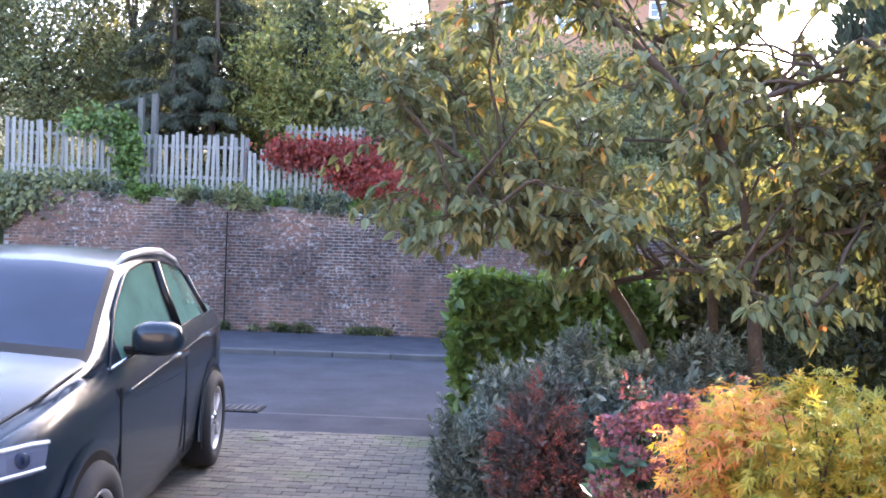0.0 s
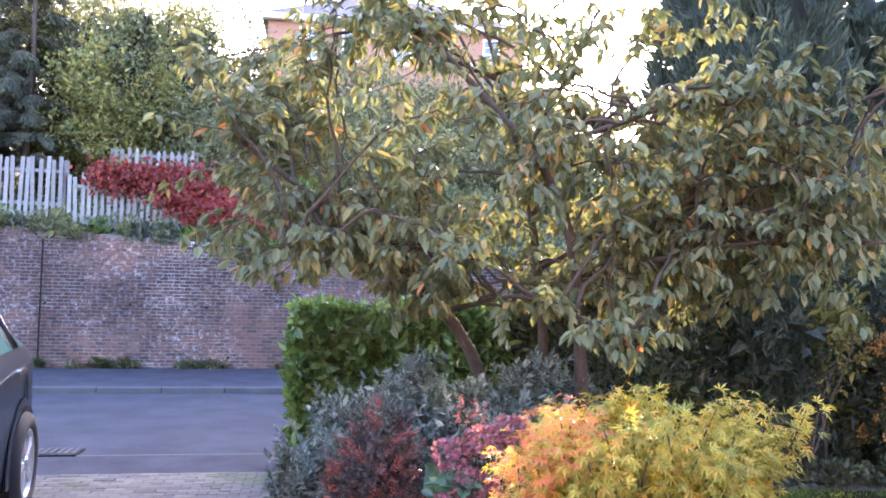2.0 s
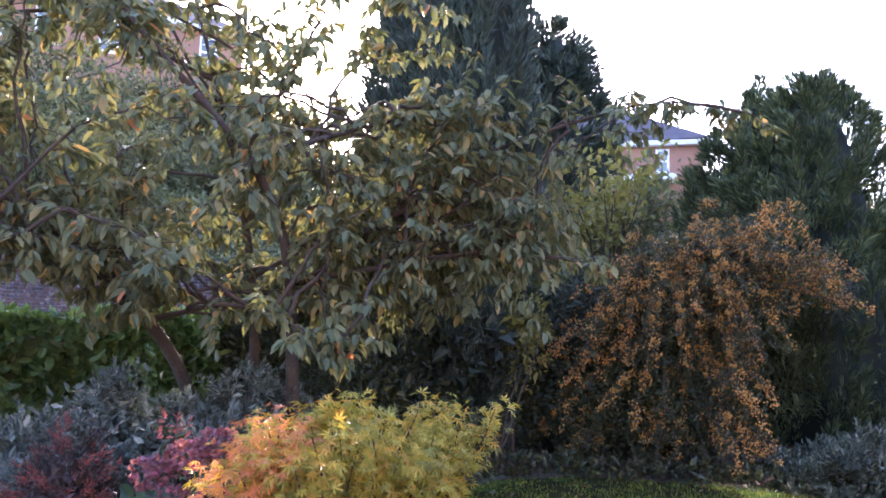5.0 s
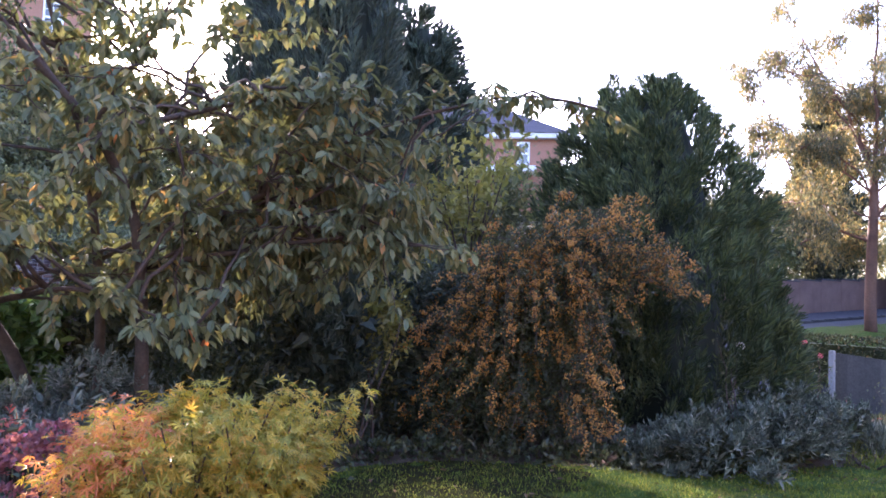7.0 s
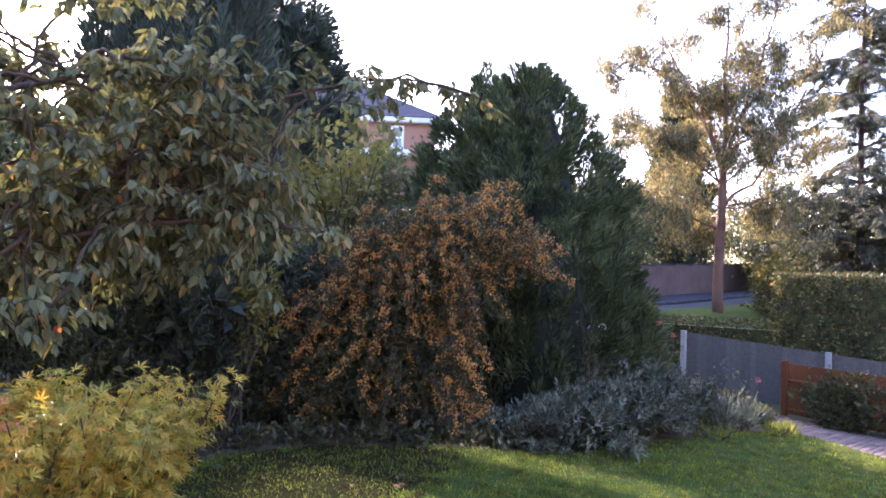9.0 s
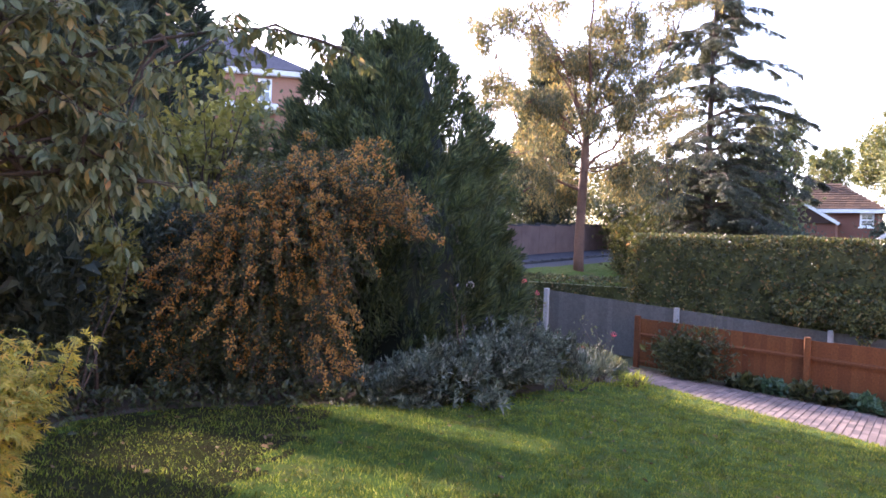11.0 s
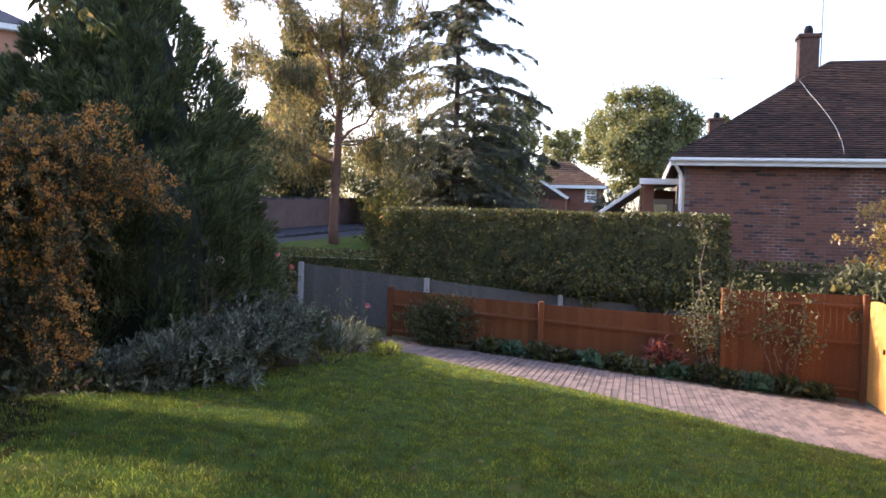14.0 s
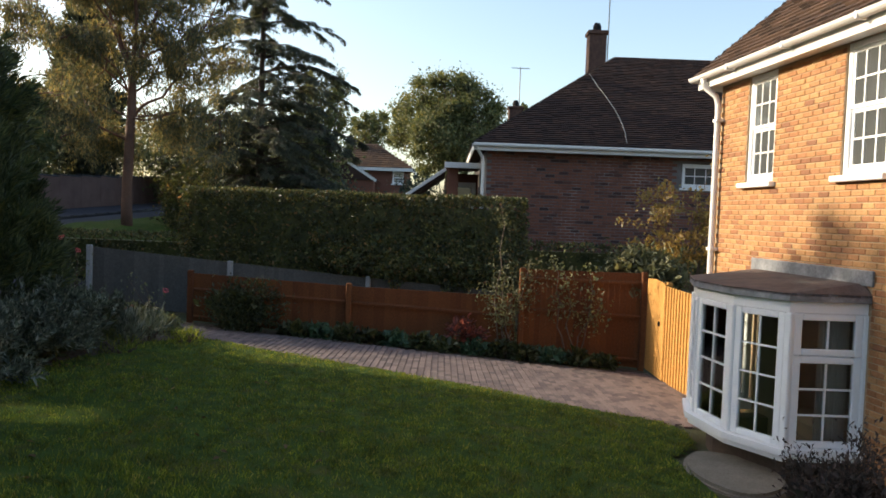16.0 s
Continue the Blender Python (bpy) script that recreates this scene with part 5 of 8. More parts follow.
L_ivy = leaf_mat("crimson_creeper_leaf", [(0, (0.13, 0.018, 0.014)), (0.7, (0.21, 0.028, 0.02)), (0.96, (0.29, 0.06, 0.03)), (1, (0.12, 0.09, 0.035))], 0.45, 0.3)

# laurel hedge along the street
def box_hedge(name, x0, x1, y0, y1, z0, z1, n, leaf, m, label, seed, wob=0.06, slope=None, top_lit=False):
    ob = thing(name, ((x0 + x1) / 2, (y0 + y1) / 2, float(z0)), label, "hedge")
    r = np.random.default_rng(seed)
    dx, dy, dz = x1 - x0, y1 - y0, z1 - z0
    areas = np.array([dy * dz, dy * dz, dx * dz, dx * dz, dx * dy])
    k = r.choice(5, n, p=areas / areas.sum())
    U = r.random((n, 3))
    nrm = np.array([(-1, 0, 0), (1, 0, 0), (0, -1, 0), (0, 1, 0), (0, 0, 1)], float)[k]
    for q, (ax, val) in enumerate(((0, 0), (0, 1), (1, 0), (1, 1), (2, 1))):
        U[k == q, ax] = val
    P = np.array([x0, y0, z0]) + U * (dx, dy, dz)
    wave = np.array([noise.noise(Vector(p * 2.2)) for p in P]) + 0.5 * np.array([noise.noise(Vector(p * 6.0)) for p in P])
    P = P + nrm * (wave * wob - np.abs(r.normal(0, 0.075, n)))[:, None]
    D = nrm * 0.5 + r.normal(size=P.shape) * 0.55 + np.array([0, 0, 0.15])
    N = nrm + r.normal(size=P.shape) * 0.45 + np.array([0, 0, 0.5])
    L = leaf * (1 + 0.25 * r.normal(size=n)).clip(0.5, 1.6)
    if slope is not None:
        P[:, 2] += slope(P[:, 0], P[:, 1])
    if top_lit:     # short upright shoots added so the top edge catches low sun
        k = int(dx * dy * 620)
        Q = np.array([x0, y0, z1]) + r.random((k, 3)) * (dx, dy, 0.05)
        Q[:, 2] += wob * np.array([noise.noise(Vector(p * 2.2)) for p in Q])
        P, D, N = np.concatenate([P, Q]), np.concatenate([D, r.normal(size=Q.shape) * 0.5 + np.array([0, 0, 0.8])]), np.concatenate([N, r.normal(size=Q.shape)])
        L = np.concatenate([L, leaf * r.uniform(0.5, 0.95, k)])
    V, F = leaves_vf(P, D, N, L, L * 0.5, 0.15, 0.15)
    foliage("foliage", V - np.array(ob.location), F, m, ob)
    w = 0.18
    core, cf = box_vf(x0 + w - ob.location.x, x1 - w - ob.location.x, y0 + w - ob.location.y, y1 - w - ob.location.y, 0.05, z1 - z0 - w)
    piece("inner_foliage", core, cf, m, ob)
    return ob


box_hedge("laurel_hedge", -0.2, 1.75, 7.05, 7.75, 0.0, 1.42, 9000, 0.105, L_laurel, "glossy green laurel hedge clipped square beside the drive", 11, 0.08)
# added hedge: dark leaves stand for shade there, height stops low sun
box_hedge("dark_hedge", 1.8, 7.6, 7.0, 7.7, 0.0, 1.9, 30000, 0.07, L_berryleaf, "evergreen hedge added behind the cherry tree, dark leaves for the shade", 12, 0.14)

# grey-leaved shrub, red-brown shrub
shoot_bush("grey_leaved_shrub", (0.85, 5.2, 0), [((-0.52, -0.05, 0.42), (0.42, 0.42, 0.46), 0.27), ((0.0, 0, 0.48), (0.55, 0.5, 0.50), 0.32), ((0.62, 0.1, 0.50), (0.5, 0.5, 0.50), 0.25), ((-0.78, -0.45, 0.3), (0.26, 0.3, 0.4), 0.16)],
     4600, 0.058, L_silver, "grey-leaved felted shrub in the front bed", 21, 0.085, 16)
L_heath = leaf_mat("dark_heath_leaf", [(0, (0.025, 0.024, 0.018)), (0.6, (0.055, 0.045, 0.034)), (1, (0.10, 0.072, 0.05))], 0.6, 0.15, scale=4.0)


def heather():
    at = np.array([0.33, 4.02, 0.0])
    ob = bush("heather_shrub", at, [((0, 0, 0.45), (0.21, 0.21, 0.47), 0.8), ((0.08, -0.04, 0.3), (0.23, 0.2, 0.34), 0.2)], 15000, (0.036, 0.3), L_heath, "dark fine-leaved shrub with red-brown shoot tips", "shrub", 31, up=0.5, wide=0.22, simple=True, clumps=46, spread=0.14)
    r = np.random.default_rng(32)
    C, O = crown_points((0, 0, 0.5), (0.225, 0.225, 0.47), 330, 33, 80, 0.1, 0.05, 0.3, 0.3)
    A = unit(O * (1, 1, 0.5) + r.normal(size=C.shape) * 0.4 + np.array([0, 0, 0.35]))
    k = 26
    P = np.repeat(C, k, 0) + np.repeat(A, k, 0) * r.uniform(-0.02, 0.075, (len(C) * k, 1)) + r.normal(0, 0.006, (len(C) * k, 3))
    L = r.uniform(0.016, 0.036, len(P))
    V, F = leaves_vf(P, np.repeat(A, k, 0) + r.normal(size=P.shape) * 0.6, r.normal(size=P.shape), L, L * 0.24, 0.1, 0.1, True)
    foliage("shoot_growth", V, F, L_redbrown, ob, "red-brown shoot tips")


heather()


def maple():
    at = np.array([1.19, 2.81, 0.0])
    ob = thing("japanese_maple", at, "golden yellow Japanese maple with orange-red shoots", "maple")
    r = np.random.default_rng(41)
    right = np.array([0.92, -0.39, 0.0])
    paths, tips, slack = [], [], []
    for k in range(96):
        a = r.uniform(0, 2 * math.pi)
        rad = 0.47 * math.sqrt(r.uniform(0.02, 1.0))
        top = 1.13 - 0.13 * (rad / 0.47) ** 3.0
        end = np.array([rad * math.cos(a), rad * math.sin(a), top * (1.0 if k < 46 else r.uniform(0.4, 0.85)) + r.normal(0, 0.03)])
        if k >= 72:
            end[2] = top + r.uniform(0.02, 0.09)
        if k >= 84:
            end = right * r.uniform(0.28, 0.50) + np.array([r.normal(0, 0.05), r.normal(0, 0.1), r.uniform(1.02, 1.26)])
        pts = wander((0.05 * math.cos(a), 0.05 * math.sin(a), 0), end, 9, 0.02, 500 + k)
        pts[:, 2] += 0.12 * np.sin(np.linspace(0, math.pi, 9)) * rad
        paths.append((pts, np.linspace(0.013, 0.0025, 9)))
        thin = k >= 72
        for u in r.uniform(0.7 if thin else 0.45, 1.04, 80 if thin else 270):
            i = min(int(u * 8), 7)
            q = pts[i] + (pts[i + 1] - pts[i]) * (u * 8 - i)
            tips.append(q + r.normal(0, 0.03 if thin else 0.055, 3).clip(-0.1, 0.1) * (1, 1, 0.5))
    stems_of(ob, paths, M_bark_dark)
    P = np.array(tips)
    O = unit(P - np.array([0, 0, 0.55]))
    D = O * (1, 1, 0.2) + r.normal(size=P.shape) * 0.5 + np.array([0, 0, -0.35])
    N = np.array([0, -0.2, 1.0]) + r.normal(size=P.shape) * 0.4 + O * 0.45
    L = r.uniform(0.026, 0.056, len(P))
    s_ = P @ right
    red = (s_ < -0.16 + 0.10 * np.sin(P[:, 2] * 13 + 4 * P[:, 1])) & (r.random(len(P)) < 0.62)
    for name, sel, m in (("yellow_leaves", ~red, L_maple), ("orange_leaves", red, L_maple_red)):
        V, F = palms_vf(P[sel], D[sel], N[sel], L[sel], lobes=5, spread=2.9, slim=0.21)
        foliage(name, V, F, m, ob)


maple()


def cherry():
    foot = np.array([1.85, 5.95, 0.0])
    ob = thing("cherry_tree", foot, "spreading cherry tree with drooping olive autumn leaves", "tree")
    r = np.random.default_rng(51)
    spine = lambda pts: np.array(pts, float)
    # trunks and the long arching limbs
    stems = [(spine([(1.48, 5.92, 0), (1.25, 5.82, 1.0), (0.92, 5.70, 1.45), (0.66, 5.6, 1.72), (0.0, 5.3, 2.15), (-0.62, 5.05, 2.55)]), 0.062),
             (spine([(1.74, 5.88, 0), (1.70, 5.82, 1.4), (1.55, 5.75, 2.4), (1.15, 5.7, 3.7)]), 0.05),
             (spine([(1.92, 5.36, 0), (1.82, 5.26, 1.0), (1.77, 5.2, 1.7), (1.62, 5.1, 2.3), (1.38, 5.0, 2.56), (0.73, 4.8, 3.06), (0.22, 4.7, 3.6)]), 0.056)]
    arms = [spine([(1.40, 5.0, 2.55), (1.95, 4.9, 2.72), (2.5, 4.75, 2.92), (3.0, 4.6, 3.04)]), spine([(1.72, 5.15, 1.95), (2.42, 5.0, 2.14), (2.89, 4.7, 2.67), (3.4, 4.5, 2.88), (4.3, 4.2, 3.2), (4.85, 4.0, 3.12)]),
            spine([(1.77, 5.2, 1.72), (2.5, 4.85, 1.9), (3.2, 4.6, 2.02), (3.75, 4.5, 1.92)]), spine([(0.95, 5.7, 1.45), (1.3, 5.0, 1.62), (1.9, 4.55, 1.42)]), spine([(0.66, 5.6, 1.72), (0.3, 5.0, 1.95), (-0.35, 4.7, 1.85)]),
            spine([(1.6, 5.75, 2.2), (2.2, 6.0, 2.9), (3.1, 6.1, 3.1)]), spine([(1.3, 5.7, 3.2), (0.4, 5.6, 3.5), (-0.7, 5.4, 3.15)]), spine([(1.5, 5.75, 2.6), (1.9, 5.5, 3.4), (2.2, 5.4, 4.1)])]

    def smooth(p, n, wob, seed):
        d = np.concatenate([[0], np.cumsum(np.linalg.norm(np.diff(p, axis=0), axis=1))])
        u = np.linspace(0, d[-1], n)
        q = np.stack([np.interp(u, d, p[:, k]) for k in range(3)], 1)
        for _ in range(2):
            q[1:-1] = (q[:-2] + 2 * q[1:-1] + q[2:]) / 4
        return q + np.cumsum(np.random.default_rng(seed).normal(0, wob, q.shape), 0) * np.linspace(0, 1, n)[:, None]

    limbs, sub, sources = [], [], []
    for k, (p, rad) in enumerate(stems):
        q = smooth(p, 16, 0.006, 60 + k)
        limbs.append((q - foot, np.linspace(rad, rad * 0.22, 16)))
        sources.append(q[6:])
    for k, p in enumerate(arms):
        q = smooth(p, 14, 0.012, 70 + k)
        sub.append((q - foot, np.linspace(0.024, 0.005, 14)))
        sources.append(q[3:])
    S = np.concatenate(sources)
    bottom = lambda x: np.interp(x, [-1.0, -0.45, 0.0, 0.9, 1.8, 2.5, 3.2, 4.0], [2.2, 1.6, 1.52, 1.42, 1.2, 1.5, 1.5, 2.0])
    top = lambda x: np.interp(x, [-1.1, 0.0, 1.2, 2.2, 3.0, 4.0], [3.1, 4.0, 4.4, 4.0, 3.15, 2.6])
    mains = [q for q in sources]
    k = 0
    while k < 84:
        x = r.uniform(-0.95, 3.75)
        lo, hi = bottom(x) + 0.2, top(x)
        end = np.array([x, r.uniform(4.35, 6.6), lo + (hi - lo) * r.random() ** 1.25])
        dist = np.linalg.norm(S - end, axis=1) + 0.5 * np.clip(S[:, 2] - end[2], 0, 9)
        near = np.argsort(dist)[r.integers(6, 40)]
        p = wander(S[near], end, 11, 0.03, 80 + k)
        p[:, 2] += 0.16 * np.sin(np.linspace(0, math.pi, 11)) * np.linalg.norm(end - S[near])
        sub.append((p - foot, np.linspace(0.014, 0.004, 11)))
        mains.append(p[3:])
        k += 1
    twigs, C, A = [], [], []
    for k, p in enumerate(mains):
        span = np.linalg.norm(np.diff(p, axis=0), axis=1).sum()
        for q in range(int(6 + span * 7.0)):
            i = int(r.integers(1, len(p)))
            flow = unit(p[i] - p[i - 1])
            d = unit(flow * 0.7 + r.normal(0, 1, 3) * (0.7, 0.7, 0.3)) * r.uniform(0.18, 0.5)
            tw = wander(p[i], p[i] + d + np.array([0, 0, -0.05]), 6, 0.012, 900 + k * 30 + q)
            twigs.append((tw - foot, np.linspace(0.0042, 0.002, 6)))
            for u in (0.3, 0.55, 0.8, 1.0):
                j = min(int(u * 5), 4)
                C.append(tw[j] + (tw[j + 1] - tw[j]) * (u * 5 - j))
                A.append(d)
    C, A = np.array(C), unit(np.array(A))
    # each spur carries a hanging fan of leaves
    n = r.integers(4, 7, len(C))
    P, A = np.repeat(C, n, 0), np.repeat(A, n, 0)
    w = r.uniform(0, 2 * math.pi, len(P))
    side = np.stack([np.cos(w), np.sin(w), 0 * w], 1)
    P = P + r.normal(0, 0.014, P.shape)
    keep = (P[:, 2] > bottom(P[:, 0]) + 0.1 * np.sin(P[:, 0] * 9) - 0.05) & (P[:, 1] > 3.8) & (P[:, 2] < top(P[:, 0]) + 0.3)
    keep &= (P[:, 0] < 3.0) | (P[:, 2] < 3.3)
    keep |= (P[:, 0] > 3.3) & (P[:, 1] < 4.6) & (P[:, 2] > 2.85) & (P[:, 2] < 3.2)
    P, A, side = P[keep], A[keep], side[keep]
    D = side * r.uniform(0.35, 1.0, (len(P), 1)) + A * 0.35 + np.array([0, 0, -0.55]) + r.normal(0, 0.2, P.shape)
    N = side * 0.55 + np.array([0, -0.25, 0.8]) + r.normal(0, 0.3, P.shape)
    L = r.uniform(0.06, 0.122, len(P))
    stems_of(ob, limbs, M_bark_dark, 9, "trunk", True)
    stems_of(ob, sub, M_bark_dark, 6, "limb", True)
    V, F = tubes(twigs, 4)
    foliage("twiggery", V, F, M_bark_dark, ob)
    V, F = leaves_vf(P - foot, D, N, L, L * 0.47, 0.12, 0.22)
    foliage("leafage", V, F, L_cherry, ob)


cherry()


def conifer(name, at, height, radius, n, m, label, seed, leaf=0.14, power=0.7, lean=(0, 0), wide=0.3, bare=0.0, up=0.9, cols=40, bark=M_bark_dark, amp=0.12, rag=0.06, leaders=0, expo=2.2, core=0.7):
    """A dense conifer: upright sprays on a clumped, tapering body."""
    ob = thing(name, at, label, "conifer")
    r = np.random.default_rng(seed)
    k = r.integers(0, cols * 12, n)
    ca, ch = r.uniform(0, 2 * math.pi, cols * 12), r.uniform(0, 1, cols * 12) ** 1.2
    prof = lambda h: radius * (1 - h ** expo).clip(0.0004, 1) ** power * (0.8 + 0.2 * np.clip(h * 6, 0, 1))
    h = (ch[k] + r.normal(0, 0.022, n)).clip(0.0, 1)
    a = ca[k] + r.normal(0, 0.15, n)
    bulge = 1 + amp * np.sin(ca[k] * 5 + ch[k] * 23 + seed) + r.normal(0, rag, cols * 12)[k] + r.normal(0, 0.04, n)
    rad = prof(h) * bulge * r.uniform(0.72, 1.0, n) ** 0.6
    z = bare + h * (height - bare)
    P = np.stack([rad * np.cos(a) + lean[0] * h * h, rad * np.sin(a) + lean[1] * h * h, z], 1)
    O = np.stack([np.cos(a), np.sin(a), 0 * a], 1)
    D = O * 0.55 + np.array([0, 0, up]) + r.normal(size=P.shape) * 0.35
    # upright leaders that break the outline
    if leaders:
        q = int(n * 0.22 / leaders)
        for j in range(leaders):
            la, lh = r.uniform(0, 2 * math.pi), r.uniform(0.35, 0.97)
            lr = float(prof(np.array([lh]))[0]) * r.uniform(0.75, 1.0)
            base = np.array([lr * math.cos(la), lr * math.sin(la), bare + lh * (height - bare) - 0.25])
            tall = height * r.uniform(0.1, 0.17)
            u = r.random(q)
            w = 0.16 * radius * (1 - u) ** 0.7 * r.random(q) ** 0.5
            b2 = r.uniform(0, 2 * math.pi, q)
            Pl = base + np.stack([w * np.cos(b2) + 0.12 * u * math.cos(la), w * np.sin(b2) + 0.12 * u * math.sin(la), u * tall], 1)
            P = np.concatenate([P, Pl])
            Ol = np.stack([np.cos(b2), np.sin(b2), 0 * b2], 1)
            O = np.concatenate([O, Ol])
            D = np.concatenate([D, Ol * 0.4 + np.array([0, 0, 1.0]) + r.normal(size=Pl.shape) * 0.3])
    L = leaf * r.uniform(0.6, 1.4, len(P))
    V, F = leaves_vf(P, D, O + r.normal(size=P.shape) * 0.5, L, L * wide, 0.1, 0.05, simple=True)
    foliage("foliage", V, F, m, ob)
    V, F = tubes([(np.array([[0, 0, 0], [lean[0] * 0.25, lean[1] * 0.25, height * 0.5], [lean[0] * 0.9, lean[1] * 0.9, height * 0.95]]), [radius * 0.12, radius * 0.08, 0.02])], 8)
    piece("trunk", V, F, bark, ob)
    # solid filler core; its near-black colour stands for shade inside the crown
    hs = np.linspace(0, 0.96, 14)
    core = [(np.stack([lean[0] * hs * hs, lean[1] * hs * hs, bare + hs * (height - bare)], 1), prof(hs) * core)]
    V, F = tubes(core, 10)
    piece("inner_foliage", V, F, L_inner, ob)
    return ob


def plume_conifer(name, at, height, radius, plumes, per, m, label, seed, size=0.4, expo=2.0, power=0.65, upright=0.8, leaf=(0.06, 0.11), wide=0.16, fat=0.3, core=0.74, low=0.0, reach=1.0, hang=0.0):
    """A dense conifer built of feathery plumes that point up and out from a dark core."""
    ob = thing(name, at, label, "conifer")
    r = np.random.default_rng(seed)
    prof = lambda h: radius * (1 - np.clip(h, 0, 1) ** expo).clip(0.0004, 1) ** power * (0.86 + 0.14 * np.clip(h * 8, 0, 1))
    h = low + (reach - low) * r.random(plumes * 3)
    h = h[r.random(len(h)) < (prof(h) / radius + 0.12)][:plumes]
    a = r.uniform(0, 2 * math.pi, len(h))
    O = np.stack([np.cos(a), np.sin(a), 0 * a], 1)
    bulge = 1 + 0.10 * np.sin(a * 3 + h * 11 + seed) + r.normal(0, 0.05, len(h))
    L = size * r.uniform(0.65, 1.35, len(h)) * (0.65 + 0.35 * prof(h) / radius)
    B = O * (prof(h) * bulge - 0.55 * L).clip(0.02, 99)[:, None] + np.array([0, 0, 1.0]) * (h * height - 0.4 * L * upright)[:, None]
    A = unit(O * (1.15 - upright) + np.array([0, 0, upright - hang]) + r.normal(0, 0.16, O.shape))
    X = unit(np.cross(A, np.array([0.31, 0.72, 0.2])))
    Y = np.cross(A, X)
    i = np.repeat(np.arange(len(h)), per)
    u = r.random(len(i)) ** 0.8
    w = r.uniform(0, 2 * math.pi, len(i))
    R = X[i] * np.cos(w)[:, None] + Y[i] * np.sin(w)[:, None]
    rad = fat * L[i] * (1 - u) ** 0.6 * (u + 0.25) ** 0.3 * r.random(len(i)) ** 0.5
    P = B[i] + A[i] * (u * L[i])[:, None] + R * rad[:, None]
    D = A[i] * 0.9 + R * 0.55 + r.normal(0, 0.2, P.shape)
    keep = P[:, 2] > 0.02
    ll = r.uniform(*leaf, len(P))
    V, F = leaves_vf(P[keep], D[keep], R[keep] + r.normal(0, 0.4, P[keep].shape), ll[keep], ll[keep] * wide, 0.1, 0.08, simple=True)
    foliage("foliage", V, F, m, ob)
    V, F = tubes([(np.array([[0, 0, 0], [0, 0, height * 0.5], [0, 0, height * 0.93]]), [radius * 0.12, radius * 0.08, 0.02])], 8)
    piece("trunk", V, F, M_bark_dark, ob)
    # tapering filler core, coloured dark for the shade between the plumes
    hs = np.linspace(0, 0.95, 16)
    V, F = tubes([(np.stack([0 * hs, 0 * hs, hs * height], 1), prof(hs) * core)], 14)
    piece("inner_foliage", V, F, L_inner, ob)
    return ob


plume_conifer("cypress_tree", (5.15, 8.85, 0), 11.0, 1.2, 1900, 60, L_cypress, "tall dense dark green columnar cypress", 71, 0.6, 4.0, 0.5, 0.95, (0.10, 0.19), 0.2, 0.22, 0.78)
plume_conifer("cypress_tree", (13.2, 17.4, 1.5), 7.9, 1.7, 420, 60, L_cypress, "dark feathery conifer behind the hedge line", 72, 0.8, 2.8, 0.55, 0.55, (0.22, 0.4), 0.2, 0.36, 0.55)
plume_conifer("conifer_tree", (9.85, 6.9, -0.1), 4.95, 1.9, 760, 90, L_yew, "bushy green rounded conifer beside the lawn", 73, 0.55, 2.0, 0.68, 0.72, (0.09, 0.17), 0.19, 0.30, 0.5)
plume_conifer("conifer_tree", (10.05, 7.9, 0.0), 4.95, 1.65, 400, 90, L_yew, "darker conifer close behind the rounded one", 74, 0.55, 2.0, 0.66, 0.7, (0.10, 0.19), 0.19, 0.30, 0.5)
# unseen tree, added to keep low sun off the bow window
conifer("cypress_tree", (10.4, 17.2, 2.0), 9.2, 2.0, 7000, L_cypress, "unseen conifer added behind the tall cypress to shade the bow window", 75, 0.3, 0.6, wide=0.3)


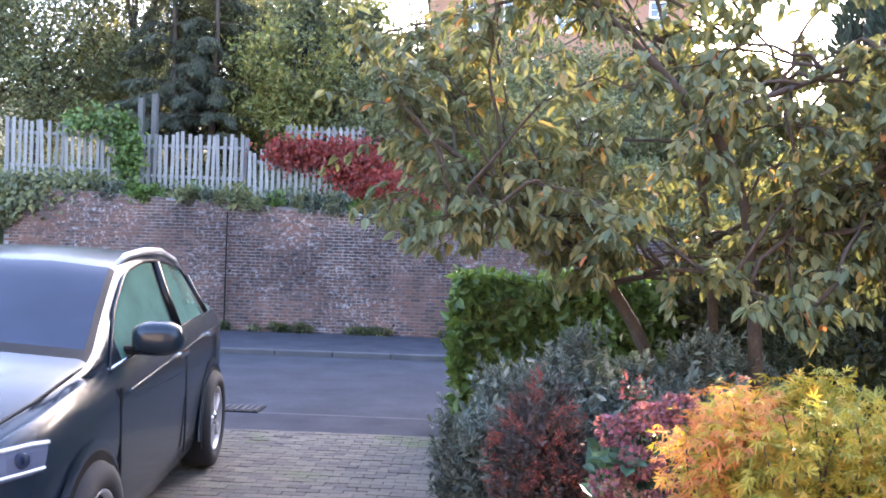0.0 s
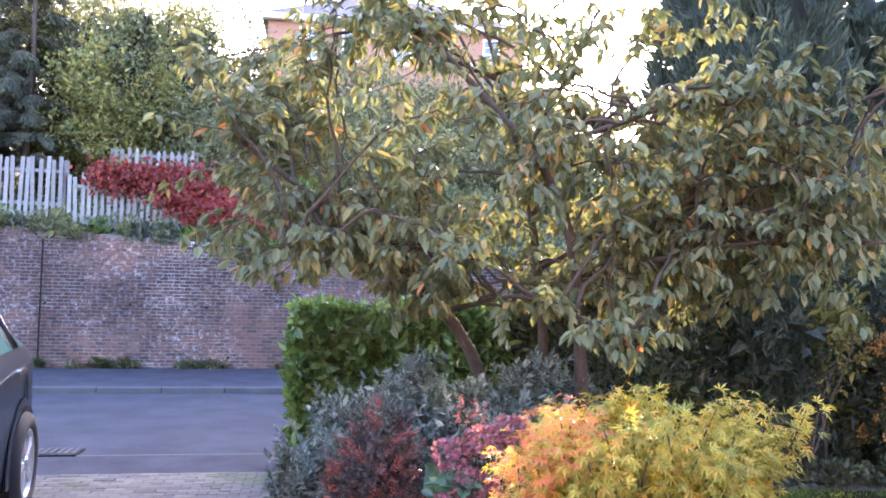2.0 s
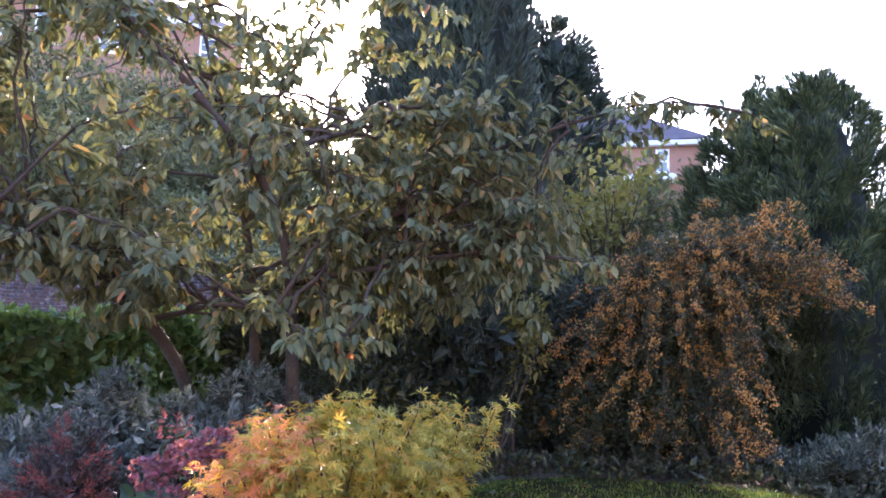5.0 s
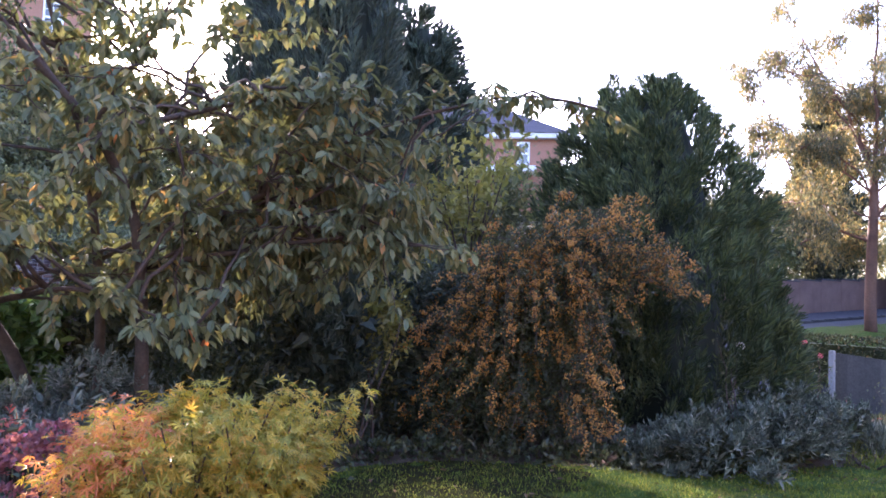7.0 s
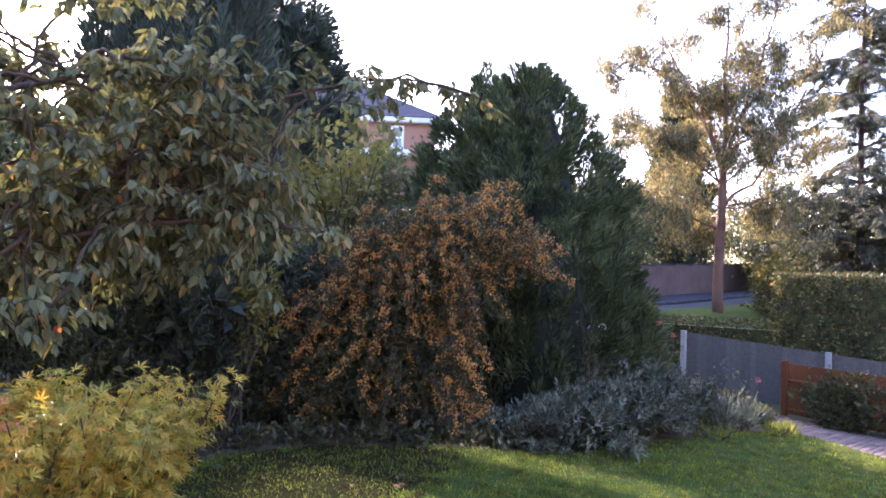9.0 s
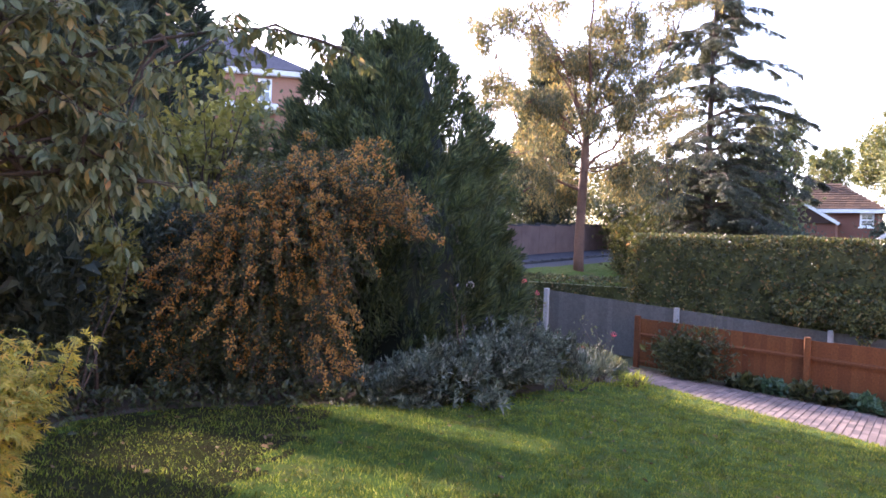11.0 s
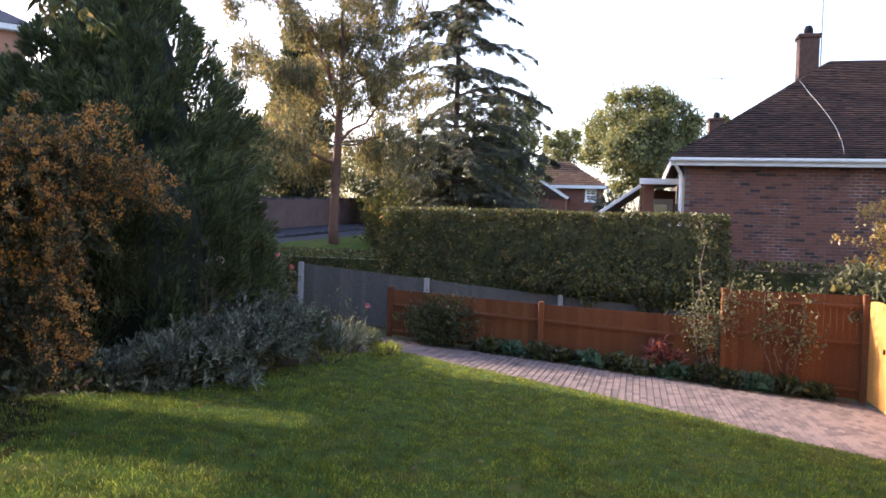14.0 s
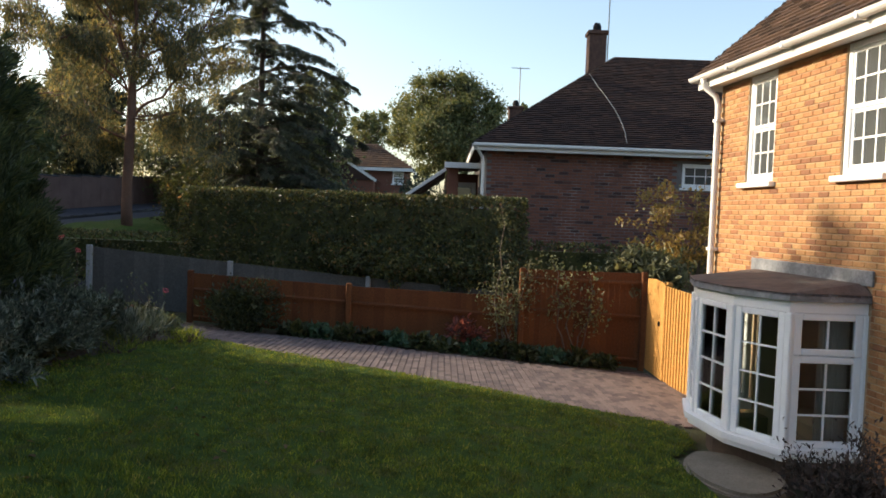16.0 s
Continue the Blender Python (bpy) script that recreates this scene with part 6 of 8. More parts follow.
def berry_bush():
    at = np.array([6.33, 6.37, 0.0])
    right, front = np.array([0.70, -0.71, 0]), np.array([-0.70, -0.71, 0])
    ob = bush("firethorn_shrub", at, [((-0.1, 0.1, 0.75), (0.95, 0.85, 0.95), 0.6), ((0.25, -0.1, 1.45), (0.7, 0.65, 0.7), 0.3), ((0.05, 0.0, 0.35), (1.1, 0.9, 0.5), 0.15)], 24000, (0.05, 0.3), L_berryleaf,
              "large arching firethorn shrub covered in orange berries", "shrub", 81, clumps=160, spread=0.16, simple=True, wide=0.5)
    r = np.random.default_rng(82)
    P, LP, sprays = [], [], []
    cap = lambda s: np.minimum(2.62, 2.66 + 1.25 * (s + 0.12)) - 0.35 * np.clip(s - 0.9, 0, 9)
    for k in range(430):
        a = r.uniform(-1.0, math.pi + 1.0)
        reach = r.uniform(0.4, 1.35) + 0.22 * max(0.0, math.cos(a))
        out = right * math.cos(a) + front * math.sin(a)
        s = reach * math.cos(a)
        apex = r.uniform(0.75, 1.0) * float(cap(s * 0.7)) if k % 3 else r.uniform(0.5, 1.6)
        drop = r.uniform(0.3, 1.25)
        if k >= 385:        # long sprays over the conifer
            a = r.uniform(-0.35, 0.55)
            out = right * math.cos(a) + front * math.sin(a)
            reach, apex, drop = (r.uniform(1.7, 2.15), r.uniform(2.1, 2.35), r.uniform(0.25, 0.6)) if k < 410 else (r.uniform(0.5, 1.6), r.uniform(2.4, 2.75), r.uniform(-0.05, 0.3))
        start = np.array([0.0, 0, 0.3 * apex]) + right * 0.1
        mid = start * (1, 1, 0) + out * reach * 0.6 + np.array([0, 0, apex * 1.18])
        end = out * reach + np.array([0, 0, max(0.08, apex - drop)])
        u = np.linspace(0, 1, 10)[:, None]
        p = start * (1 - u) ** 2 + 2 * mid * u * (1 - u) + end * u * u
        p += np.cumsum(r.normal(0, 0.012, p.shape), 0)
        sprays.append((p, np.linspace(0.008, 0.0025, 10)))
        at_ = lambda q: p[min(int(q * 9), 8)] + (p[min(int(q * 9), 8) + 1] - p[min(int(q * 9), 8)]) * (q * 9 - min(int(q * 9), 8))
        for q in r.uniform(0.4, 1.0, 64):
            LP.append(at_(q) + r.normal(0, 0.035, 3))
        for q in r.uniform(0.5, 1.0, 4):        # side shoots
            b0 = at_(q)
            b1 = b0 + r.normal(0, 0.13, 3) + np.array([0, 0, -0.06])
            sprays.append((np.linspace(b0, b1, 3), np.array([0.004, 0.003, 0.002])))
            for w in r.random(14):
                LP.append(b0 + (b1 - b0) * w + r.normal(0, 0.022, 3))
        if r.random() < 0.72 or k >= 385:
            lo = r.uniform(0.42, 0.7)
            for q in r.uniform(lo, 1.0, int(22 * (1 - lo)) + 4):
                c = at_(q) + r.normal(0, 0.022, 3) + front * 0.015
                for w in range(int(r.integers(5, 10))):
                    P.append(c + r.normal(0, 0.021, 3))
    V, F = tubes(sprays, 4)
    foliage("arching_spray", V, F, M_bark_dark, ob)
    LP = np.array(LP)
    LP = LP[LP[:, 2] > 0.03]
    L = r.uniform(0.03, 0.06, len(LP))
    V, F = leaves_vf(LP, r.normal(size=LP.shape) + np.array([0, 0, 0.2]), r.normal(size=LP.shape) + np.array([0, -0.4, 0.8]), L, L * 0.42, 0.15, 0.1, True)
    foliage("spray_leaves", V, F, L_berryleaf, ob)
    P = np.array(P)
    P = P[P[:, 2] > 0.04]
    s = 0.012
    oc = np.array([(1, 0, 0), (-1, 0, 0), (0, 1, 0), (0, -1, 0), (0, 0, 1), (0, 0, -1)]) * s
    V = (P[:, None] + oc[None] * r.uniform(0.7, 1.3, (len(P), 1, 1))).reshape(-1, 3)
    tri = np.array([(0, 2, 4), (2, 1, 4), (1, 3, 4), (3, 0, 4), (2, 0, 5), (1, 2, 5), (3, 1, 5), (0, 3, 5)])
    F = (np.arange(len(P))[:, None, None] * 6 + tri[None]).reshape(-1, 3)
    foliage("berry_crop", V, F, L_berry, ob)


berry_bush()
shoot_bush("grey_leaved_shrub", (8.6, 4.75, -0.3), [((-1.5, 0.4, 0.10), (0.65, 0.45, 0.2), 0.16), ((-0.7, 0.1, 0.2), (0.8, 0.5, 0.28), 0.27), ((0.3, 0, 0.28), (0.8, 0.5, 0.40), 0.27), ((1.3, 0.1, 0.25), (0.8, 0.5, 0.42), 0.26), ((2.1, 0.0, 0.18), (0.6, 0.45, 0.4), 0.2)],
     2300, 0.098, L_grey, "low spreading grey-leaved shrub edging the lawn", 91, 0.2, 15)


box_hedge("beech_hedge", 16.0, 17.2, -1.75, 5.3, -0.35, 1.93, 21000, 0.08, L_hedge, "tall clipped hedge with sunlit top", 101, 0.06, top_lit=True)


def hedge_overhang():
    """Leaves of the tall hedge hanging over the grey fence."""
    r = np.random.default_rng(103)
    n = 6000
    y = r.uniform(-1.75, 2.6, n)
    foot = 0.34 - 0.16 * sstep(y, 2.2, -1.2) + 0.13 * np.sin(y * 5.2) + 0.07 * np.sin(y * 13.0) + 0.55 * sstep(y, 1.5, 2.7)
    z = foot + r.random(n) ** 0.8 * (1.15 - foot)
    P = np.stack([15.58 + 0.4 * sstep(z, 0.55, 1.2) + r.normal(0, 0.06, n), y, z], 1)
    D = r.normal(size=P.shape) * 0.6 + np.array([-0.4, 0, -0.3])
    L = 0.075 * r.uniform(0.6, 1.4, n)
    V, F = leaves_vf(P, D, r.normal(size=P.shape) * 0.5 + np.array([-1.0, 0, 0.4]), L, L * 0.5)
    hedge = bpy.data.objects["beech_hedge"]
    foliage("hanging_foliage", V - np.array(hedge.location), F, L_hedge, hedge)


hedge_overhang()
box_hedge("low_hedge", 16.4, 17.2, 5.3, 9.6, 0.0, 1.0, 6000, 0.065, L_hedge, "low clipped green hedge behind the grey fence", 102, 0.04)


def broadleaf(name, at, height, spread, n, leaf, m, label, seed, trunk=0.25, fork=0.4, bark=M_bark, limbs=16, droop=0.0, open_=0.18, squash=0.55, glow=None, simple=True, clump=0.16, low=0.35, seg=7, wide=0.5):
    """A tree with tapered trunk, limbs and clumps of leaves with gaps."""
    ob = thing(name, at, label, "tree")
    r = np.random.default_rng(seed)
    paths = [(wander((0, 0, -0.1), (0.1 * spread * r.normal(), 0.1 * spread * r.normal(), height * fork), 7, 0.02 * height / 8, seed), np.linspace(trunk, trunk * 0.7, 7))]
    top = paths[0][0][-1]
    cl = []
    for k in range(limbs):
        a = 2 * math.pi * (k * 0.382) + r.normal(0, 0.3)
        rise = r.uniform(low, 1.0)
        rr = spread * math.sqrt(max(0.05, 1 - ((rise - 0.62) / 0.5) ** 2)) * r.uniform(0.55, 1.0)
        end = np.array([rr * math.cos(a), rr * math.sin(a), height * rise])
        start = paths[0][0][r.integers(3, 7)]
        pts = wander(start, end, 9, 0.03 * height / 6, seed + k + 1)
        paths.append((pts, np.linspace(trunk * 0.45, trunk * 0.06, 9)))
        for q in range(7):
            i = r.integers(4, 9)
            e2 = pts[i] + r.normal(0, 1, 3) * spread * 0.26
            tw = wander(pts[i], e2, 5, 0.02 * height / 6, seed * 3 + k * 9 + q)
            paths.append((tw, np.linspace(trunk * 0.1, trunk * 0.03, 5)))
            cl.append(tw[-1])
            cl.append(tw[2])
    stems_of(ob, paths[:1], bark, 10, "trunk", True)
    V, F = tubes(paths[1:], seg)
    foliage("branchwork", V, F, bark, ob)
    cl = np.array(cl)
    k = r.integers(0, len(cl), n)
    P = cl[k] + r.normal(size=(n, 3)) * (clump * spread, clump * spread, clump * spread * squash) * r.uniform(0.3, 1.1, (n, 1))
    P[:, 2] -= droop * np.abs(r.normal(0, 1, n)) * 0.5
    D = r.normal(size=P.shape) * 0.7 + np.array([0, 0, -0.2 - droop])
    L = leaf * r.uniform(0.6, 1.4, n)
    V, F = leaves_vf(P, D, r.normal(size=P.shape) + np.array([0, 0, 0.8]), L, L * wide, 0.15, 0.1, simple=simple)
    foliage("leafage", V, F, m, ob)
    return ob


def zt(x, y):
    return float(terrain(x, y))


def eucalyptus():
    at = (22.3, 8.9, zt(22.3, 8.9))
    ob = thing("eucalyptus_tree", at, "tall open eucalyptus with pinkish trunk backlit by the sun", "tree")
    r = np.random.default_rng(111)
    right, deep = np.array([0.371, -0.929, 0]), np.array([0.929, 0.371, 0])
    spot = lambda a, z, d=0.0: right * a + deep * d + np.array([0, 0, z])
    trunk = wander((0, 0, -0.1), spot(0.06, 4.35), 8, 0.02, 1)
    stems_of(ob, [(trunk, np.linspace(0.165, 0.115, 8))], M_bark_euc, 10, "trunk", True)
    # forked limbs: (start on the trunk, way points, thickness)
    forks = [(6, [(-0.12, 5.0, 0.1), (-0.7, 6.3, 0.3), (-1.35, 7.6, 0.4), (-2.2, 9.6, 0.6)], 0.062), (7, [(0.0, 5.4, 0), (0.02, 7.0, -0.2), (0.1, 9.0, -0.3), (0.0, 11.2, 0.0)], 0.07),
             (7, [(0.25, 5.2, -0.1), (0.75, 6.4, -0.4), (1.1, 7.6, -0.6), (1.7, 9.8, -0.6)], 0.055), (5, [(0.35, 3.55, 0.1), (0.9, 3.75, 0.3), (1.4, 4.6, 0.4), (2.0, 5.8, 0.5), (2.6, 6.9, 0.4), (3.1, 8.6, 0.5)], 0.05),
             (4, [(-0.8, 2.75, 0.4), (-1.5, 3.3, 0.6), (-2.1, 4.6, 0.7), (-2.7, 6.1, 0.8), (-3.1, 7.4, 0.6)], 0.04), (6, [(-0.5, 4.6, -0.2), (-1.5, 5.0, -0.4), (-2.2, 4.9, -0.5)], 0.035),
             (7, [(0.15, 5.3, 0.5), (0.5, 6.6, 1.2), (0.9, 8.2, 1.8)], 0.05), (7, [(-0.2, 5.2, 0.5), (-0.7, 6.8, 1.0), (-1.2, 8.4, 1.6)], 0.045), (6, [(0.3, 4.7, -0.4), (1.3, 5.2, -1.0), (1.9, 5.6, -1.3)], 0.035),
             (5, [(-0.6, 3.3, -0.5), (-1.6, 3.5, -1.2), (-2.4, 3.2, -1.4)], 0.03), (5, [(0.5, 3.2, 0.6), (1.2, 3.3, 1.0), (1.9, 3.0, 1.2)], 0.028), (5, [(0.6, 3.0, -0.4), (1.5, 3.3, -0.8), (2.5, 3.1, -0.9)], 0.028), (6, [(-0.8, 4.6, 0.6), (-2.0, 5.6, 1.0), (-3.3, 6.0, 1.1)], 0.035), (6, [(0.8, 4.6, 0.5), (1.9, 5.0, 0.9), (2.8, 5.0, 1.0)], 0.035),
             (7, [(0.4, 5.6, 0.2), (1.3, 7.0, 0.2), (2.2, 8.2, 0.2)], 0.04), (7, [(-0.4, 5.6, -0.2), (-1.2, 6.6, -0.5), (-2.5, 7.6, -0.6)], 0.04), (4, [(-0.4, 2.8, 0.7), (-1.2, 2.9, 1.4), (-1.9, 2.6, 1.7)], 0.028)]
    limbs, hangs = [], []
    for k, (i0, way, rad) in enumerate(forks):
        p = np.array([trunk[i0]] + [spot(*w) for w in way])
        u = np.linspace(0, len(p) - 1, 16)
        p = np.stack([np.interp(u, np.arange(len(p)), p[:, c]) for c in range(3)], 1)
        p[1:-1] = (p[:-2] + 2 * p[1:-1] + p[2:]) / 4
        p += np.cumsum(r.normal(0, 0.022, p.shape), 0)
        limbs.append((p, np.linspace(rad, 0.012, 16)))
        for q in range(20 if k < 5 else 14):
            i = int(r.integers(7 if k < 4 else 5, 16))
            d = unit(r.normal(0, 1, 3) * (1, 1, 0.55) + np.array([0, 0, 0.2])) * r.uniform(0.4, 1.3)
            tw = wander(p[i], p[i] + d, 6, 0.05, 300 + k * 20 + q)
            limbs.append((tw, np.linspace(0.02, 0.006, 6)))
            hangs += [tw[-1], tw[4], tw[3] + r.normal(0, 0.12, 3)]
    stems_of(ob, limbs, M_bark_euc, 6, "limb", True)
    # every twig ends in hanging strands of narrow leaves
    C = np.repeat(np.array(hangs), 6, 0)
    C = C + r.normal(size=C.shape) * (0.15, 0.15, 0.1)
    low = np.clip((5.6 - C[:, 2]) / 2.2, 0, 1)
    long_ = r.uniform(0.15, 0.5, len(C)) * (1 + 0.9 * low)
    m = 14
    P = np.repeat(C, m, 0)
    P[:, 2] -= np.repeat(long_, m) * r.random(len(P))
    P += r.normal(size=P.shape) * (0.065, 0.065, 0.03)
    D = r.normal(size=P.shape) * 0.45 + np.array([0, 0, -0.8])
    L = r.uniform(0.085, 0.165, len(P))
    V, F = leaves_vf(P, D, r.normal(size=P.shape), L, L * 0.28, 0.1, 0.15, simple=True)
    foliage("leafage", V, F, L_euc, ob)


eucalyptus()


def cedar(at, height, reach, seed, label, dense=1.0, tiers=0.4, girth=0.2, bough=5):
    """A cedar with level tiers of branches that sag at their tips, and fringes of fine hanging needles."""
    ob = thing("cedar_tree", at, label, "tree")
    r = np.random.default_rng(seed)
    stems_of(ob, [(wander((0, 0, 0), (0.1, 0, height), 9, 0.03, seed), np.linspace(girth * reach / 3.4, 0.025, 9))], M_bark_dark, 8, "trunk", True)
    P, D, paths = [], [], []
    z = 0.9
    while z < height - 0.2:
        f = 1 - z / height
        for q in range(bough + (4 if f > 0.68 else 0)):
            a = r.uniform(0, 6.28)
            R = reach * (0.15 + 0.85 * f ** 0.7) * r.uniform(0.55, 1.1)
            side = np.array([-math.sin(a), math.cos(a), 0])
            out = np.array([math.cos(a), math.sin(a), 0])
            u = np.linspace(0, 1, 9)
            sag = r.uniform(0.04, 0.22)
            p = out * (R * u)[:, None] + side * (r.normal(0, 0.12) * R * u * u)[:, None] + np.array([0, 0, 1.0]) * (z + R * (0.13 * np.sin(u * math.pi * 0.9) - sag * u ** 2.2 + 0.05 * np.clip(u - 0.8, 0, 1)))[:, None]
            p += r.normal(0, 0.015, p.shape)
            paths.append((p, np.linspace(0.032 * reach / 3.4, 0.006, 9)))
            fringe = [(p, 1.0, side)]
            for _ in range(int(7 * dense)):      # flat side branchlets
                i = int(r.integers(2, 9))
                e = p[i] + side * r.choice([-1, 1]) * r.uniform(0.1, 0.34) * R * (1.15 - i / 9) + out * r.uniform(0.1, 0.4) + np.array([0, 0, -r.uniform(0.0, 0.2)])
                b = np.linspace(p[i], e, 9)
                b[:, 2] -= 0.08 * np.linspace(0, 1, 9) ** 2
                paths.append((b[::4], np.array([0.009, 0.006, 0.004])))
                fringe.append((b, 0.4, unit(np.cross(e - p[i], (0, 0, 1.0)))))
            for b, share, across in fringe:
                for v in r.uniform(0.15, 1.0, int(150 * dense * share * R / reach) + 6):
                    i = min(int(v * 8), 7)
                    c = b[i] + (b[i + 1] - b[i]) * (v * 8 - i)
                    P.append(c + across * r.normal(0, 0.05) + (0, 0, -abs(r.normal(0, 0.035))))
                    D.append(across * r.normal(0, 0.8) + unit(b[i + 1] - b[i]) * 0.8 + np.array([0, 0, -0.3]) + r.normal(0, 0.2, 3))
        z += r.uniform(0.7, 1.3) * tiers
    V, F = tubes(paths, 4)
    foliage("branchwork", V, F, M_bark_dark, ob)
    P, D = np.array(P), np.array(D)
    L = r.uniform(0.08, 0.18, len(P))
    V, F = leaves_vf(P, D, np.array([0, 0, 1.0]) + r.normal(size=P.shape) * 0.5, L, L * 0.17, 0.12, 0.25, simple=True)
    foliage("needles", V, F, L_cedar, ob)


cedar((29.1, 6.7, 1.2), 13.5, 3.9, 131, "dark layered cedar behind the hedge", 2.1, 0.42, 0.13)
plume_conifer("conifer_tree", (36.6, 16.7, zt(36.6, 16.7)), 8.8, 1.5, 300, 60, L_cedar, "dark grey-green conifer far behind the eucalyptus", 132, 1.0, 2.0, 0.6, 0.6, (0.3, 0.55), 0.2, 0.36, 0.6)
def round_tree(name, at, centre, radii, n, leaf, m, label, seed, trunk=0.4, clumps=70):
    """A broad domed tree: trunk, forking limbs and a clumped crown with gaps."""
    ob = thing(name, at, label, "tree")
    r = np.random.default_rng(seed)
    c, R = np.array(centre, float), np.array(radii, float)
    stems_of(ob, [(wander((0, 0, -0.2), c * (1, 1, 0.75), 7, 0.1, seed), np.linspace(trunk, trunk * 0.6, 7))], M_bark, 9, "trunk", True)
    paths = []
    for k in range(22):
        d = sphere_dirs(1)[0]
        paths.append((wander(c * (1, 1, 0.55 + 0.02 * k % 0.3), c + d * R * 0.85, 7, 0.12, seed + k), np.linspace(trunk * 0.4, trunk * 0.05, 7)))
    stems_of(ob, paths, M_bark, 6, "limb", True)
    P, O = crown_points(c, R, n, seed, clumps, 0.095, 0.3, 0.32)
    L = leaf * r.uniform(0.6, 1.4, len(P))
    V, F = leaves_vf(P, O * 0.5 + r.normal(size=P.shape) * 0.7, O + r.normal(size=P.shape) * 0.5 + np.array([0, 0, 0.5]), L, L * 0.6, 0.15, 0.1, True)
    foliage("leafage", V, F, m, ob)


round_tree("oak_tree", (60, -0.4, 0.5), (0, 0, 7.9), (4.3, 4.3, 4.0), 52000, 0.21, L_oak, "broad domed green oak far behind the houses", 112, 0.4, 90)
round_tree("oak_tree", (70, 6.6, 3.0), (0, 0, 5.6), (1.7, 1.7, 2.1), 6500, 0.26, L_oak, "small round-headed distant tree", 113, 0.25, 22)
round_tree("far_tree", (36.0, 5.6, 1.2), (0, 0, 4.0), (1.5, 1.5, 2.9), 14000, 0.15, L_oak, "rounded grey-green tree beyond the cedar", 115, 0.25, 40)
round_tree("far_tree", (62, -6.2, 3.0), (0, 0, 5.6), (1.1, 1.1, 1.7), 2400, 0.4, L_oak, "distant tree beside the chimney", 114, 0.2, 16)

# dark shrubs under the cedar and beyond the hedge
for k, (x, y, h, w) in enumerate(((25.2, 7.9, 1.9, 0.9), (27.5, 5.2, 1.9, 1.6), (27.0, 3.6, 1.35, 1.2), (31.0, 7.6, 2.2, 1.8), (31.5, 4.4, 1.6, 1.6), (35.0, 5.6, 2.2, 1.7))):
    bush("dark_shrub", (x, y, zt(x, y) if y > 5 else 0.9), [((0, 0, h * 0.5), (w, w, h * 0.62), 1.0)], 7000, (0.11, 0.3), (L_hedge, L_cypress, L_cypress)[k % 3], "dark evergreen shrub beyond the hedge", "shrub", 140 + k, simple=True, clumps=60, wide=0.45, group="shrubs beyond the hedge")

bush("dark_shrub", (26.2, 0.7, 0.6), [((0, 0, 1.0), (0.8, 1.3, 1.15), 1.0)], 6000, (0.1, 0.3), L_cypress, "dark evergreen shrub beside the porch", "shrub", 149, simple=True, clumps=50, wide=0.45, group="shrubs beyond the hedge")

# low trees closing the view behind the road wall and the cedar
for k, (x, y, h, w) in enumerate(((38.0, 9.6, 4.6, 2.6), (40.0, 13.5, 4.0, 2.6), (34.0, 18.6, 3.8, 2.2), (39.0, 7.4, 4.4, 2.2), (31.0, 17.8, 3.2, 2.0), (27.5, 18.0, 3.0, 1.8))):
    broadleaf("backdrop_tree", (x, y, zt(x, y)), h, w, 9000, 0.22, (L_oak, L_wood)[k % 2], "low shady tree behind the road wall", 460 + k, 0.13, 0.35, M_bark_dark, 16, low=0.15, clump=0.24, squash=0.8)

# wood on the bank above the retaining wall
WOOD = [(-12.5, 21.0, 7.5, 2.6, L_wood), (-9.8, 22.5, 9.0, 2.4, L_wood), (-6.4, 21.6, 5.4, 2.0, L_wood), (-4.6, 23.0, 6.3, 2.1, L_woodlit), (-7.6, 26.5, 6.5, 2.6, L_woodlit), (-2.2, 24.0, 4.6, 1.8, L_wood),
        (-12.0, 26.0, 8.5, 3.0, L_woodlit), (1.2, 25.5, 3.7, 2.0, L_wood), (4.6, 26.0, 3.7, 2.0, L_wood), (7.4, 26.5, 3.5, 1.8, L_wood), (-15.5, 20.0, 7.0, 2.8, L_wood), (2.5, 19.5, 2.2, 1.7, L_wood), (6.0, 19.5, 2.2, 1.8, L_wood), (9.5, 20.5, 2.2, 1.8, L_wood), (13.0, 20.5, 2.6, 1.8, L_wood), (-5.2, 20.0, 3.4, 1.5, L_woodlit), (-2.8, 20.4, 3.0, 1.7, L_wood), (-0.4, 21.5, 2.8, 1.8, L_wood)]
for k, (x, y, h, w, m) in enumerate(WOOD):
    broadleaf("wood_tree", (x, y, zt(x, y)), h, w, 26000 if x < -9 else 20000 if x < -1 else 11000, 0.12 if x < -1 else 0.15, m, "dense dark green tree on the wooded bank" if m is not L_woodlit else "yellow-green tree on the bank, sunlight put into its leaf colour", 150 + k, 0.16, 0.35, M_bark_dark, 18, low=0.12, clump=0.24, squash=0.8)
for k, (x, y, h) in enumerate(((-8.0, 19.5, 7.5), (-7.2, 20.5, 8.5), (-6.8, 19.2, 6.5))):
    cedar((x, y, zt(x, y)), h, 1.6, 170 + k, "slim dark conifer with bare lower trunk on the bank", 1.0, 0.5)

for k, (x, y, h, w) in enumerate(((-4.9, 21.2, 4.6, 1.0), (-3.5, 21.6, 4.3, 0.95), (-2.6, 22.2, 3.4, 0.9))):
    plume_conifer("conifer_tree", (x, y, zt(x, y)), h, w, 200, 60, L_cedar, "dark conifer standing among the trees of the bank", 176 + k, 0.5, 2.0, 0.6, 0.5, (0.12, 0.22), 0.2, 0.36, 0.6)

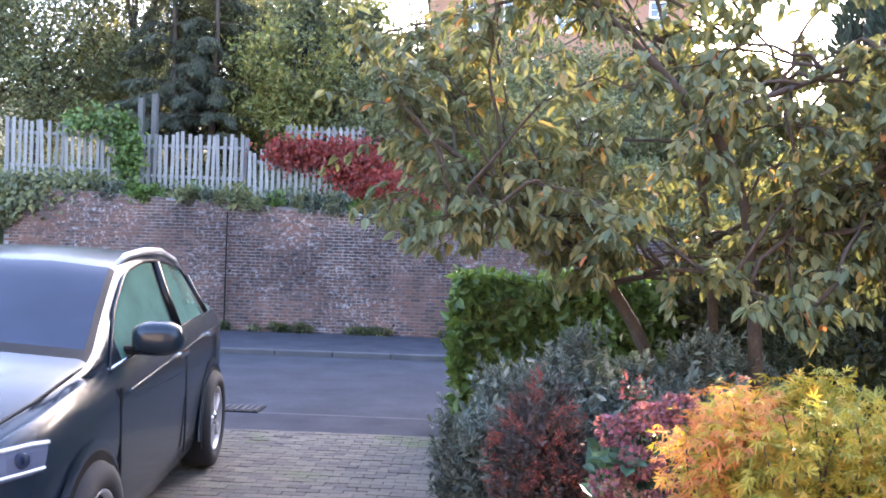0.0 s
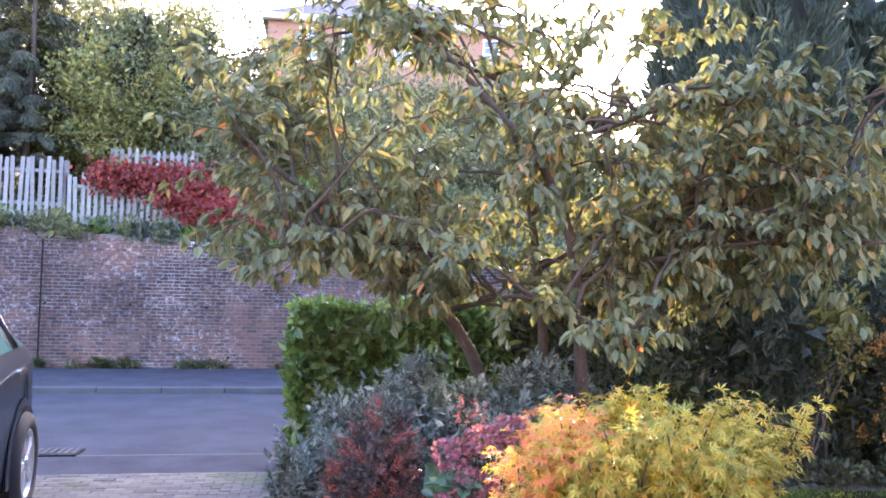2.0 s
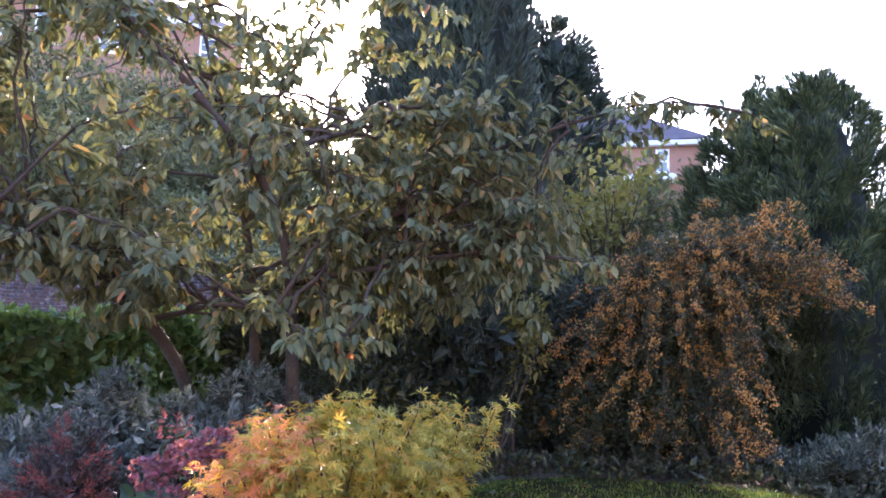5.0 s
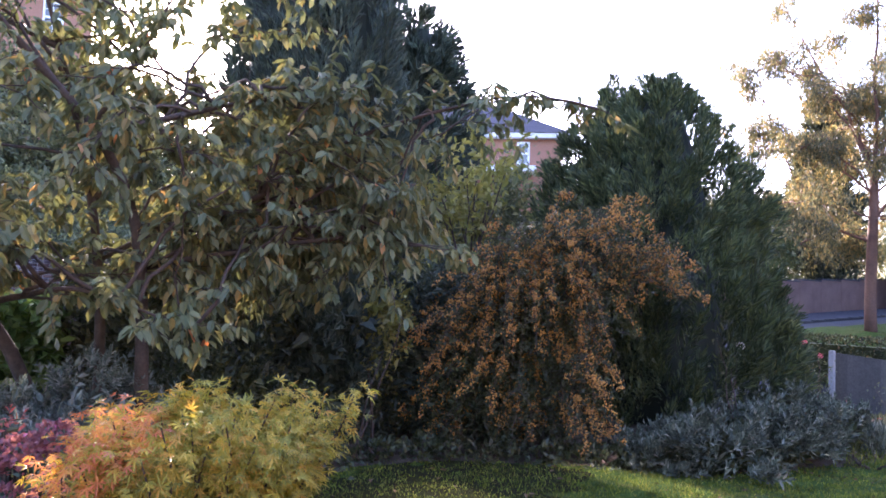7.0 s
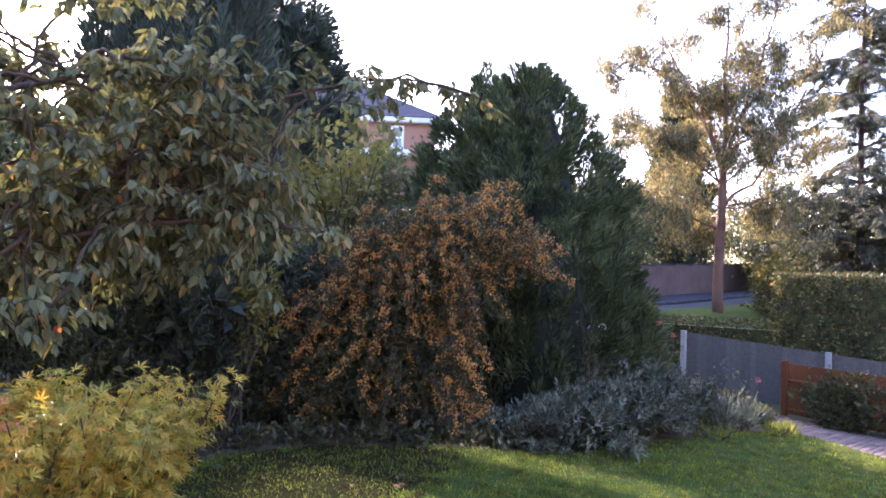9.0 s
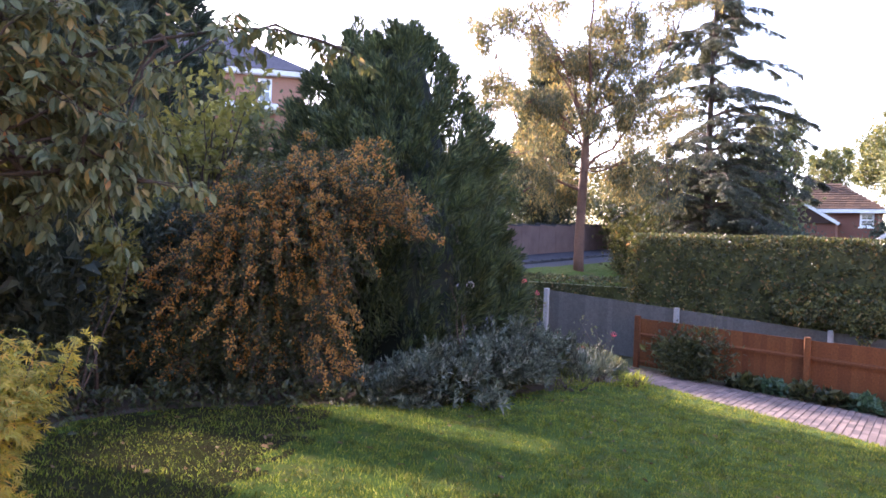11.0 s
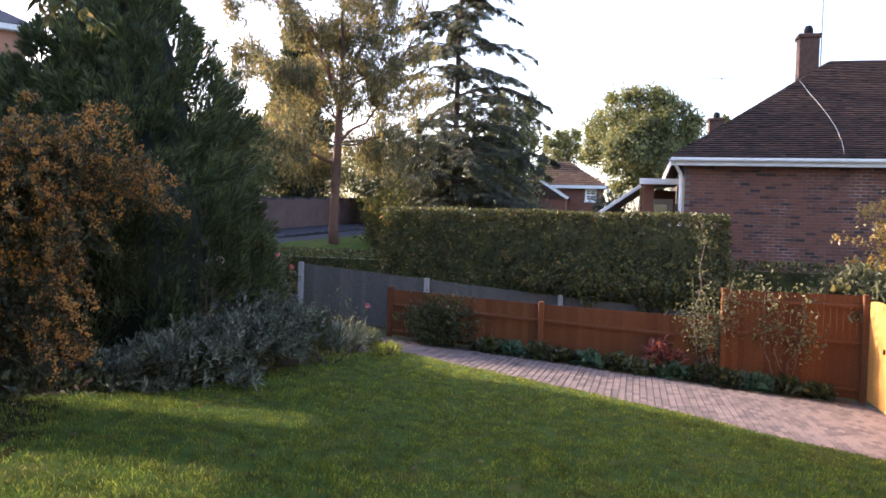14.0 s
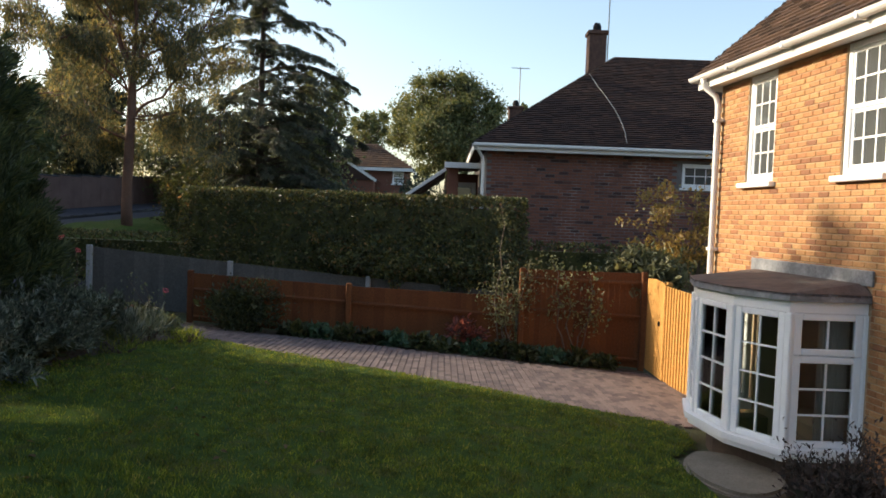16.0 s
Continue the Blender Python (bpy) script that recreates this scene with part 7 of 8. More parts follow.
# creeper, ivy and weeds on the retaining wall
def mat_of_leaves(name, at, pts, n, spread, leaf, m, label, category, seed, wide=0.8, out=(0, -1, 0.2)):
    ob = thing(name, at, label, category)
    r = np.random.default_rng(seed)
    pts = np.array(pts, float)
    seg = r.integers(0, len(pts) - 1, n)
    u = r.random((n, 1))
    P = pts[seg] * (1 - u) + pts[seg + 1] * u + r.normal(size=(n, 3)) * spread - np.array(at)
    D = r.normal(size=P.shape) * 0.6 + np.array([0, -0.3, -0.5])
    L = leaf * r.uniform(0.6, 1.4, n)
    V, F = leaves_vf(P, D, r.normal(size=P.shape) * 0.5 + np.array(out), L, L * wide, 0.12, 0.1)
    foliage("leafage", V, F, m, ob)
    vine = [(wander(a - np.array(at), b - np.array(at), 6, 0.03, seed + k), np.full(6, 0.012)) for k, (a, b) in enumerate(zip(pts[:-1], pts[1:]))]
    stems_of(ob, vine, M_bark_dark)
    return ob


mat_of_leaves("red_creeper", (-3.0, 16.0, 2.6), [(-4.3, 16.0, 3.68), (-3.4, 15.95, 3.62), (-2.4, 15.9, 3.66), (-2.9, 15.8, 3.3), (-2.1, 15.7, 3.35), (-2.4, 15.6, 2.95), (-1.7, 15.4, 2.95), (-1.2, 15.2, 2.5)], 11000, (0.2, 0.08, 0.15), 0.07, L_ivy, "crimson creeper spilling over the white fence and wall", "creeper", 181)
mat_of_leaves("green_ivy", (-8.6, 15.6, 2.5), [(-10.5, 15.6, 2.9), (-9.6, 15.3, 2.7), (-8.8, 15.2, 2.75), (-7.6, 15.3, 2.85), (-9.4, 14.95, 2.3), (-10.0, 14.9, 2.0)], 5000, (0.2, 0.12, 0.15), 0.1, L_wood, "green ivy tumbling over the end of the wall", "ivy", 182)
mat_of_leaves("post_ivy", (-7.4, 16.1, 2.7), [(-7.5, 16.1, 2.9), (-7.45, 16.1, 3.4), (-7.45, 16.1, 3.9), (-7.6, 16.1, 4.2), (-8.8, 16.1, 4.25)], 1600, (0.14, 0.07, 0.16), 0.1, L_laurel, "dark ivy climbing the fence post", "ivy", 183)
r_ = np.random.default_rng(190)
for k in range(40):
    x = -7.6 + k * 0.27 + r_.normal(0, 0.12)
    z = float(wall_top(x)) - 0.12
    h = r_.uniform(0.12, 0.3)
    bush("wall_weed", (x, 15.12 + r_.uniform(-0.06, 0.15), z), [((0, 0, h * 0.6), (r_.uniform(0.18, 0.36), 0.18, h), 1.0)], 420, (0.07, 0.4), (L_wood, L_grey, L_laurel)[int(r_.integers(0, 3))], "green weed growing on top of the wall", "weed", 200 + k, clumps=16, simple=True, wide=0.4, up=0.7, group="weeds along the wall")
for k in range(16):
    x = -6.0 + k * 0.5 + r_.normal(0, 0.2)
    h = r_.uniform(0.03, 0.10)
    bush("pavement_weed", (x, WALL_Y - 0.08, float(terrain(x, 14.9)) + 0.07), [((0, 0, h * 0.5), (r_.uniform(0.15, 0.35), 0.09, h), 1.0)], 240, (0.05, 0.4), (L_berryleaf, L_wood)[k % 2], "low weed at the foot of the wall", "weed", 240 + k, clumps=14, simple=True, wide=0.4, up=0.6, group="weeds along the wall")


# ---- small plants of the beds ----
L_grass = leaf_mat("grass_blade", [(0, (0.052, 0.094, 0.010)), (0.5, (0.125, 0.178, 0.019)), (0.9, (0.225, 0.275, 0.032)), (1, (0.33, 0.30, 0.07))], 0.7, 0.45, patch=0.15, patch_col=(0.18, 0.21, 0.034), scale=5.0, tones=(0.35, 1.5))
L_coral = leaf_mat("coral_red_leaf", [(0, (0.45, 0.13, 0.10)), (1, (0.60, 0.22, 0.17))], 0.5, 0.35)
L_pink = leaf_mat("dusky_pink_flower", [(0, (0.17, 0.065, 0.07)), (0.6, (0.27, 0.13, 0.125)), (0.88, (0.36, 0.17, 0.17)), (1, (0.46, 0.12, 0.22))], 0.6, 0.3)
L_buff = leaf_mat("faded_cream_flower", [(0, (0.30, 0.18, 0.12)), (1, (0.46, 0.34, 0.21))], 0.6, 0.3)
L_big = leaf_mat("broad_green_leaf", [(0, (0.04, 0.09, 0.045)), (1, (0.07, 0.15, 0.07))], 0.4, 0.25)
L_gold = leaf_mat("golden_autumn_leaf", [(0, (0.24, 0.18, 0.05)), (0.5, (0.34, 0.24, 0.07)), (1, (0.22, 0.22, 0.07))], 0.45, 0.45)
L_rosepink = leaf_mat("pink_rose_petal", [(0, (0.62, 0.10, 0.14)), (1, (0.72, 0.20, 0.22))], 0.5, 0.3)
L_rosewhite = leaf_mat("white_rose_petal", [(0, (0.72, 0.70, 0.66)), (1, (0.80, 0.79, 0.76))], 0.5, 0.3)
L_lime = leaf_mat("light_green_leaf", [(0, (0.15, 0.18, 0.045)), (1, (0.27, 0.28, 0.075))], 0.45, 0.45)
L_litter = leaf_mat("fallen_leaf", [(0, (0.09, 0.06, 0.025)), (0.6, (0.17, 0.115, 0.045)), (1, (0.28, 0.21, 0.08))], 0.7, 0.15)

V, F = patch_vf([(0.3, 3.0), (-0.15, 4.6), (-0.1, 7.0), (6.0, 8.4), (12.2, 7.5), (14.0, 5.0), (12.5, 3.9), (11.3, 4.1), (9.9, 4.05), (8.6, 4.1), (7.3, 4.3), (6.5, 5.0), (5.8, 5.5), (5.0, 5.95), (4.1, 6.1), (3.2, 5.6), (2.5, 4.2), (2.0, 2.6), (0.8, 1.0), (0.4, 1.0)], 0.12, 0.0)
tagged(piece("planting_bed", V, F, M_soil, smooth=True), "dark bare soil of the planting bed", "soil", kind="structure")
V, F = patch_vf([(14.1, 4.6), (14.0, 2.7), (13.95, 0.5), (13.7, -2.0), (13.75, -3.8), (14.6, -3.8), (14.6, 4.6)], 0.1, 0.0)
tagged(piece("fence_bed", V, F, M_soil, smooth=True), "narrow soil bed under the fence", "soil", kind="structure")


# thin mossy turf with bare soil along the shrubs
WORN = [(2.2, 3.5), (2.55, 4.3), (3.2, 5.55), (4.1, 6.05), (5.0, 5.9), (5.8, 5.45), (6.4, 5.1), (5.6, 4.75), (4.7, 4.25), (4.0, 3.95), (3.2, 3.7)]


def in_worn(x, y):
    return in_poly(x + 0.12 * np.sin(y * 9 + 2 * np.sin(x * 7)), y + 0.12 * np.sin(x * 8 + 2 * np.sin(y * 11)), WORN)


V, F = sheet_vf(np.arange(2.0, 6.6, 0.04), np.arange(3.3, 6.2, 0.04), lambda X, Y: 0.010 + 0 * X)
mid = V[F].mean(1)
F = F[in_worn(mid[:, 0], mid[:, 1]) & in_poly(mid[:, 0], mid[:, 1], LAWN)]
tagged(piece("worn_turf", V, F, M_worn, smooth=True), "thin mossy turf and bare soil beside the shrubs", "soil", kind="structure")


def grass():
    r = np.random.default_rng(301)
    n = 300000
    x, y = r.uniform(0.8, 12.6, n), r.uniform(-3.0, 6.15, n)
    keep = in_poly(x, y, LAWN) & (np.hypot(x, y) > 3.0) & (r.random(n) < np.clip(7.0 / np.hypot(x, y), 0.45, 1) * (0.55 + 0.45 * np.sin(x * 7 + 3 * np.sin(y * 5)) * np.sin(y * 8 + 2 * np.sin(x * 4))))
    keep &= ~in_worn(x, y) | (r.random(n) < 0.75)
    x, y = x[keep], y[keep]
    P = np.stack([x, y, terrain(x, y) + 0.004], 1)
    tall = 1 + 0.35 * np.sin(x * 1.9 + 2 * np.sin(y * 1.3)) * np.sin(y * 2.3)
    L = r.uniform(0.022, 0.05, len(x)) * tall
    D = np.stack([r.normal(0, 0.45, len(x)), r.normal(0, 0.45, len(x)), np.ones(len(x))], 1)
    V, F = leaves_vf(P, D, r.normal(size=P.shape), L, 0.008 + 0 * L, 0.1, 0.2, True)
    ob = piece("lawn_grass", V, F, L_grass)
    tagged(ob, "short mown green grass blades", "grass", kind="stuff")
    n = 420
    x, y = r.uniform(2.0, 9.5, n), r.uniform(-1.0, 6.1, n)
    keep = in_poly(x, y, LAWN) & (r.random(n) < np.clip((y + 0.5) / 5.5, 0.04, 1) ** 1.5)
    x, y = x[keep], y[keep]
    P = np.stack([x, y, terrain(x, y) + 0.03], 1)
    D = np.stack([r.normal(size=len(x)), r.normal(size=len(x)), r.normal(0, 0.25, len(x))], 1)
    L = r.uniform(0.035, 0.08, len(x))
    V, F = leaves_vf(P, D, np.array([0, 0, 1.0]) + r.normal(size=P.shape) * 0.3, L, L * 0.55, 0.2, 0.2)
    tagged(piece("fallen_leaves", V, F, L_litter), "dry fallen autumn leaves scattered on the lawn", "leaves", kind="stuff")


grass()


def flower_heads(parent, heads, m, size, petals, seed, name="flower_head", petal=0.34):
    r = np.random.default_rng(seed)
    for c in heads:
        d = sphere_dirs(petals)
        P = np.asarray(c) + d * size * r.uniform(0.7, 1.0, (petals, 1)) * (1, 1, 0.75)
        L = np.full(petals, size * petal)
        V, F = leaves_vf(P, d + r.normal(size=d.shape) * 0.4, d, L, L * 0.9, 0.15, 0.1, True)
        piece(name, V, F, m, parent)


hyd = bush("hydrangea", (0.70, 3.50, 0), [((0.05, 0, 0.42), (0.27, 0.27, 0.42), 1.0)], 600, (0.075, 0.25), L_big, "hydrangea with fading dusky pink flower heads", "hydrangea", 311, clumps=30, wide=0.62)
flower_heads(hyd, [(-0.12, -0.18, 0.90), (0.02, -0.22, 0.97), (0.14, -0.2, 1.0), (0.22, -0.25, 0.86), (0.1, -0.3, 0.78), (-0.05, -0.3, 0.80), (0.25, -0.3, 0.72)], L_pink, 0.08, 190, 312)
flower_heads(hyd, [(-0.12, -0.34, 0.70), (-0.02, -0.38, 0.66)], L_buff, 0.06, 150, 313)
flower_heads(hyd, [(0.05, -0.38, 0.68), (-0.17, -0.34, 0.72), (0.12, -0.36, 0.6)], L_pink, 0.065, 160, 315)
P = np.array([(-0.10, -0.33, 0.80)]) + sphere_dirs(16) * (0.02, 0.02, 0.012)
D = sphere_dirs(16) * (1, 1, 0.25) + np.array([0, -0.25, 0.25])
V, F = leaves_vf(P, D, np.array([0, -0.5, 1.0]) + 0 * P, np.linspace(0.06, 0.11, 16), np.linspace(0.045, 0.075, 16), 0.15, 0.2)
piece("leaf_rosette", V, F, L_big, hyd, "broad fresh green leaves")
shoot_bush("red_leaf_shrub", (0.78, 3.62, 0), [((0.0, 0, 0.86), (0.05, 0.04, 0.12), 0.5), ((-0.07, 0, 0.98), (0.04, 0.03, 0.06), 0.5)], 12, 0.05, L_coral, "slender shrub with coral red shoot tips", 314, 0.1, 9)

broadleaf("lime_tree", (8.05, 9.3, 0.0), 4.7, 0.85, 1300, 0.13, L_lime, "slender young tree with backlit yellow-green leaves", 470, 0.05, 0.4, M_bark_dark, 12, low=0.62, clump=0.2, simple=False)

# suckers and low green growth at the cypress foot
sap = thing("self_sown_sapling", (4.2, 6.3, 0), "thin pale self-sown stems with light green leaves", "sapling")
tips = [(0.25, 0.1, 0.75), (0.55, 0.05, 1.35), (0.45, 0.2, 1.0), (0.1, 0.1, 0.5)]
stems_of(sap, [(wander((0.02 * k, 0, 0), t, 8, 0.025, 320 + k), np.linspace(0.011, 0.004, 8)) for k, t in enumerate(tips)], M_bark_dark, 6)
bush("light_green_shrub", (4.8, 6.7, 0), [((0, 0, 1.3), (0.3, 0.26, 0.42), 1.0)], 900, (0.055, 0.3), L_lime, "airy light green shrub between cypress and firethorn", "shrub", 331, simple=True, clumps=30, wide=0.5, canes=1)
# filler shrub added to keep this gap dark
bush("dark_evergreen", (5.75, 7.0, 0), [((0, 0, 0.85), (0.7, 0.35, 0.95), 1.0)], 8000, (0.08, 0.3), L_cypress, "dark evergreen added to fill the gap between cypress and firethorn", "shrub", 335, simple=True, clumps=60, wide=0.4, canes=1)
bush("hazel_shrub", (10.0, 10.3, 0), [((0, 0, 1.85), (1.0, 0.9, 1.9), 0.6), ((-0.9, 0.3, 1.6), (0.8, 0.8, 1.7), 0.4)], 13000, (0.12, 0.3), L_wood, "tall leafy shrub in front of the corner house", "shrub", 336, clumps=80, wide=0.55, canes=2)
# added filler that hides the bright road behind the gap
bush("dark_evergreen", (5.0, 7.35, 0), [((0, 0, 0.55), (0.55, 0.3, 0.7), 1.0)], 7000, (0.08, 0.3), L_cypress, "dark low evergreen added to fill a bright gap at the cypress foot", "shrub", 334, simple=True, clumps=60, wide=0.4)
bush("low_conifer", (4.35, 7.0, 0), [((0, 0, 0.8), (0.45, 0.4, 0.95), 0.6), ((-0.75, 0.2, 0.6), (0.45, 0.3, 0.8), 0.4)], 15000, (0.09, 0.3), L_cypress, "low dark conifer at the cypress foot", "shrub", 332, simple=True, clumps=60, wide=0.25, up=0.9)
# dark leaf colour here stands for the shaded void below the canopy
bush("dark_evergreen", (2.9, 6.7, 0), [((0, 0, 0.45), (0.9, 0.35, 0.55), 1.0)], 9000, (0.05, 0.3), L_berryleaf, "low evergreen under the cherry tree, leaves dark for the shaded void", "shrub", 333, simple=True, clumps=60, wide=0.45)


def rose(at, stems, blooms, m, label, seed, leafy=60, leaf_m=None):
    ob = thing("rose_bush", at, label, "rose")
    paths = [(wander((0.03 * k, 0, 0), t, 8, 0.03, seed + k), np.linspace(0.012, 0.004, 8)) for k, t in enumerate(stems)]
    stems_of(ob, paths, M_bark, 5)
    r = np.random.default_rng(seed)
    P = np.concatenate([p[r.integers(2, 8, leafy)] + r.normal(0, 0.07, (leafy, 3)) for p, _ in paths])
    L = r.uniform(0.04, 0.07, len(P))
    V, F = leaves_vf(P, r.normal(size=P.shape), r.normal(size=P.shape) * 0.5 + np.array([0, 0, 1.0]), L, L * 0.6)
    foliage("leafage", V, F, leaf_m or L_wood, ob)
    flower_heads(ob, blooms, m, 0.045, 40, seed, "bloom", 0.55)
    return ob


rose((9.1, 5.25, -0.2), [(0.15, 0, 1.25), (-0.25, 0.05, 1.35), (0.0, 0, 1.0)], [(0.17, -0.02, 1.28)], L_rosewhite, "thin rose with one white bloom above grey shrubs", 341, 22)
rose((14.3, 6.6, -0.2), [(0.0, 0, 0.9), (-0.1, 0.2, 1.1), (0.1, -0.2, 0.7)], [(0.0, -0.05, 0.92), (-0.1, 0.2, 1.15)], L_rosepink, "tall rose with pink blooms by the grey fence", 342, 40)
rose((13.6, 4.9, -0.5), [(0.1, 0.2, 0.75), (0.0, -0.2, 0.6), (-0.1, 0.4, 0.8)], [(0.0, -0.2, 0.62)], L_rosepink, "sprawling rose with a red bloom beside the path", 343, 28, L_wood)

# plants along the timber fence
bush("dark_fence_shrub", (14.15, 3.55, -0.65), [((0, 0, 0.42), (0.35, 0.65, 0.5), 1.0)], 3600, (0.07, 0.35), L_berryleaf, "dark loose shrub against the timber fence", "shrub", 351, clumps=40, simple=True, wide=0.4)
for k in range(13):
    y = 2.6 - k * 0.47
    bush("ground_cover", (14.22, y, float(terrain(14.2, y))), [((0, 0, 0.07), (0.22, 0.26, 0.12 + 0.05 * (k % 3)), 1.0)], 380, (0.08, 0.3), (L_berryleaf, L_big, L_berryleaf)[k % 3], "low green ground cover edging the path", "plant", 360 + k, clumps=14, wide=0.7, group="plants along the path")
bush("red_leaved_plant", (14.3, -0.45, -0.9), [((0, 0, 0.35), (0.15, 0.3, 0.3), 1.0)], 500, (0.07, 0.3), L_redbrown, "small plant with reddish autumn leaves by the fence", "plant", 380, clumps=16, wide=0.5)


def climber(name, at, tips, n, leaf, m, label, seed, spread=0.12):
    ob = thing(name, at, label, "climber")
    r = np.random.default_rng(seed)
    paths = [(wander((0.02 * k, 0.03 * k, 0), t, 9, 0.05, seed + k), np.linspace(0.016, 0.005, 9)) for k, t in enumerate(tips)]
    stems_of(ob, paths, M_bark, 5)
    A = np.concatenate([p[4:] for p, _ in paths])
    P = A[r.integers(0, len(A), n)] + r.normal(size=(n, 3)) * spread
    L = leaf * r.uniform(0.6, 1.4, n)
    V, F = leaves_vf(P, r.normal(size=P.shape) + np.array([0, 0, -0.3]), r.normal(size=P.shape) + np.array([-0.4, 0, 0.8]), L, L * 0.5)
    foliage("leafage", V, F, m, ob)


climber("climbing_rose", (14.35, -1.35, -0.95), [(-0.05, 0.1, 1.5), (0.0, -0.3, 1.7), (0.1, 0.5, 1.2), (0.1, 0.25, 2.7), (-0.1, 0.0, 1.1), (0.2, -0.5, 1.5)], 1500, 0.05, L_grey_green, "climbing rose with yellowing leaves on the fence", 391)
climber("climbing_rose", (14.35, -2.6, -1.05), [(0.0, 0.3, 1.7), (0.1, -0.2, 1.75), (0.2, 0.5, 1.85), (0.0, -0.4, 1.2)], 520, 0.065, L_wood, "green climber draped over the tall fence panel", 392)
broadleaf("golden_tree", (16.3, -5.1, -1.2), 4.0, 0.95, 3400, 0.085, L_gold, "small tree with golden-brown autumn leaves behind the fence", 393, 0.05, 0.35, M_bark, 12, low=0.5, clump=0.15, simple=False)
bush("behind_fence_shrub", (15.4, -4.0, -1.15), [((0, 0.1, 1.75), (0.5, 0.85, 0.5), 0.7), ((-0.55, -0.1, 1.5), (0.35, 0.55, 0.45), 0.3)], 3600, (0.12, 0.3), L_grey_green, "olive-green shrub drooping over the tall fence", "shrub", 394, clumps=46, wide=0.34, up=-0.5, canes=3)
box_hedge("far_low_hedge", 17.6, 18.3, -6.5, -1.8, -1.2, 1.05, 6000, 0.08, L_hedge, "dark hedge below the neighbour wall", 395)

# ivy and seedlings at the firethorn foot
for k, (x, y) in enumerate(((4.5, 6.35), (5.1, 6.1), (5.6, 5.85), (6.1, 5.55), (6.6, 5.3), (7.0, 5.0), (3.4, 6.0), (3.9, 6.4))):
    bush("ground_ivy", (x, y, zt(x, y)), [((0, 0, 0.06), (0.42, 0.3, 0.12), 1.0)], 520, (0.06, 0.3), L_berryleaf, "dark ivy and fallen leaves under the firethorn", "ivy", 490 + k, clumps=22, simple=True, wide=0.6, up=0.3, group="ivy under the firethorn", core=False)

# foot of the bow window
M_stone = rough_mat("pale_stone", (0.15, 0.13, 0.10), (0.23, 0.20, 0.155), 3.0, 50.0, 0.9, 0.5, 0.006)


def oval_stone():
    bm = bmesh.new()
    ring = [bm.verts.new((7.15 + 0.62 * math.cos(a) * (1 + 0.06 * math.sin(3 * a)), -2.78 + 0.42 * math.sin(a), -0.78)) for a in np.linspace(0, 2 * math.pi, 28, endpoint=False)]
    top = bm.faces.new(ring)
    up = bmesh.ops.extrude_face_region(bm, geom=[top])
    for v in up["geom"]:
        if isinstance(v, bmesh.types.BMVert):
            v.co.z = -0.63
    bmesh.ops.bevel(bm, geom=[e for e in bm.edges if all(v.co.z > -0.7 for v in e.verts)], offset=0.03, segments=2, affect="EDGES")
    bmesh.ops.recalc_face_normals(bm, faces=bm.faces[:])
    return bm


tagged(part("stone_step", oval_stone(), M_stone), "worn pale oval stone step below the bow window", "stone")
bush("dark_red_shrub", (5.15, -2.75, -0.6), [((0, 0, 0.30), (0.42, 0.35, 0.46), 1.0)], 9000, (0.035, 0.3), L_heath, "dark reddish shrub beside the bow window", "shrub", 396, clumps=40, simple=True, wide=0.4)

for k, (x, y, h, w) in enumerate(((-1.6, 17.6, 1.0, 0.9), (0.0, 17.2, 0.9, 0.8), (1.5, 17.8, 1.2, 1.0), (-0.6, 19.2, 1.3, 1.1), (3.2, 17.4, 1.0, 0.9))):
    bush("bank_shrub", (x, y, zt(x, y)), [((0, 0, h * 0.4), (w, w * 0.7, h * 0.6), 1.0)], 2600, (0.1, 0.3), (L_wood, L_laurel)[k % 2], "loose green shrub on the bank", "shrub", 480 + k, simple=True, clumps=40, wide=0.5, group="shrubs on the bank")

# undergrowth on the bank
def undergrowth():
    r = np.random.default_rng(401)
    n = 30000
    x, y = r.uniform(-14, 16, n), 15.45 + 7.5 * r.random(n) ** 1.4
    lump_ = np.array([noise.noise(Vector((a * 0.9, b * 0.9, 0))) for a, b in zip(x, y)])
    z = terrain(x, y) + np.abs(r.normal(0, 0.16, n)) * (1.1 + 1.2 * lump_).clip(0.15, 3)
    P = np.stack([x, y, z], 1)
    D = r.normal(size=P.shape) + np.array([0, -0.2, 0.4])
    L = r.uniform(0.07, 0.17, n)
    V, F = leaves_vf(P, D, r.normal(size=P.shape) * 0.6 + np.array([0, -0.4, 0.8]), L, L * 0.5, 0.15, 0.1, True)
    tagged(piece("bank_undergrowth", V, F, L_wood), "tangled low green undergrowth covering the bank", "undergrowth", kind="stuff")


undergrowth()

# tufts where the lawn meets the path, and growth over the bare corner
for k, (x, y, h, w, n) in enumerate(((11.2, 4.45, 0.42, 0.3, 900), (11.75, 4.3, 0.36, 0.28, 800), (11.9, 3.8, 0.13, 0.25, 420), (12.3, 3.85, 0.1, 0.2, 300), (10.4, 4.15, 0.12, 0.4, 380))):
    bush("grass_tuft", (x, y, zt(x, y)), [((0, 0, h * 0.45), (w, w, h * 0.6), 1.0)], n, (0.10 if h < 0.2 else 0.17, 0.3), L_grass if h < 0.2 else L_grey, "long uncut grass tuft at the corner of the lawn", "grass", 420 + k, clumps=30, simple=True, wide=0.08, up=1.3, fill=0.6, core=False, group="tufts at the lawn corner")
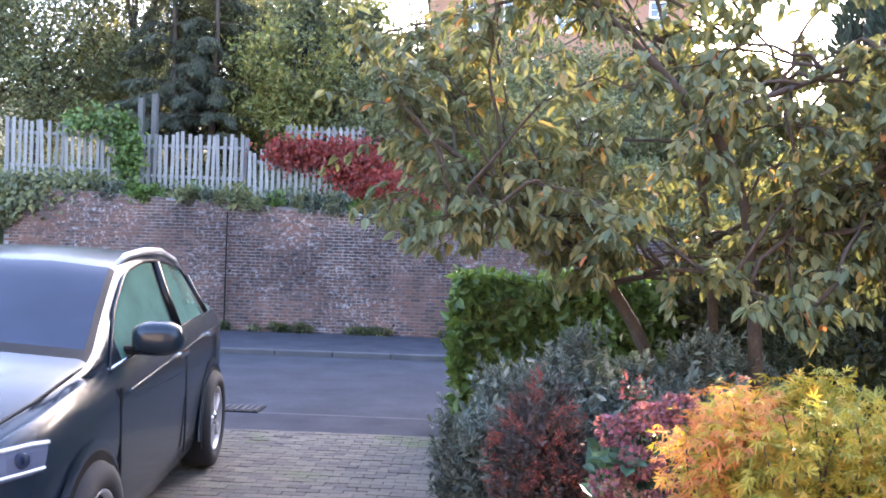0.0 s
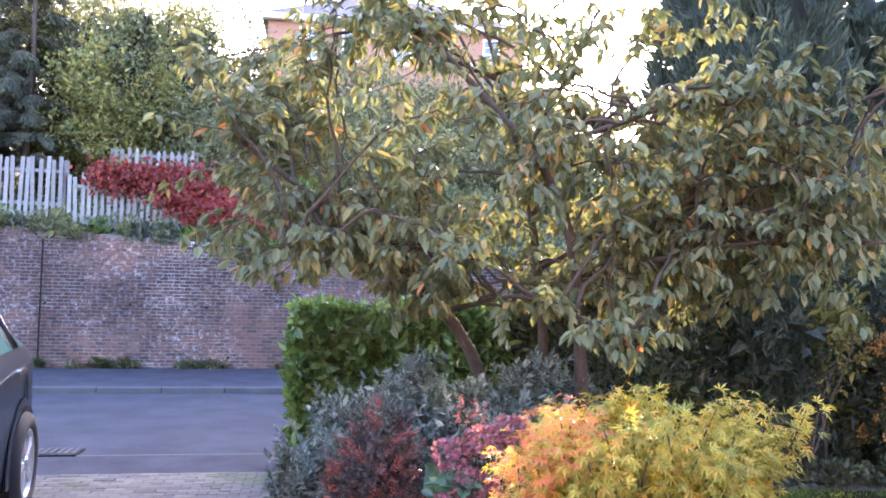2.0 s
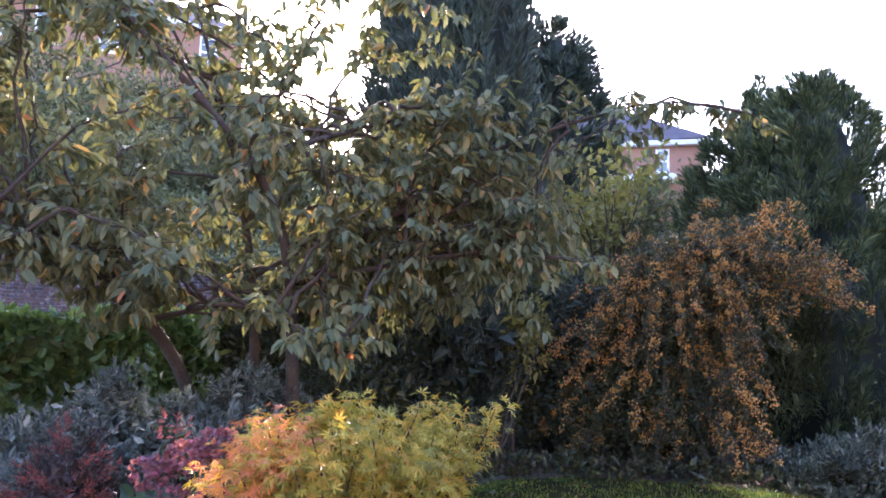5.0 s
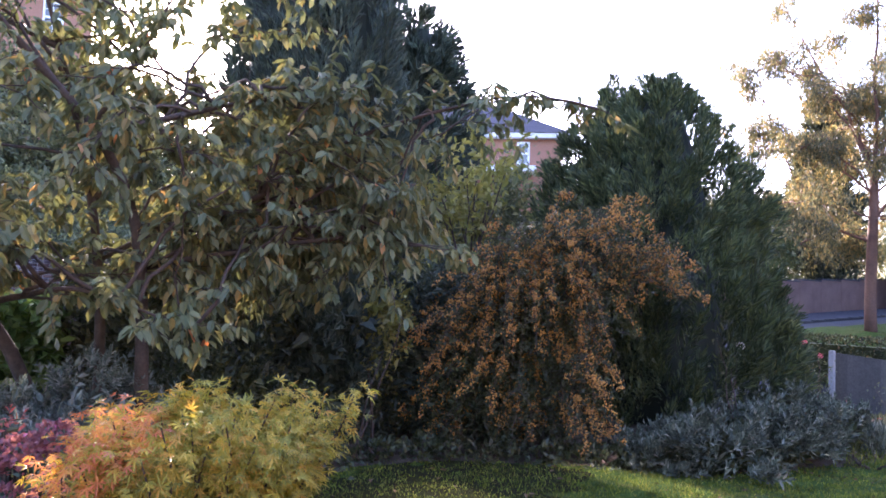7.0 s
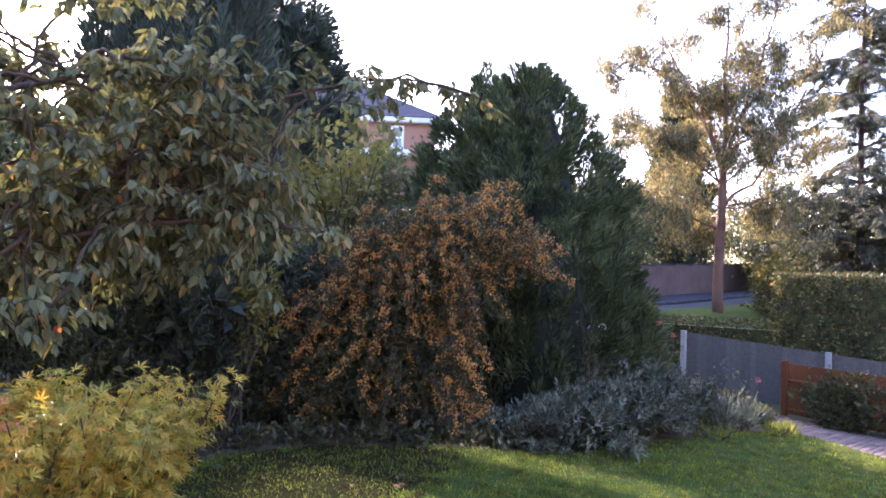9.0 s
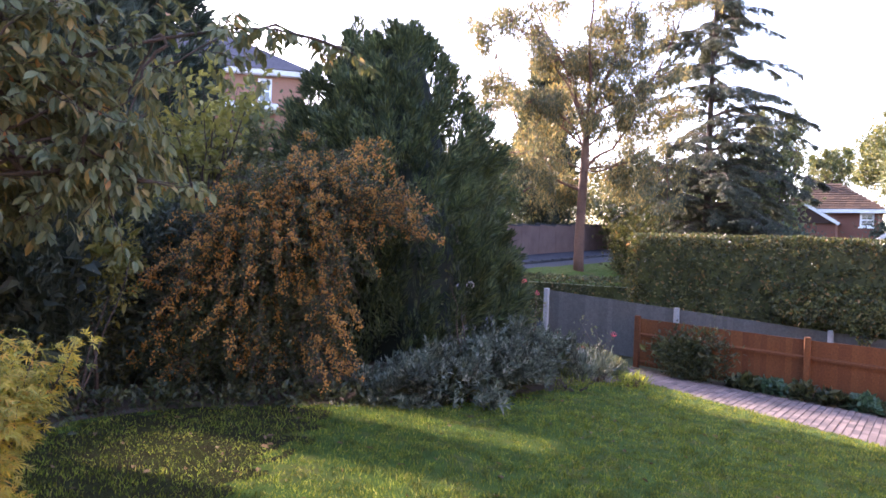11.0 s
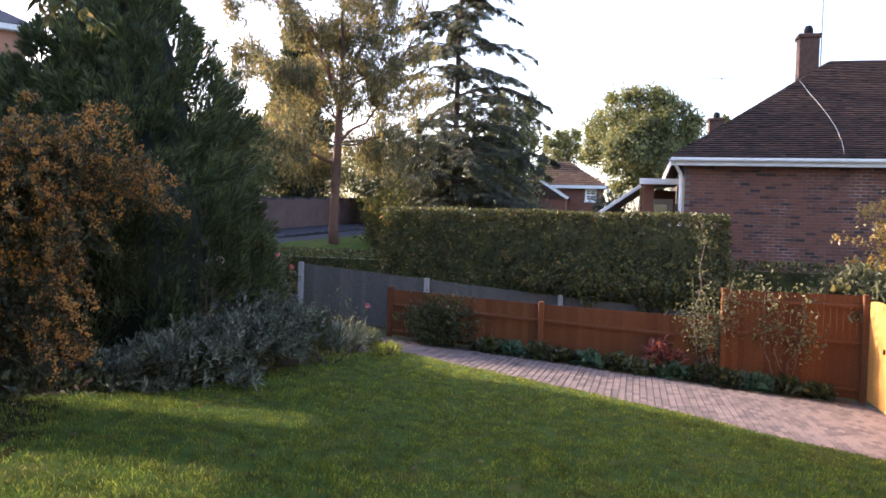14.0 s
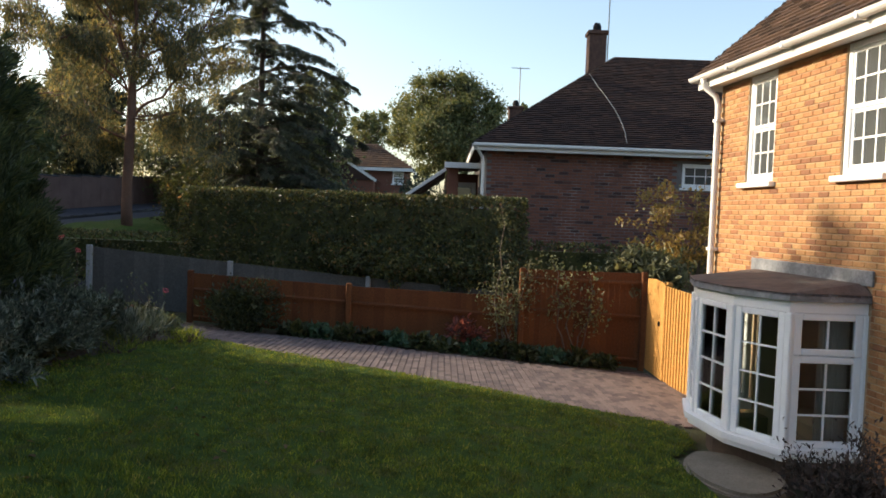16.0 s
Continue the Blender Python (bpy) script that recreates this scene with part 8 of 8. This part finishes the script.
for k, (x, y) in enumerate(((12.7, 4.4), (13.2, 5.0), (12.4, 5.2), (13.8, 5.4), (12.0, 5.0), (13.0, 5.9), (12.9, 4.7))):
    bush("bed_weed", (x, y, zt(x, y)), [((0, 0, 0.12), (0.33, 0.33, 0.16 + 0.05 * (k % 3)), 1.0)], 420, (0.07, 0.3), (L_wood, L_berryleaf, L_redbrown)[k % 3], "low tangled weed at the end of the bed", "weed", 440 + k, clumps=20, simple=True, wide=0.45, up=0.6, group="weeds at the bed end")

# ---- parked car ----
M_carpaint, nt_, b_ = mat("dark_blue_grey_metallic_paint", 0.26, 0.25, 0.35)
nt_.links.new(mix(nt_, noise_out(nt_, 400.0, 2.0), (0.013, 0.022, 0.032), (0.022, 0.033, 0.047)), b_.inputs["Base Color"])
b_.inputs["Coat Weight"].default_value, b_.inputs["Coat Roughness"].default_value = 0.16, 0.05
M_carglass, nt_, b_ = mat("misted_green_glass", 0.2, spec=0.2)
nt_.links.new(mix(nt_, noise_out(nt_, 3.0, 4.0), (0.03, 0.085, 0.07), (0.11, 0.22, 0.185)), b_.inputs["Base Color"])
M_screen, nt_, b_ = mat("blue_tinted_windscreen", 0.06, spec=0.14)
nt_.links.new(mix(nt_, noise_out(nt_, 2.0, 3.0), (0.012, 0.017, 0.03), (0.03, 0.042, 0.075)), b_.inputs["Base Color"])
M_gloss = plain_mat("gloss_black_trim", (0.008, 0.008, 0.009), 0.25, spec=0.3)
M_tyre = plain_mat("tyre_rubber", (0.018, 0.018, 0.019), 0.85)
M_alloy = plain_mat("silver_alloy", (0.42, 0.42, 0.43), 0.35, 0.3, grime=0.08)
M_chrome = plain_mat("bright_chrome_trim", (0.75, 0.76, 0.78), 0.15, 1.0, grime=0.03)
M_lampglass, nt_, b_ = mat("headlamp_glass", 0.15, spec=0.12)
b_.inputs["Base Color"].default_value = (0.09, 0.10, 0.135, 1)


def car():
    ob = thing("parked_car", (-2.69, 4.355, 0.0), "dark blue-grey compact SUV parked on the block drive", "car")
    ob.matrix_basis = Matrix.Translation((-2.69, 4.355, 0)) @ Matrix.Rotation(math.atan2(-0.989, 0.147), 4, "Z")
    xs = np.unique(np.concatenate([np.linspace(-2.19, 2.19, 60), [1.0, 0.98, 0.3, -1.62]]))
    key = lambda pairs: np.interp(xs, [p[0] for p in pairs], [p[1] for p in pairs])
    def sm(pairs):
        f = np.linspace(-2.19, 2.19, 240)
        v = np.interp(f, [p[0] for p in pairs], [p[1] for p in pairs])
        v = np.convolve(np.pad(v, 7, "edge"), np.ones(15) / 15, "valid")
        return np.interp(xs, f, v)
    w = sm([(-2.19, 0.66), (-2.05, 0.82), (-1.7, 0.90), (-0.5, 0.915), (1.2, 0.915), (1.75, 0.895), (2.0, 0.80), (2.19, 0.56)])
    zb = sm([(-2.19, 0.42), (-1.9, 0.26), (-1.0, 0.2), (1.0, 0.2), (1.8, 0.22), (2.19, 0.36)])
    zbelt = sm([(-2.19, 1.0), (-2.0, 1.11), (-1.5, 1.15), (0.0, 1.08), (0.95, 1.03), (1.3, 1.01), (1.8, 0.94), (2.0, 0.88), (2.19, 0.68)])
    zr = sm([(-2.19, 0.98), (-2.05, 1.10), (-1.8, 1.27), (-1.5, 1.42), (-1.1, 1.53), (-0.6, 1.585), (-0.1, 1.59), (0.3, 1.525), (0.7, 1.31), (1.1, 1.10), (1.35, 1.075), (1.8, 0.99), (2.0, 0.925), (2.19, 0.72)])
    wr = sm([(-2.19, 0.55), (-1.8, 0.60), (-1.3, 0.66), (0.2, 0.68), (0.7, 0.76), (1.05, 0.83), (1.5, 0.82), (2.0, 0.70), (2.19, 0.48)])
    rows = []
    for i in range(len(xs)):
        W, B, S, R, T = w[i], zb[i], zbelt[i], zr[i], wr[i]
        R = max(R, S + 0.02)
        ring = [(0, B), (W * 0.86, B), (W * 0.965, B + 0.05), (W * 0.985, B + 0.17), (W * 0.992, 0.50), (W * 1.0, 0.66 + 0.12 * (S - 0.66)), (W * 0.99, S - 0.13), (W * 0.965, S - 0.06), (W * 0.93, S),
                (0.55 * W * 0.93 + 0.45 * T, S + 0.45 * (R - 0.05 - S)), (T + 0.02, R - 0.075), (T - 0.02, R - 0.035), (T - 0.05, R - 0.018), (T * 0.5, R + 0.012), (0, R + 0.018)]
        rows.append([(xs[i], y, z) for y, z in ring])
    n = len(rows[0])
    V, grid = [], []
    for row in rows:
        ids = []
        for x, y, z in row:
            ids.append(len(V))
            V.append((x, y, z))
        for x, y, z in row[1:-1]:
            V.append((x, -y, z))
        grid.append((ids, [ids[0]] + list(range(ids[-1] + 1, ids[-1] + n - 1)) + [ids[-1]]))
    faces = {"body": [], "window": [], "windscreen": [], "pillar": []}
    for i in range(len(rows) - 1):
        xm = (xs[i] + xs[i + 1]) / 2
        for side in (0, 1):
            A, B = grid[i][side], grid[i + 1][side]
            for k in range(n - 1):
                f = (A[k], B[k], B[k + 1], A[k + 1]) if side else (A[k], A[k + 1], B[k + 1], B[k])
                kind = "body"
                if k in (8, 9) and -1.62 < xm < 0.68:
                    kind = "pillar" if abs(xm + 0.40) < 0.06 or abs(xm + 1.28) < 0.03 or xm < -1.56 else "window"
                if k in (11, 12, 13) and 0.28 < xm < 1.06:
                    kind = "pillar" if xm > 0.99 or k == 11 else "windscreen"
                faces[kind].append(f)
    for end in (0, -1):
        ring = grid[end][0] + grid[end][1][-2:0:-1]
        faces["body"].append(tuple(ring if end == 0 else ring[::-1]))
    V = np.array(V)
    for name, m, label in (("body", M_carpaint, ""), ("window", M_carglass, "misted greenish side glass"), ("windscreen", M_screen, "bluish reflecting windscreen"), ("pillar", M_black, "black window surround")):
        F = faces[name]
        if name == "window":
            for sgn in (1, -1):
                for lo, hi in ((-1.62, -1.28), (-1.28, -0.40), (-0.40, 0.68)):
                    sub = [f for f in F if V[list(f)][:, 1].mean() * sgn > 0 and lo < V[list(f)][:, 0].mean() < hi]
                    used = sorted({q for f in sub for q in f})
                    back = {q: j for j, q in enumerate(used)}
                    piece(name, V[used], [tuple(back[q] for q in f) for f in sub], m, ob, label, True)
            continue
        lots = [F]
        if name == "pillar":
            lots = []
            for f in F:
                near = [g for g in lots if any(set(f) & set(h) for h in g)]
                lots = [g for g in lots if g not in near] + [[f] + [h for g in near for h in g]]
        for lot in lots:
            used = sorted({q for f in lot for q in f})
            back = {q: j for j, q in enumerate(used)}
            piece(name, V[used], [tuple(back[q] for q in f) for f in lot], m, ob, label, True)

    # bright frame line over the side windows
    for side in (1, -1):
        top = [(xs[i], rows[i][10][1] + 0.006, rows[i][10][2] + 0.01) for i in range(len(xs)) if -1.60 < xs[i] < 0.70]
        pts = np.array(top + [(0.84, rows[np.argmin(abs(xs - 0.84))][9][1] + 0.01, rows[np.argmin(abs(xs - 0.84))][9][2]), (0.93, rows[np.argmin(abs(xs - 0.93))][8][1] + 0.006, rows[np.argmin(abs(xs - 0.93))][8][2])])
        pts[:, 1] *= side
        tV, tF = tubes([(pts, np.full(len(pts), 0.009))], 6)
        piece("window_frame_trim", tV, tF, M_gloss, ob, "black frame over the side windows", True)
        for px, pr in ((-0.40, 0.034), (-1.28, 0.026)):
            row = rows[np.argmin(abs(xs - px))]
            bar = np.array([(px - 0.10 * q / 2 * (px < -1), side * (row[8 + q][1] + 0.004), row[8 + q][2]) for q in range(3)])
            tV, tF = tubes([(bar, np.full(3, pr))], 8)
            piece("door_pillar", tV, tF, M_gloss, ob, "black pillar between the side windows", True)
        crease = np.array([(xs[i], side * (rows[i][6][1] + 0.001), rows[i][6][2]) for i in range(len(xs)) if -1.9 < xs[i] < 0.85])
        tV, tF = tubes([(crease, np.full(len(crease), 0.007))], 6)
        piece("shoulder_crease", tV, tF, M_carpaint, ob, "", True)

    def wheel(x, side):
        wh = new("wheel")
        wh.parent = ob
        wh.matrix_basis = Matrix.Translation((x, side * 0.965, 0.352)) @ Matrix.Rotation(math.pi / 2 * -side, 4, "X")
        # lathe: the wheel's axis is local z, outside toward +z
        def lathe(prof, seg=36):
            V, F = [], []
            for r_, z_ in prof:
                for q in range(seg):
                    a = 2 * math.pi * q / seg
                    V.append((r_ * math.cos(a), r_ * math.sin(a), z_))
            for i in range(len(prof) - 1):
                for q in range(seg):
                    j = (q + 1) % seg
                    F.append((i * seg + q, i * seg + j, (i + 1) * seg + j, (i + 1) * seg + q))
            return V, F
        V, F = lathe([(0.235, -0.21), (0.33, -0.215), (0.352, -0.18), (0.352, -0.04), (0.335, -0.008), (0.29, 0.004), (0.245, -0.005), (0.235, -0.03)])
        tyre = piece("tyre", V, F, M_tyre, wh, "", True)
        V, F = lathe([(0.235, -0.2), (0.235, -0.012), (0.222, -0.012), (0.215, -0.05), (0.20, -0.16), (0.001, -0.16)])
        piece("rim", V, F, M_alloy, wh, "", True)
        bm = bmesh.new()
        for k in range(5):
            for d in (-0.11, 0.11):
                mrot = Matrix.Rotation(2 * math.pi * k / 5 + d, 4, "Z")
                bm_box(0.03, 0.225, -0.017, 0.017, -0.055, -0.02, 0.008, bm, mrot)
        part("spokes", bm, M_alloy, wh)
        V, F = lathe([(0.001, -0.012), (0.05, -0.014), (0.055, -0.05)], 16)
        piece("hub_cap", V, F, M_chrome, wh, "", True)

    def arch(x, side):
        V, F = [], []
        for q in range(25):
            a = math.pi * (q / 24) * 1.12 - 0.19
            for r_, y in ((0.392, 0.80), (0.392, 0.923), (0.404, 0.9265), (0.445, 0.912)):
                V.append((x + r_ * math.cos(a), side * y, 0.352 + r_ * math.sin(a)))
        for q in range(24):
            for k in range(3):
                F.append((q * 4 + k, q * 4 + k + 1, q * 4 + 5 + k, q * 4 + 4 + k))
        piece("wheel_arch", V, F, M_carpaint, ob, "", True)
        # flat black disc on the body stands for the shaded wheel hollow
        V = [(x, side * 0.921, 0.352)] + [(x + 0.396 * math.cos(a), side * 0.921, max(0.2, 0.352 + 0.396 * math.sin(a))) for a in np.linspace(-0.5, math.pi + 0.5, 24)]
        piece("arch_shade_disc", V, [(0, k, k + 1) for k in range(1, 24)], M_black, ob)

    for x in (1.30, -1.30):
        for side in (1, -1):
            wheel(x, side)
            arch(x, side)
    for side in (1, -1):
        V, F = tubes([(np.array([(0.22, side * 0.65, 1.50), (0.05, side * 0.655, 1.555), (-0.3, side * 0.66, 1.585), (-0.7, side * 0.655, 1.583), (-1.15, side * 0.64, 1.525), (-1.42, side * 0.62, 1.44)]), [0.012, 0.022, 0.026, 0.026, 0.022, 0.012])], 8)
        piece("roof_rail", V, F, M_alloy, ob, "bright roof rail", True)
        # door mirror
        mir = new("door_mirror")
        mir.parent = ob
        mir.matrix_basis = Matrix.Translation((0.60, side * 0.90, 1.13)) @ Matrix.Scale(1.04, 4)
        bm = bmesh.new()
        bmesh.ops.create_uvsphere(bm, u_segments=24, v_segments=14, radius=1.0)
        for v in bm.verts:      # squarer than an egg
            v.co = Vector([math.copysign(abs(c) ** 0.75, c) for c in v.co])
        for v in bm.verts:
            v.co.x = v.co.x * 0.085 * (1.15 if v.co.x > 0 else 0.45)
            v.co.y, v.co.z = side * 0.09 + v.co.y * 0.125, v.co.z * 0.085 + 0.02
        part("housing", bm, M_carpaint, mir, "", True)
        bm = bm_box(-0.05, 0.03, min(-0.1 * side, 0.05 * side), max(-0.1 * side, 0.05 * side), -0.06, -0.02, 0.012)
        part("arm", bm, M_black, mir)
        # handles and sill trim
        for x in (-0.32, -1.18):
            h = part("door_handle", bm_box(-0.1, 0.1, -0.02 if side > 0 else -0.018, 0.018 if side > 0 else 0.02, -0.018, 0.018, 0.009), M_chrome, ob, "bright door handle")
            h.location = (x, side * 0.915, 0.955 + (0.04 if x < -1 else 0))
        V, F = tubes([(np.array([(0.93, side * 0.852, 1.035), (0.3, side * 0.857, 1.066), (-0.6, side * 0.857, 1.113), (-1.6, side * 0.842, 1.145)]), [0.009] * 4)], 6)
        piece("window_trim", V, F, M_chrome, ob, "bright trim under the side windows", True)
        # headlamp: a shaped pane let into the corner, with strips and projectors
        top = np.array([(1.665, 0.872, 0.89), (1.76, 0.845, 0.903), (1.863, 0.80, 0.907), (1.97, 0.71, 0.90), (2.06, 0.58, 0.88), (2.12, 0.42, 0.85)])
        low = np.array([(1.735, 0.884, 0.79), (1.80, 0.868, 0.793), (1.90, 0.826, 0.797), (2.01, 0.74, 0.79), (2.10, 0.61, 0.77), (2.16, 0.46, 0.74)])
        edge = lambda v, lift: (top * (1 - v) + low * v + np.array([0.6, 0.8, 0.12]) * lift) * (1, side, 1)
        rows_ = np.concatenate([edge(0, -0.04), edge(0, 0.008), edge(0.33, 0.014), edge(0.67, 0.014), edge(1, 0.008), edge(1, -0.04)])
        F = [(a * 6 + q, a * 6 + q + 1, a * 6 + q + 7, a * 6 + q + 6) for a in range(5) for q in range(5)] + [(0, 6, 12, 18, 24, 30), (5, 35, 29, 23, 17, 11)]
        lamp = piece("headlamp", rows_, F if side < 0 else [f[::-1] for f in F], M_lampglass, ob, "clear headlamp with bright running-light strips")
        for v, rad, a, b in ((0.1, 0.0075, 0, 6), (0.88, 0.006, 0, 5)):
            tV, tF = tubes([(edge(v, 0.012)[a:b], np.full(b - a, rad))], 6)
            piece("light_strip", tV, tF, M_upvc, lamp, "white running-light strip", True)
        for q, rad in ((1.4, 0.03), (2.6, 0.036), (3.7, 0.036)):
            c = edge(0.5, 0.0)[int(q)] * (1 - q % 1) + edge(0.5, 0.0)[int(q) + 1] * (q % 1)
            out = np.array([0.75, side * 0.65, 0.1])
            tV, tF = tubes([(np.array([c, c + out * 0.018, c + out * 0.03, c + out * 0.026]), np.array([rad, rad, rad * 0.8, rad * 0.3]))], 16)
            piece("projector", tV, tF, M_screen, lamp, "dark round projector lens", True)
    # grille
    part("grille", bm_box(2.10, 2.18, -0.36, 0.36, 0.36, 0.70, 0.03), M_black, ob, "dark front grille")
    part("bumper_lip", bm_box(1.9, 2.17, -0.6, 0.6, 0.24, 0.33, 0.03), M_black, ob)
    for side in (1, -1):
        seam = np.array([(1.02, side * 0.80, 1.078), (1.3, side * 0.805, 1.058), (1.6, side * 0.79, 1.008), (1.85, side * 0.735, 0.955), (2.02, side * 0.62, 0.895)])
        tV, tF = tubes([(seam, np.full(5, 0.006))], 5)
        piece("bonnet_seam", tV, tF, M_black, ob)
    # seams of doors and bonnet
    for x in (0.92, -0.42, -1.40):
        V, F = tubes([(np.array([(x, 0.9135, 0.32), (x, 0.918, 0.6), (x - 0.02, 0.905, 0.95)]), [0.006] * 3)], 5)
        piece("door_seam", V, F, M_black, ob)


car()

# ---- paving pieces ----
paving(drive, DRIVE, (-0.9, 5.9), M_block, M_block_far, size=(0.16, 0.08))
paving(footpath, PATH, (10.8, -1.2), M_path, M_path_far)
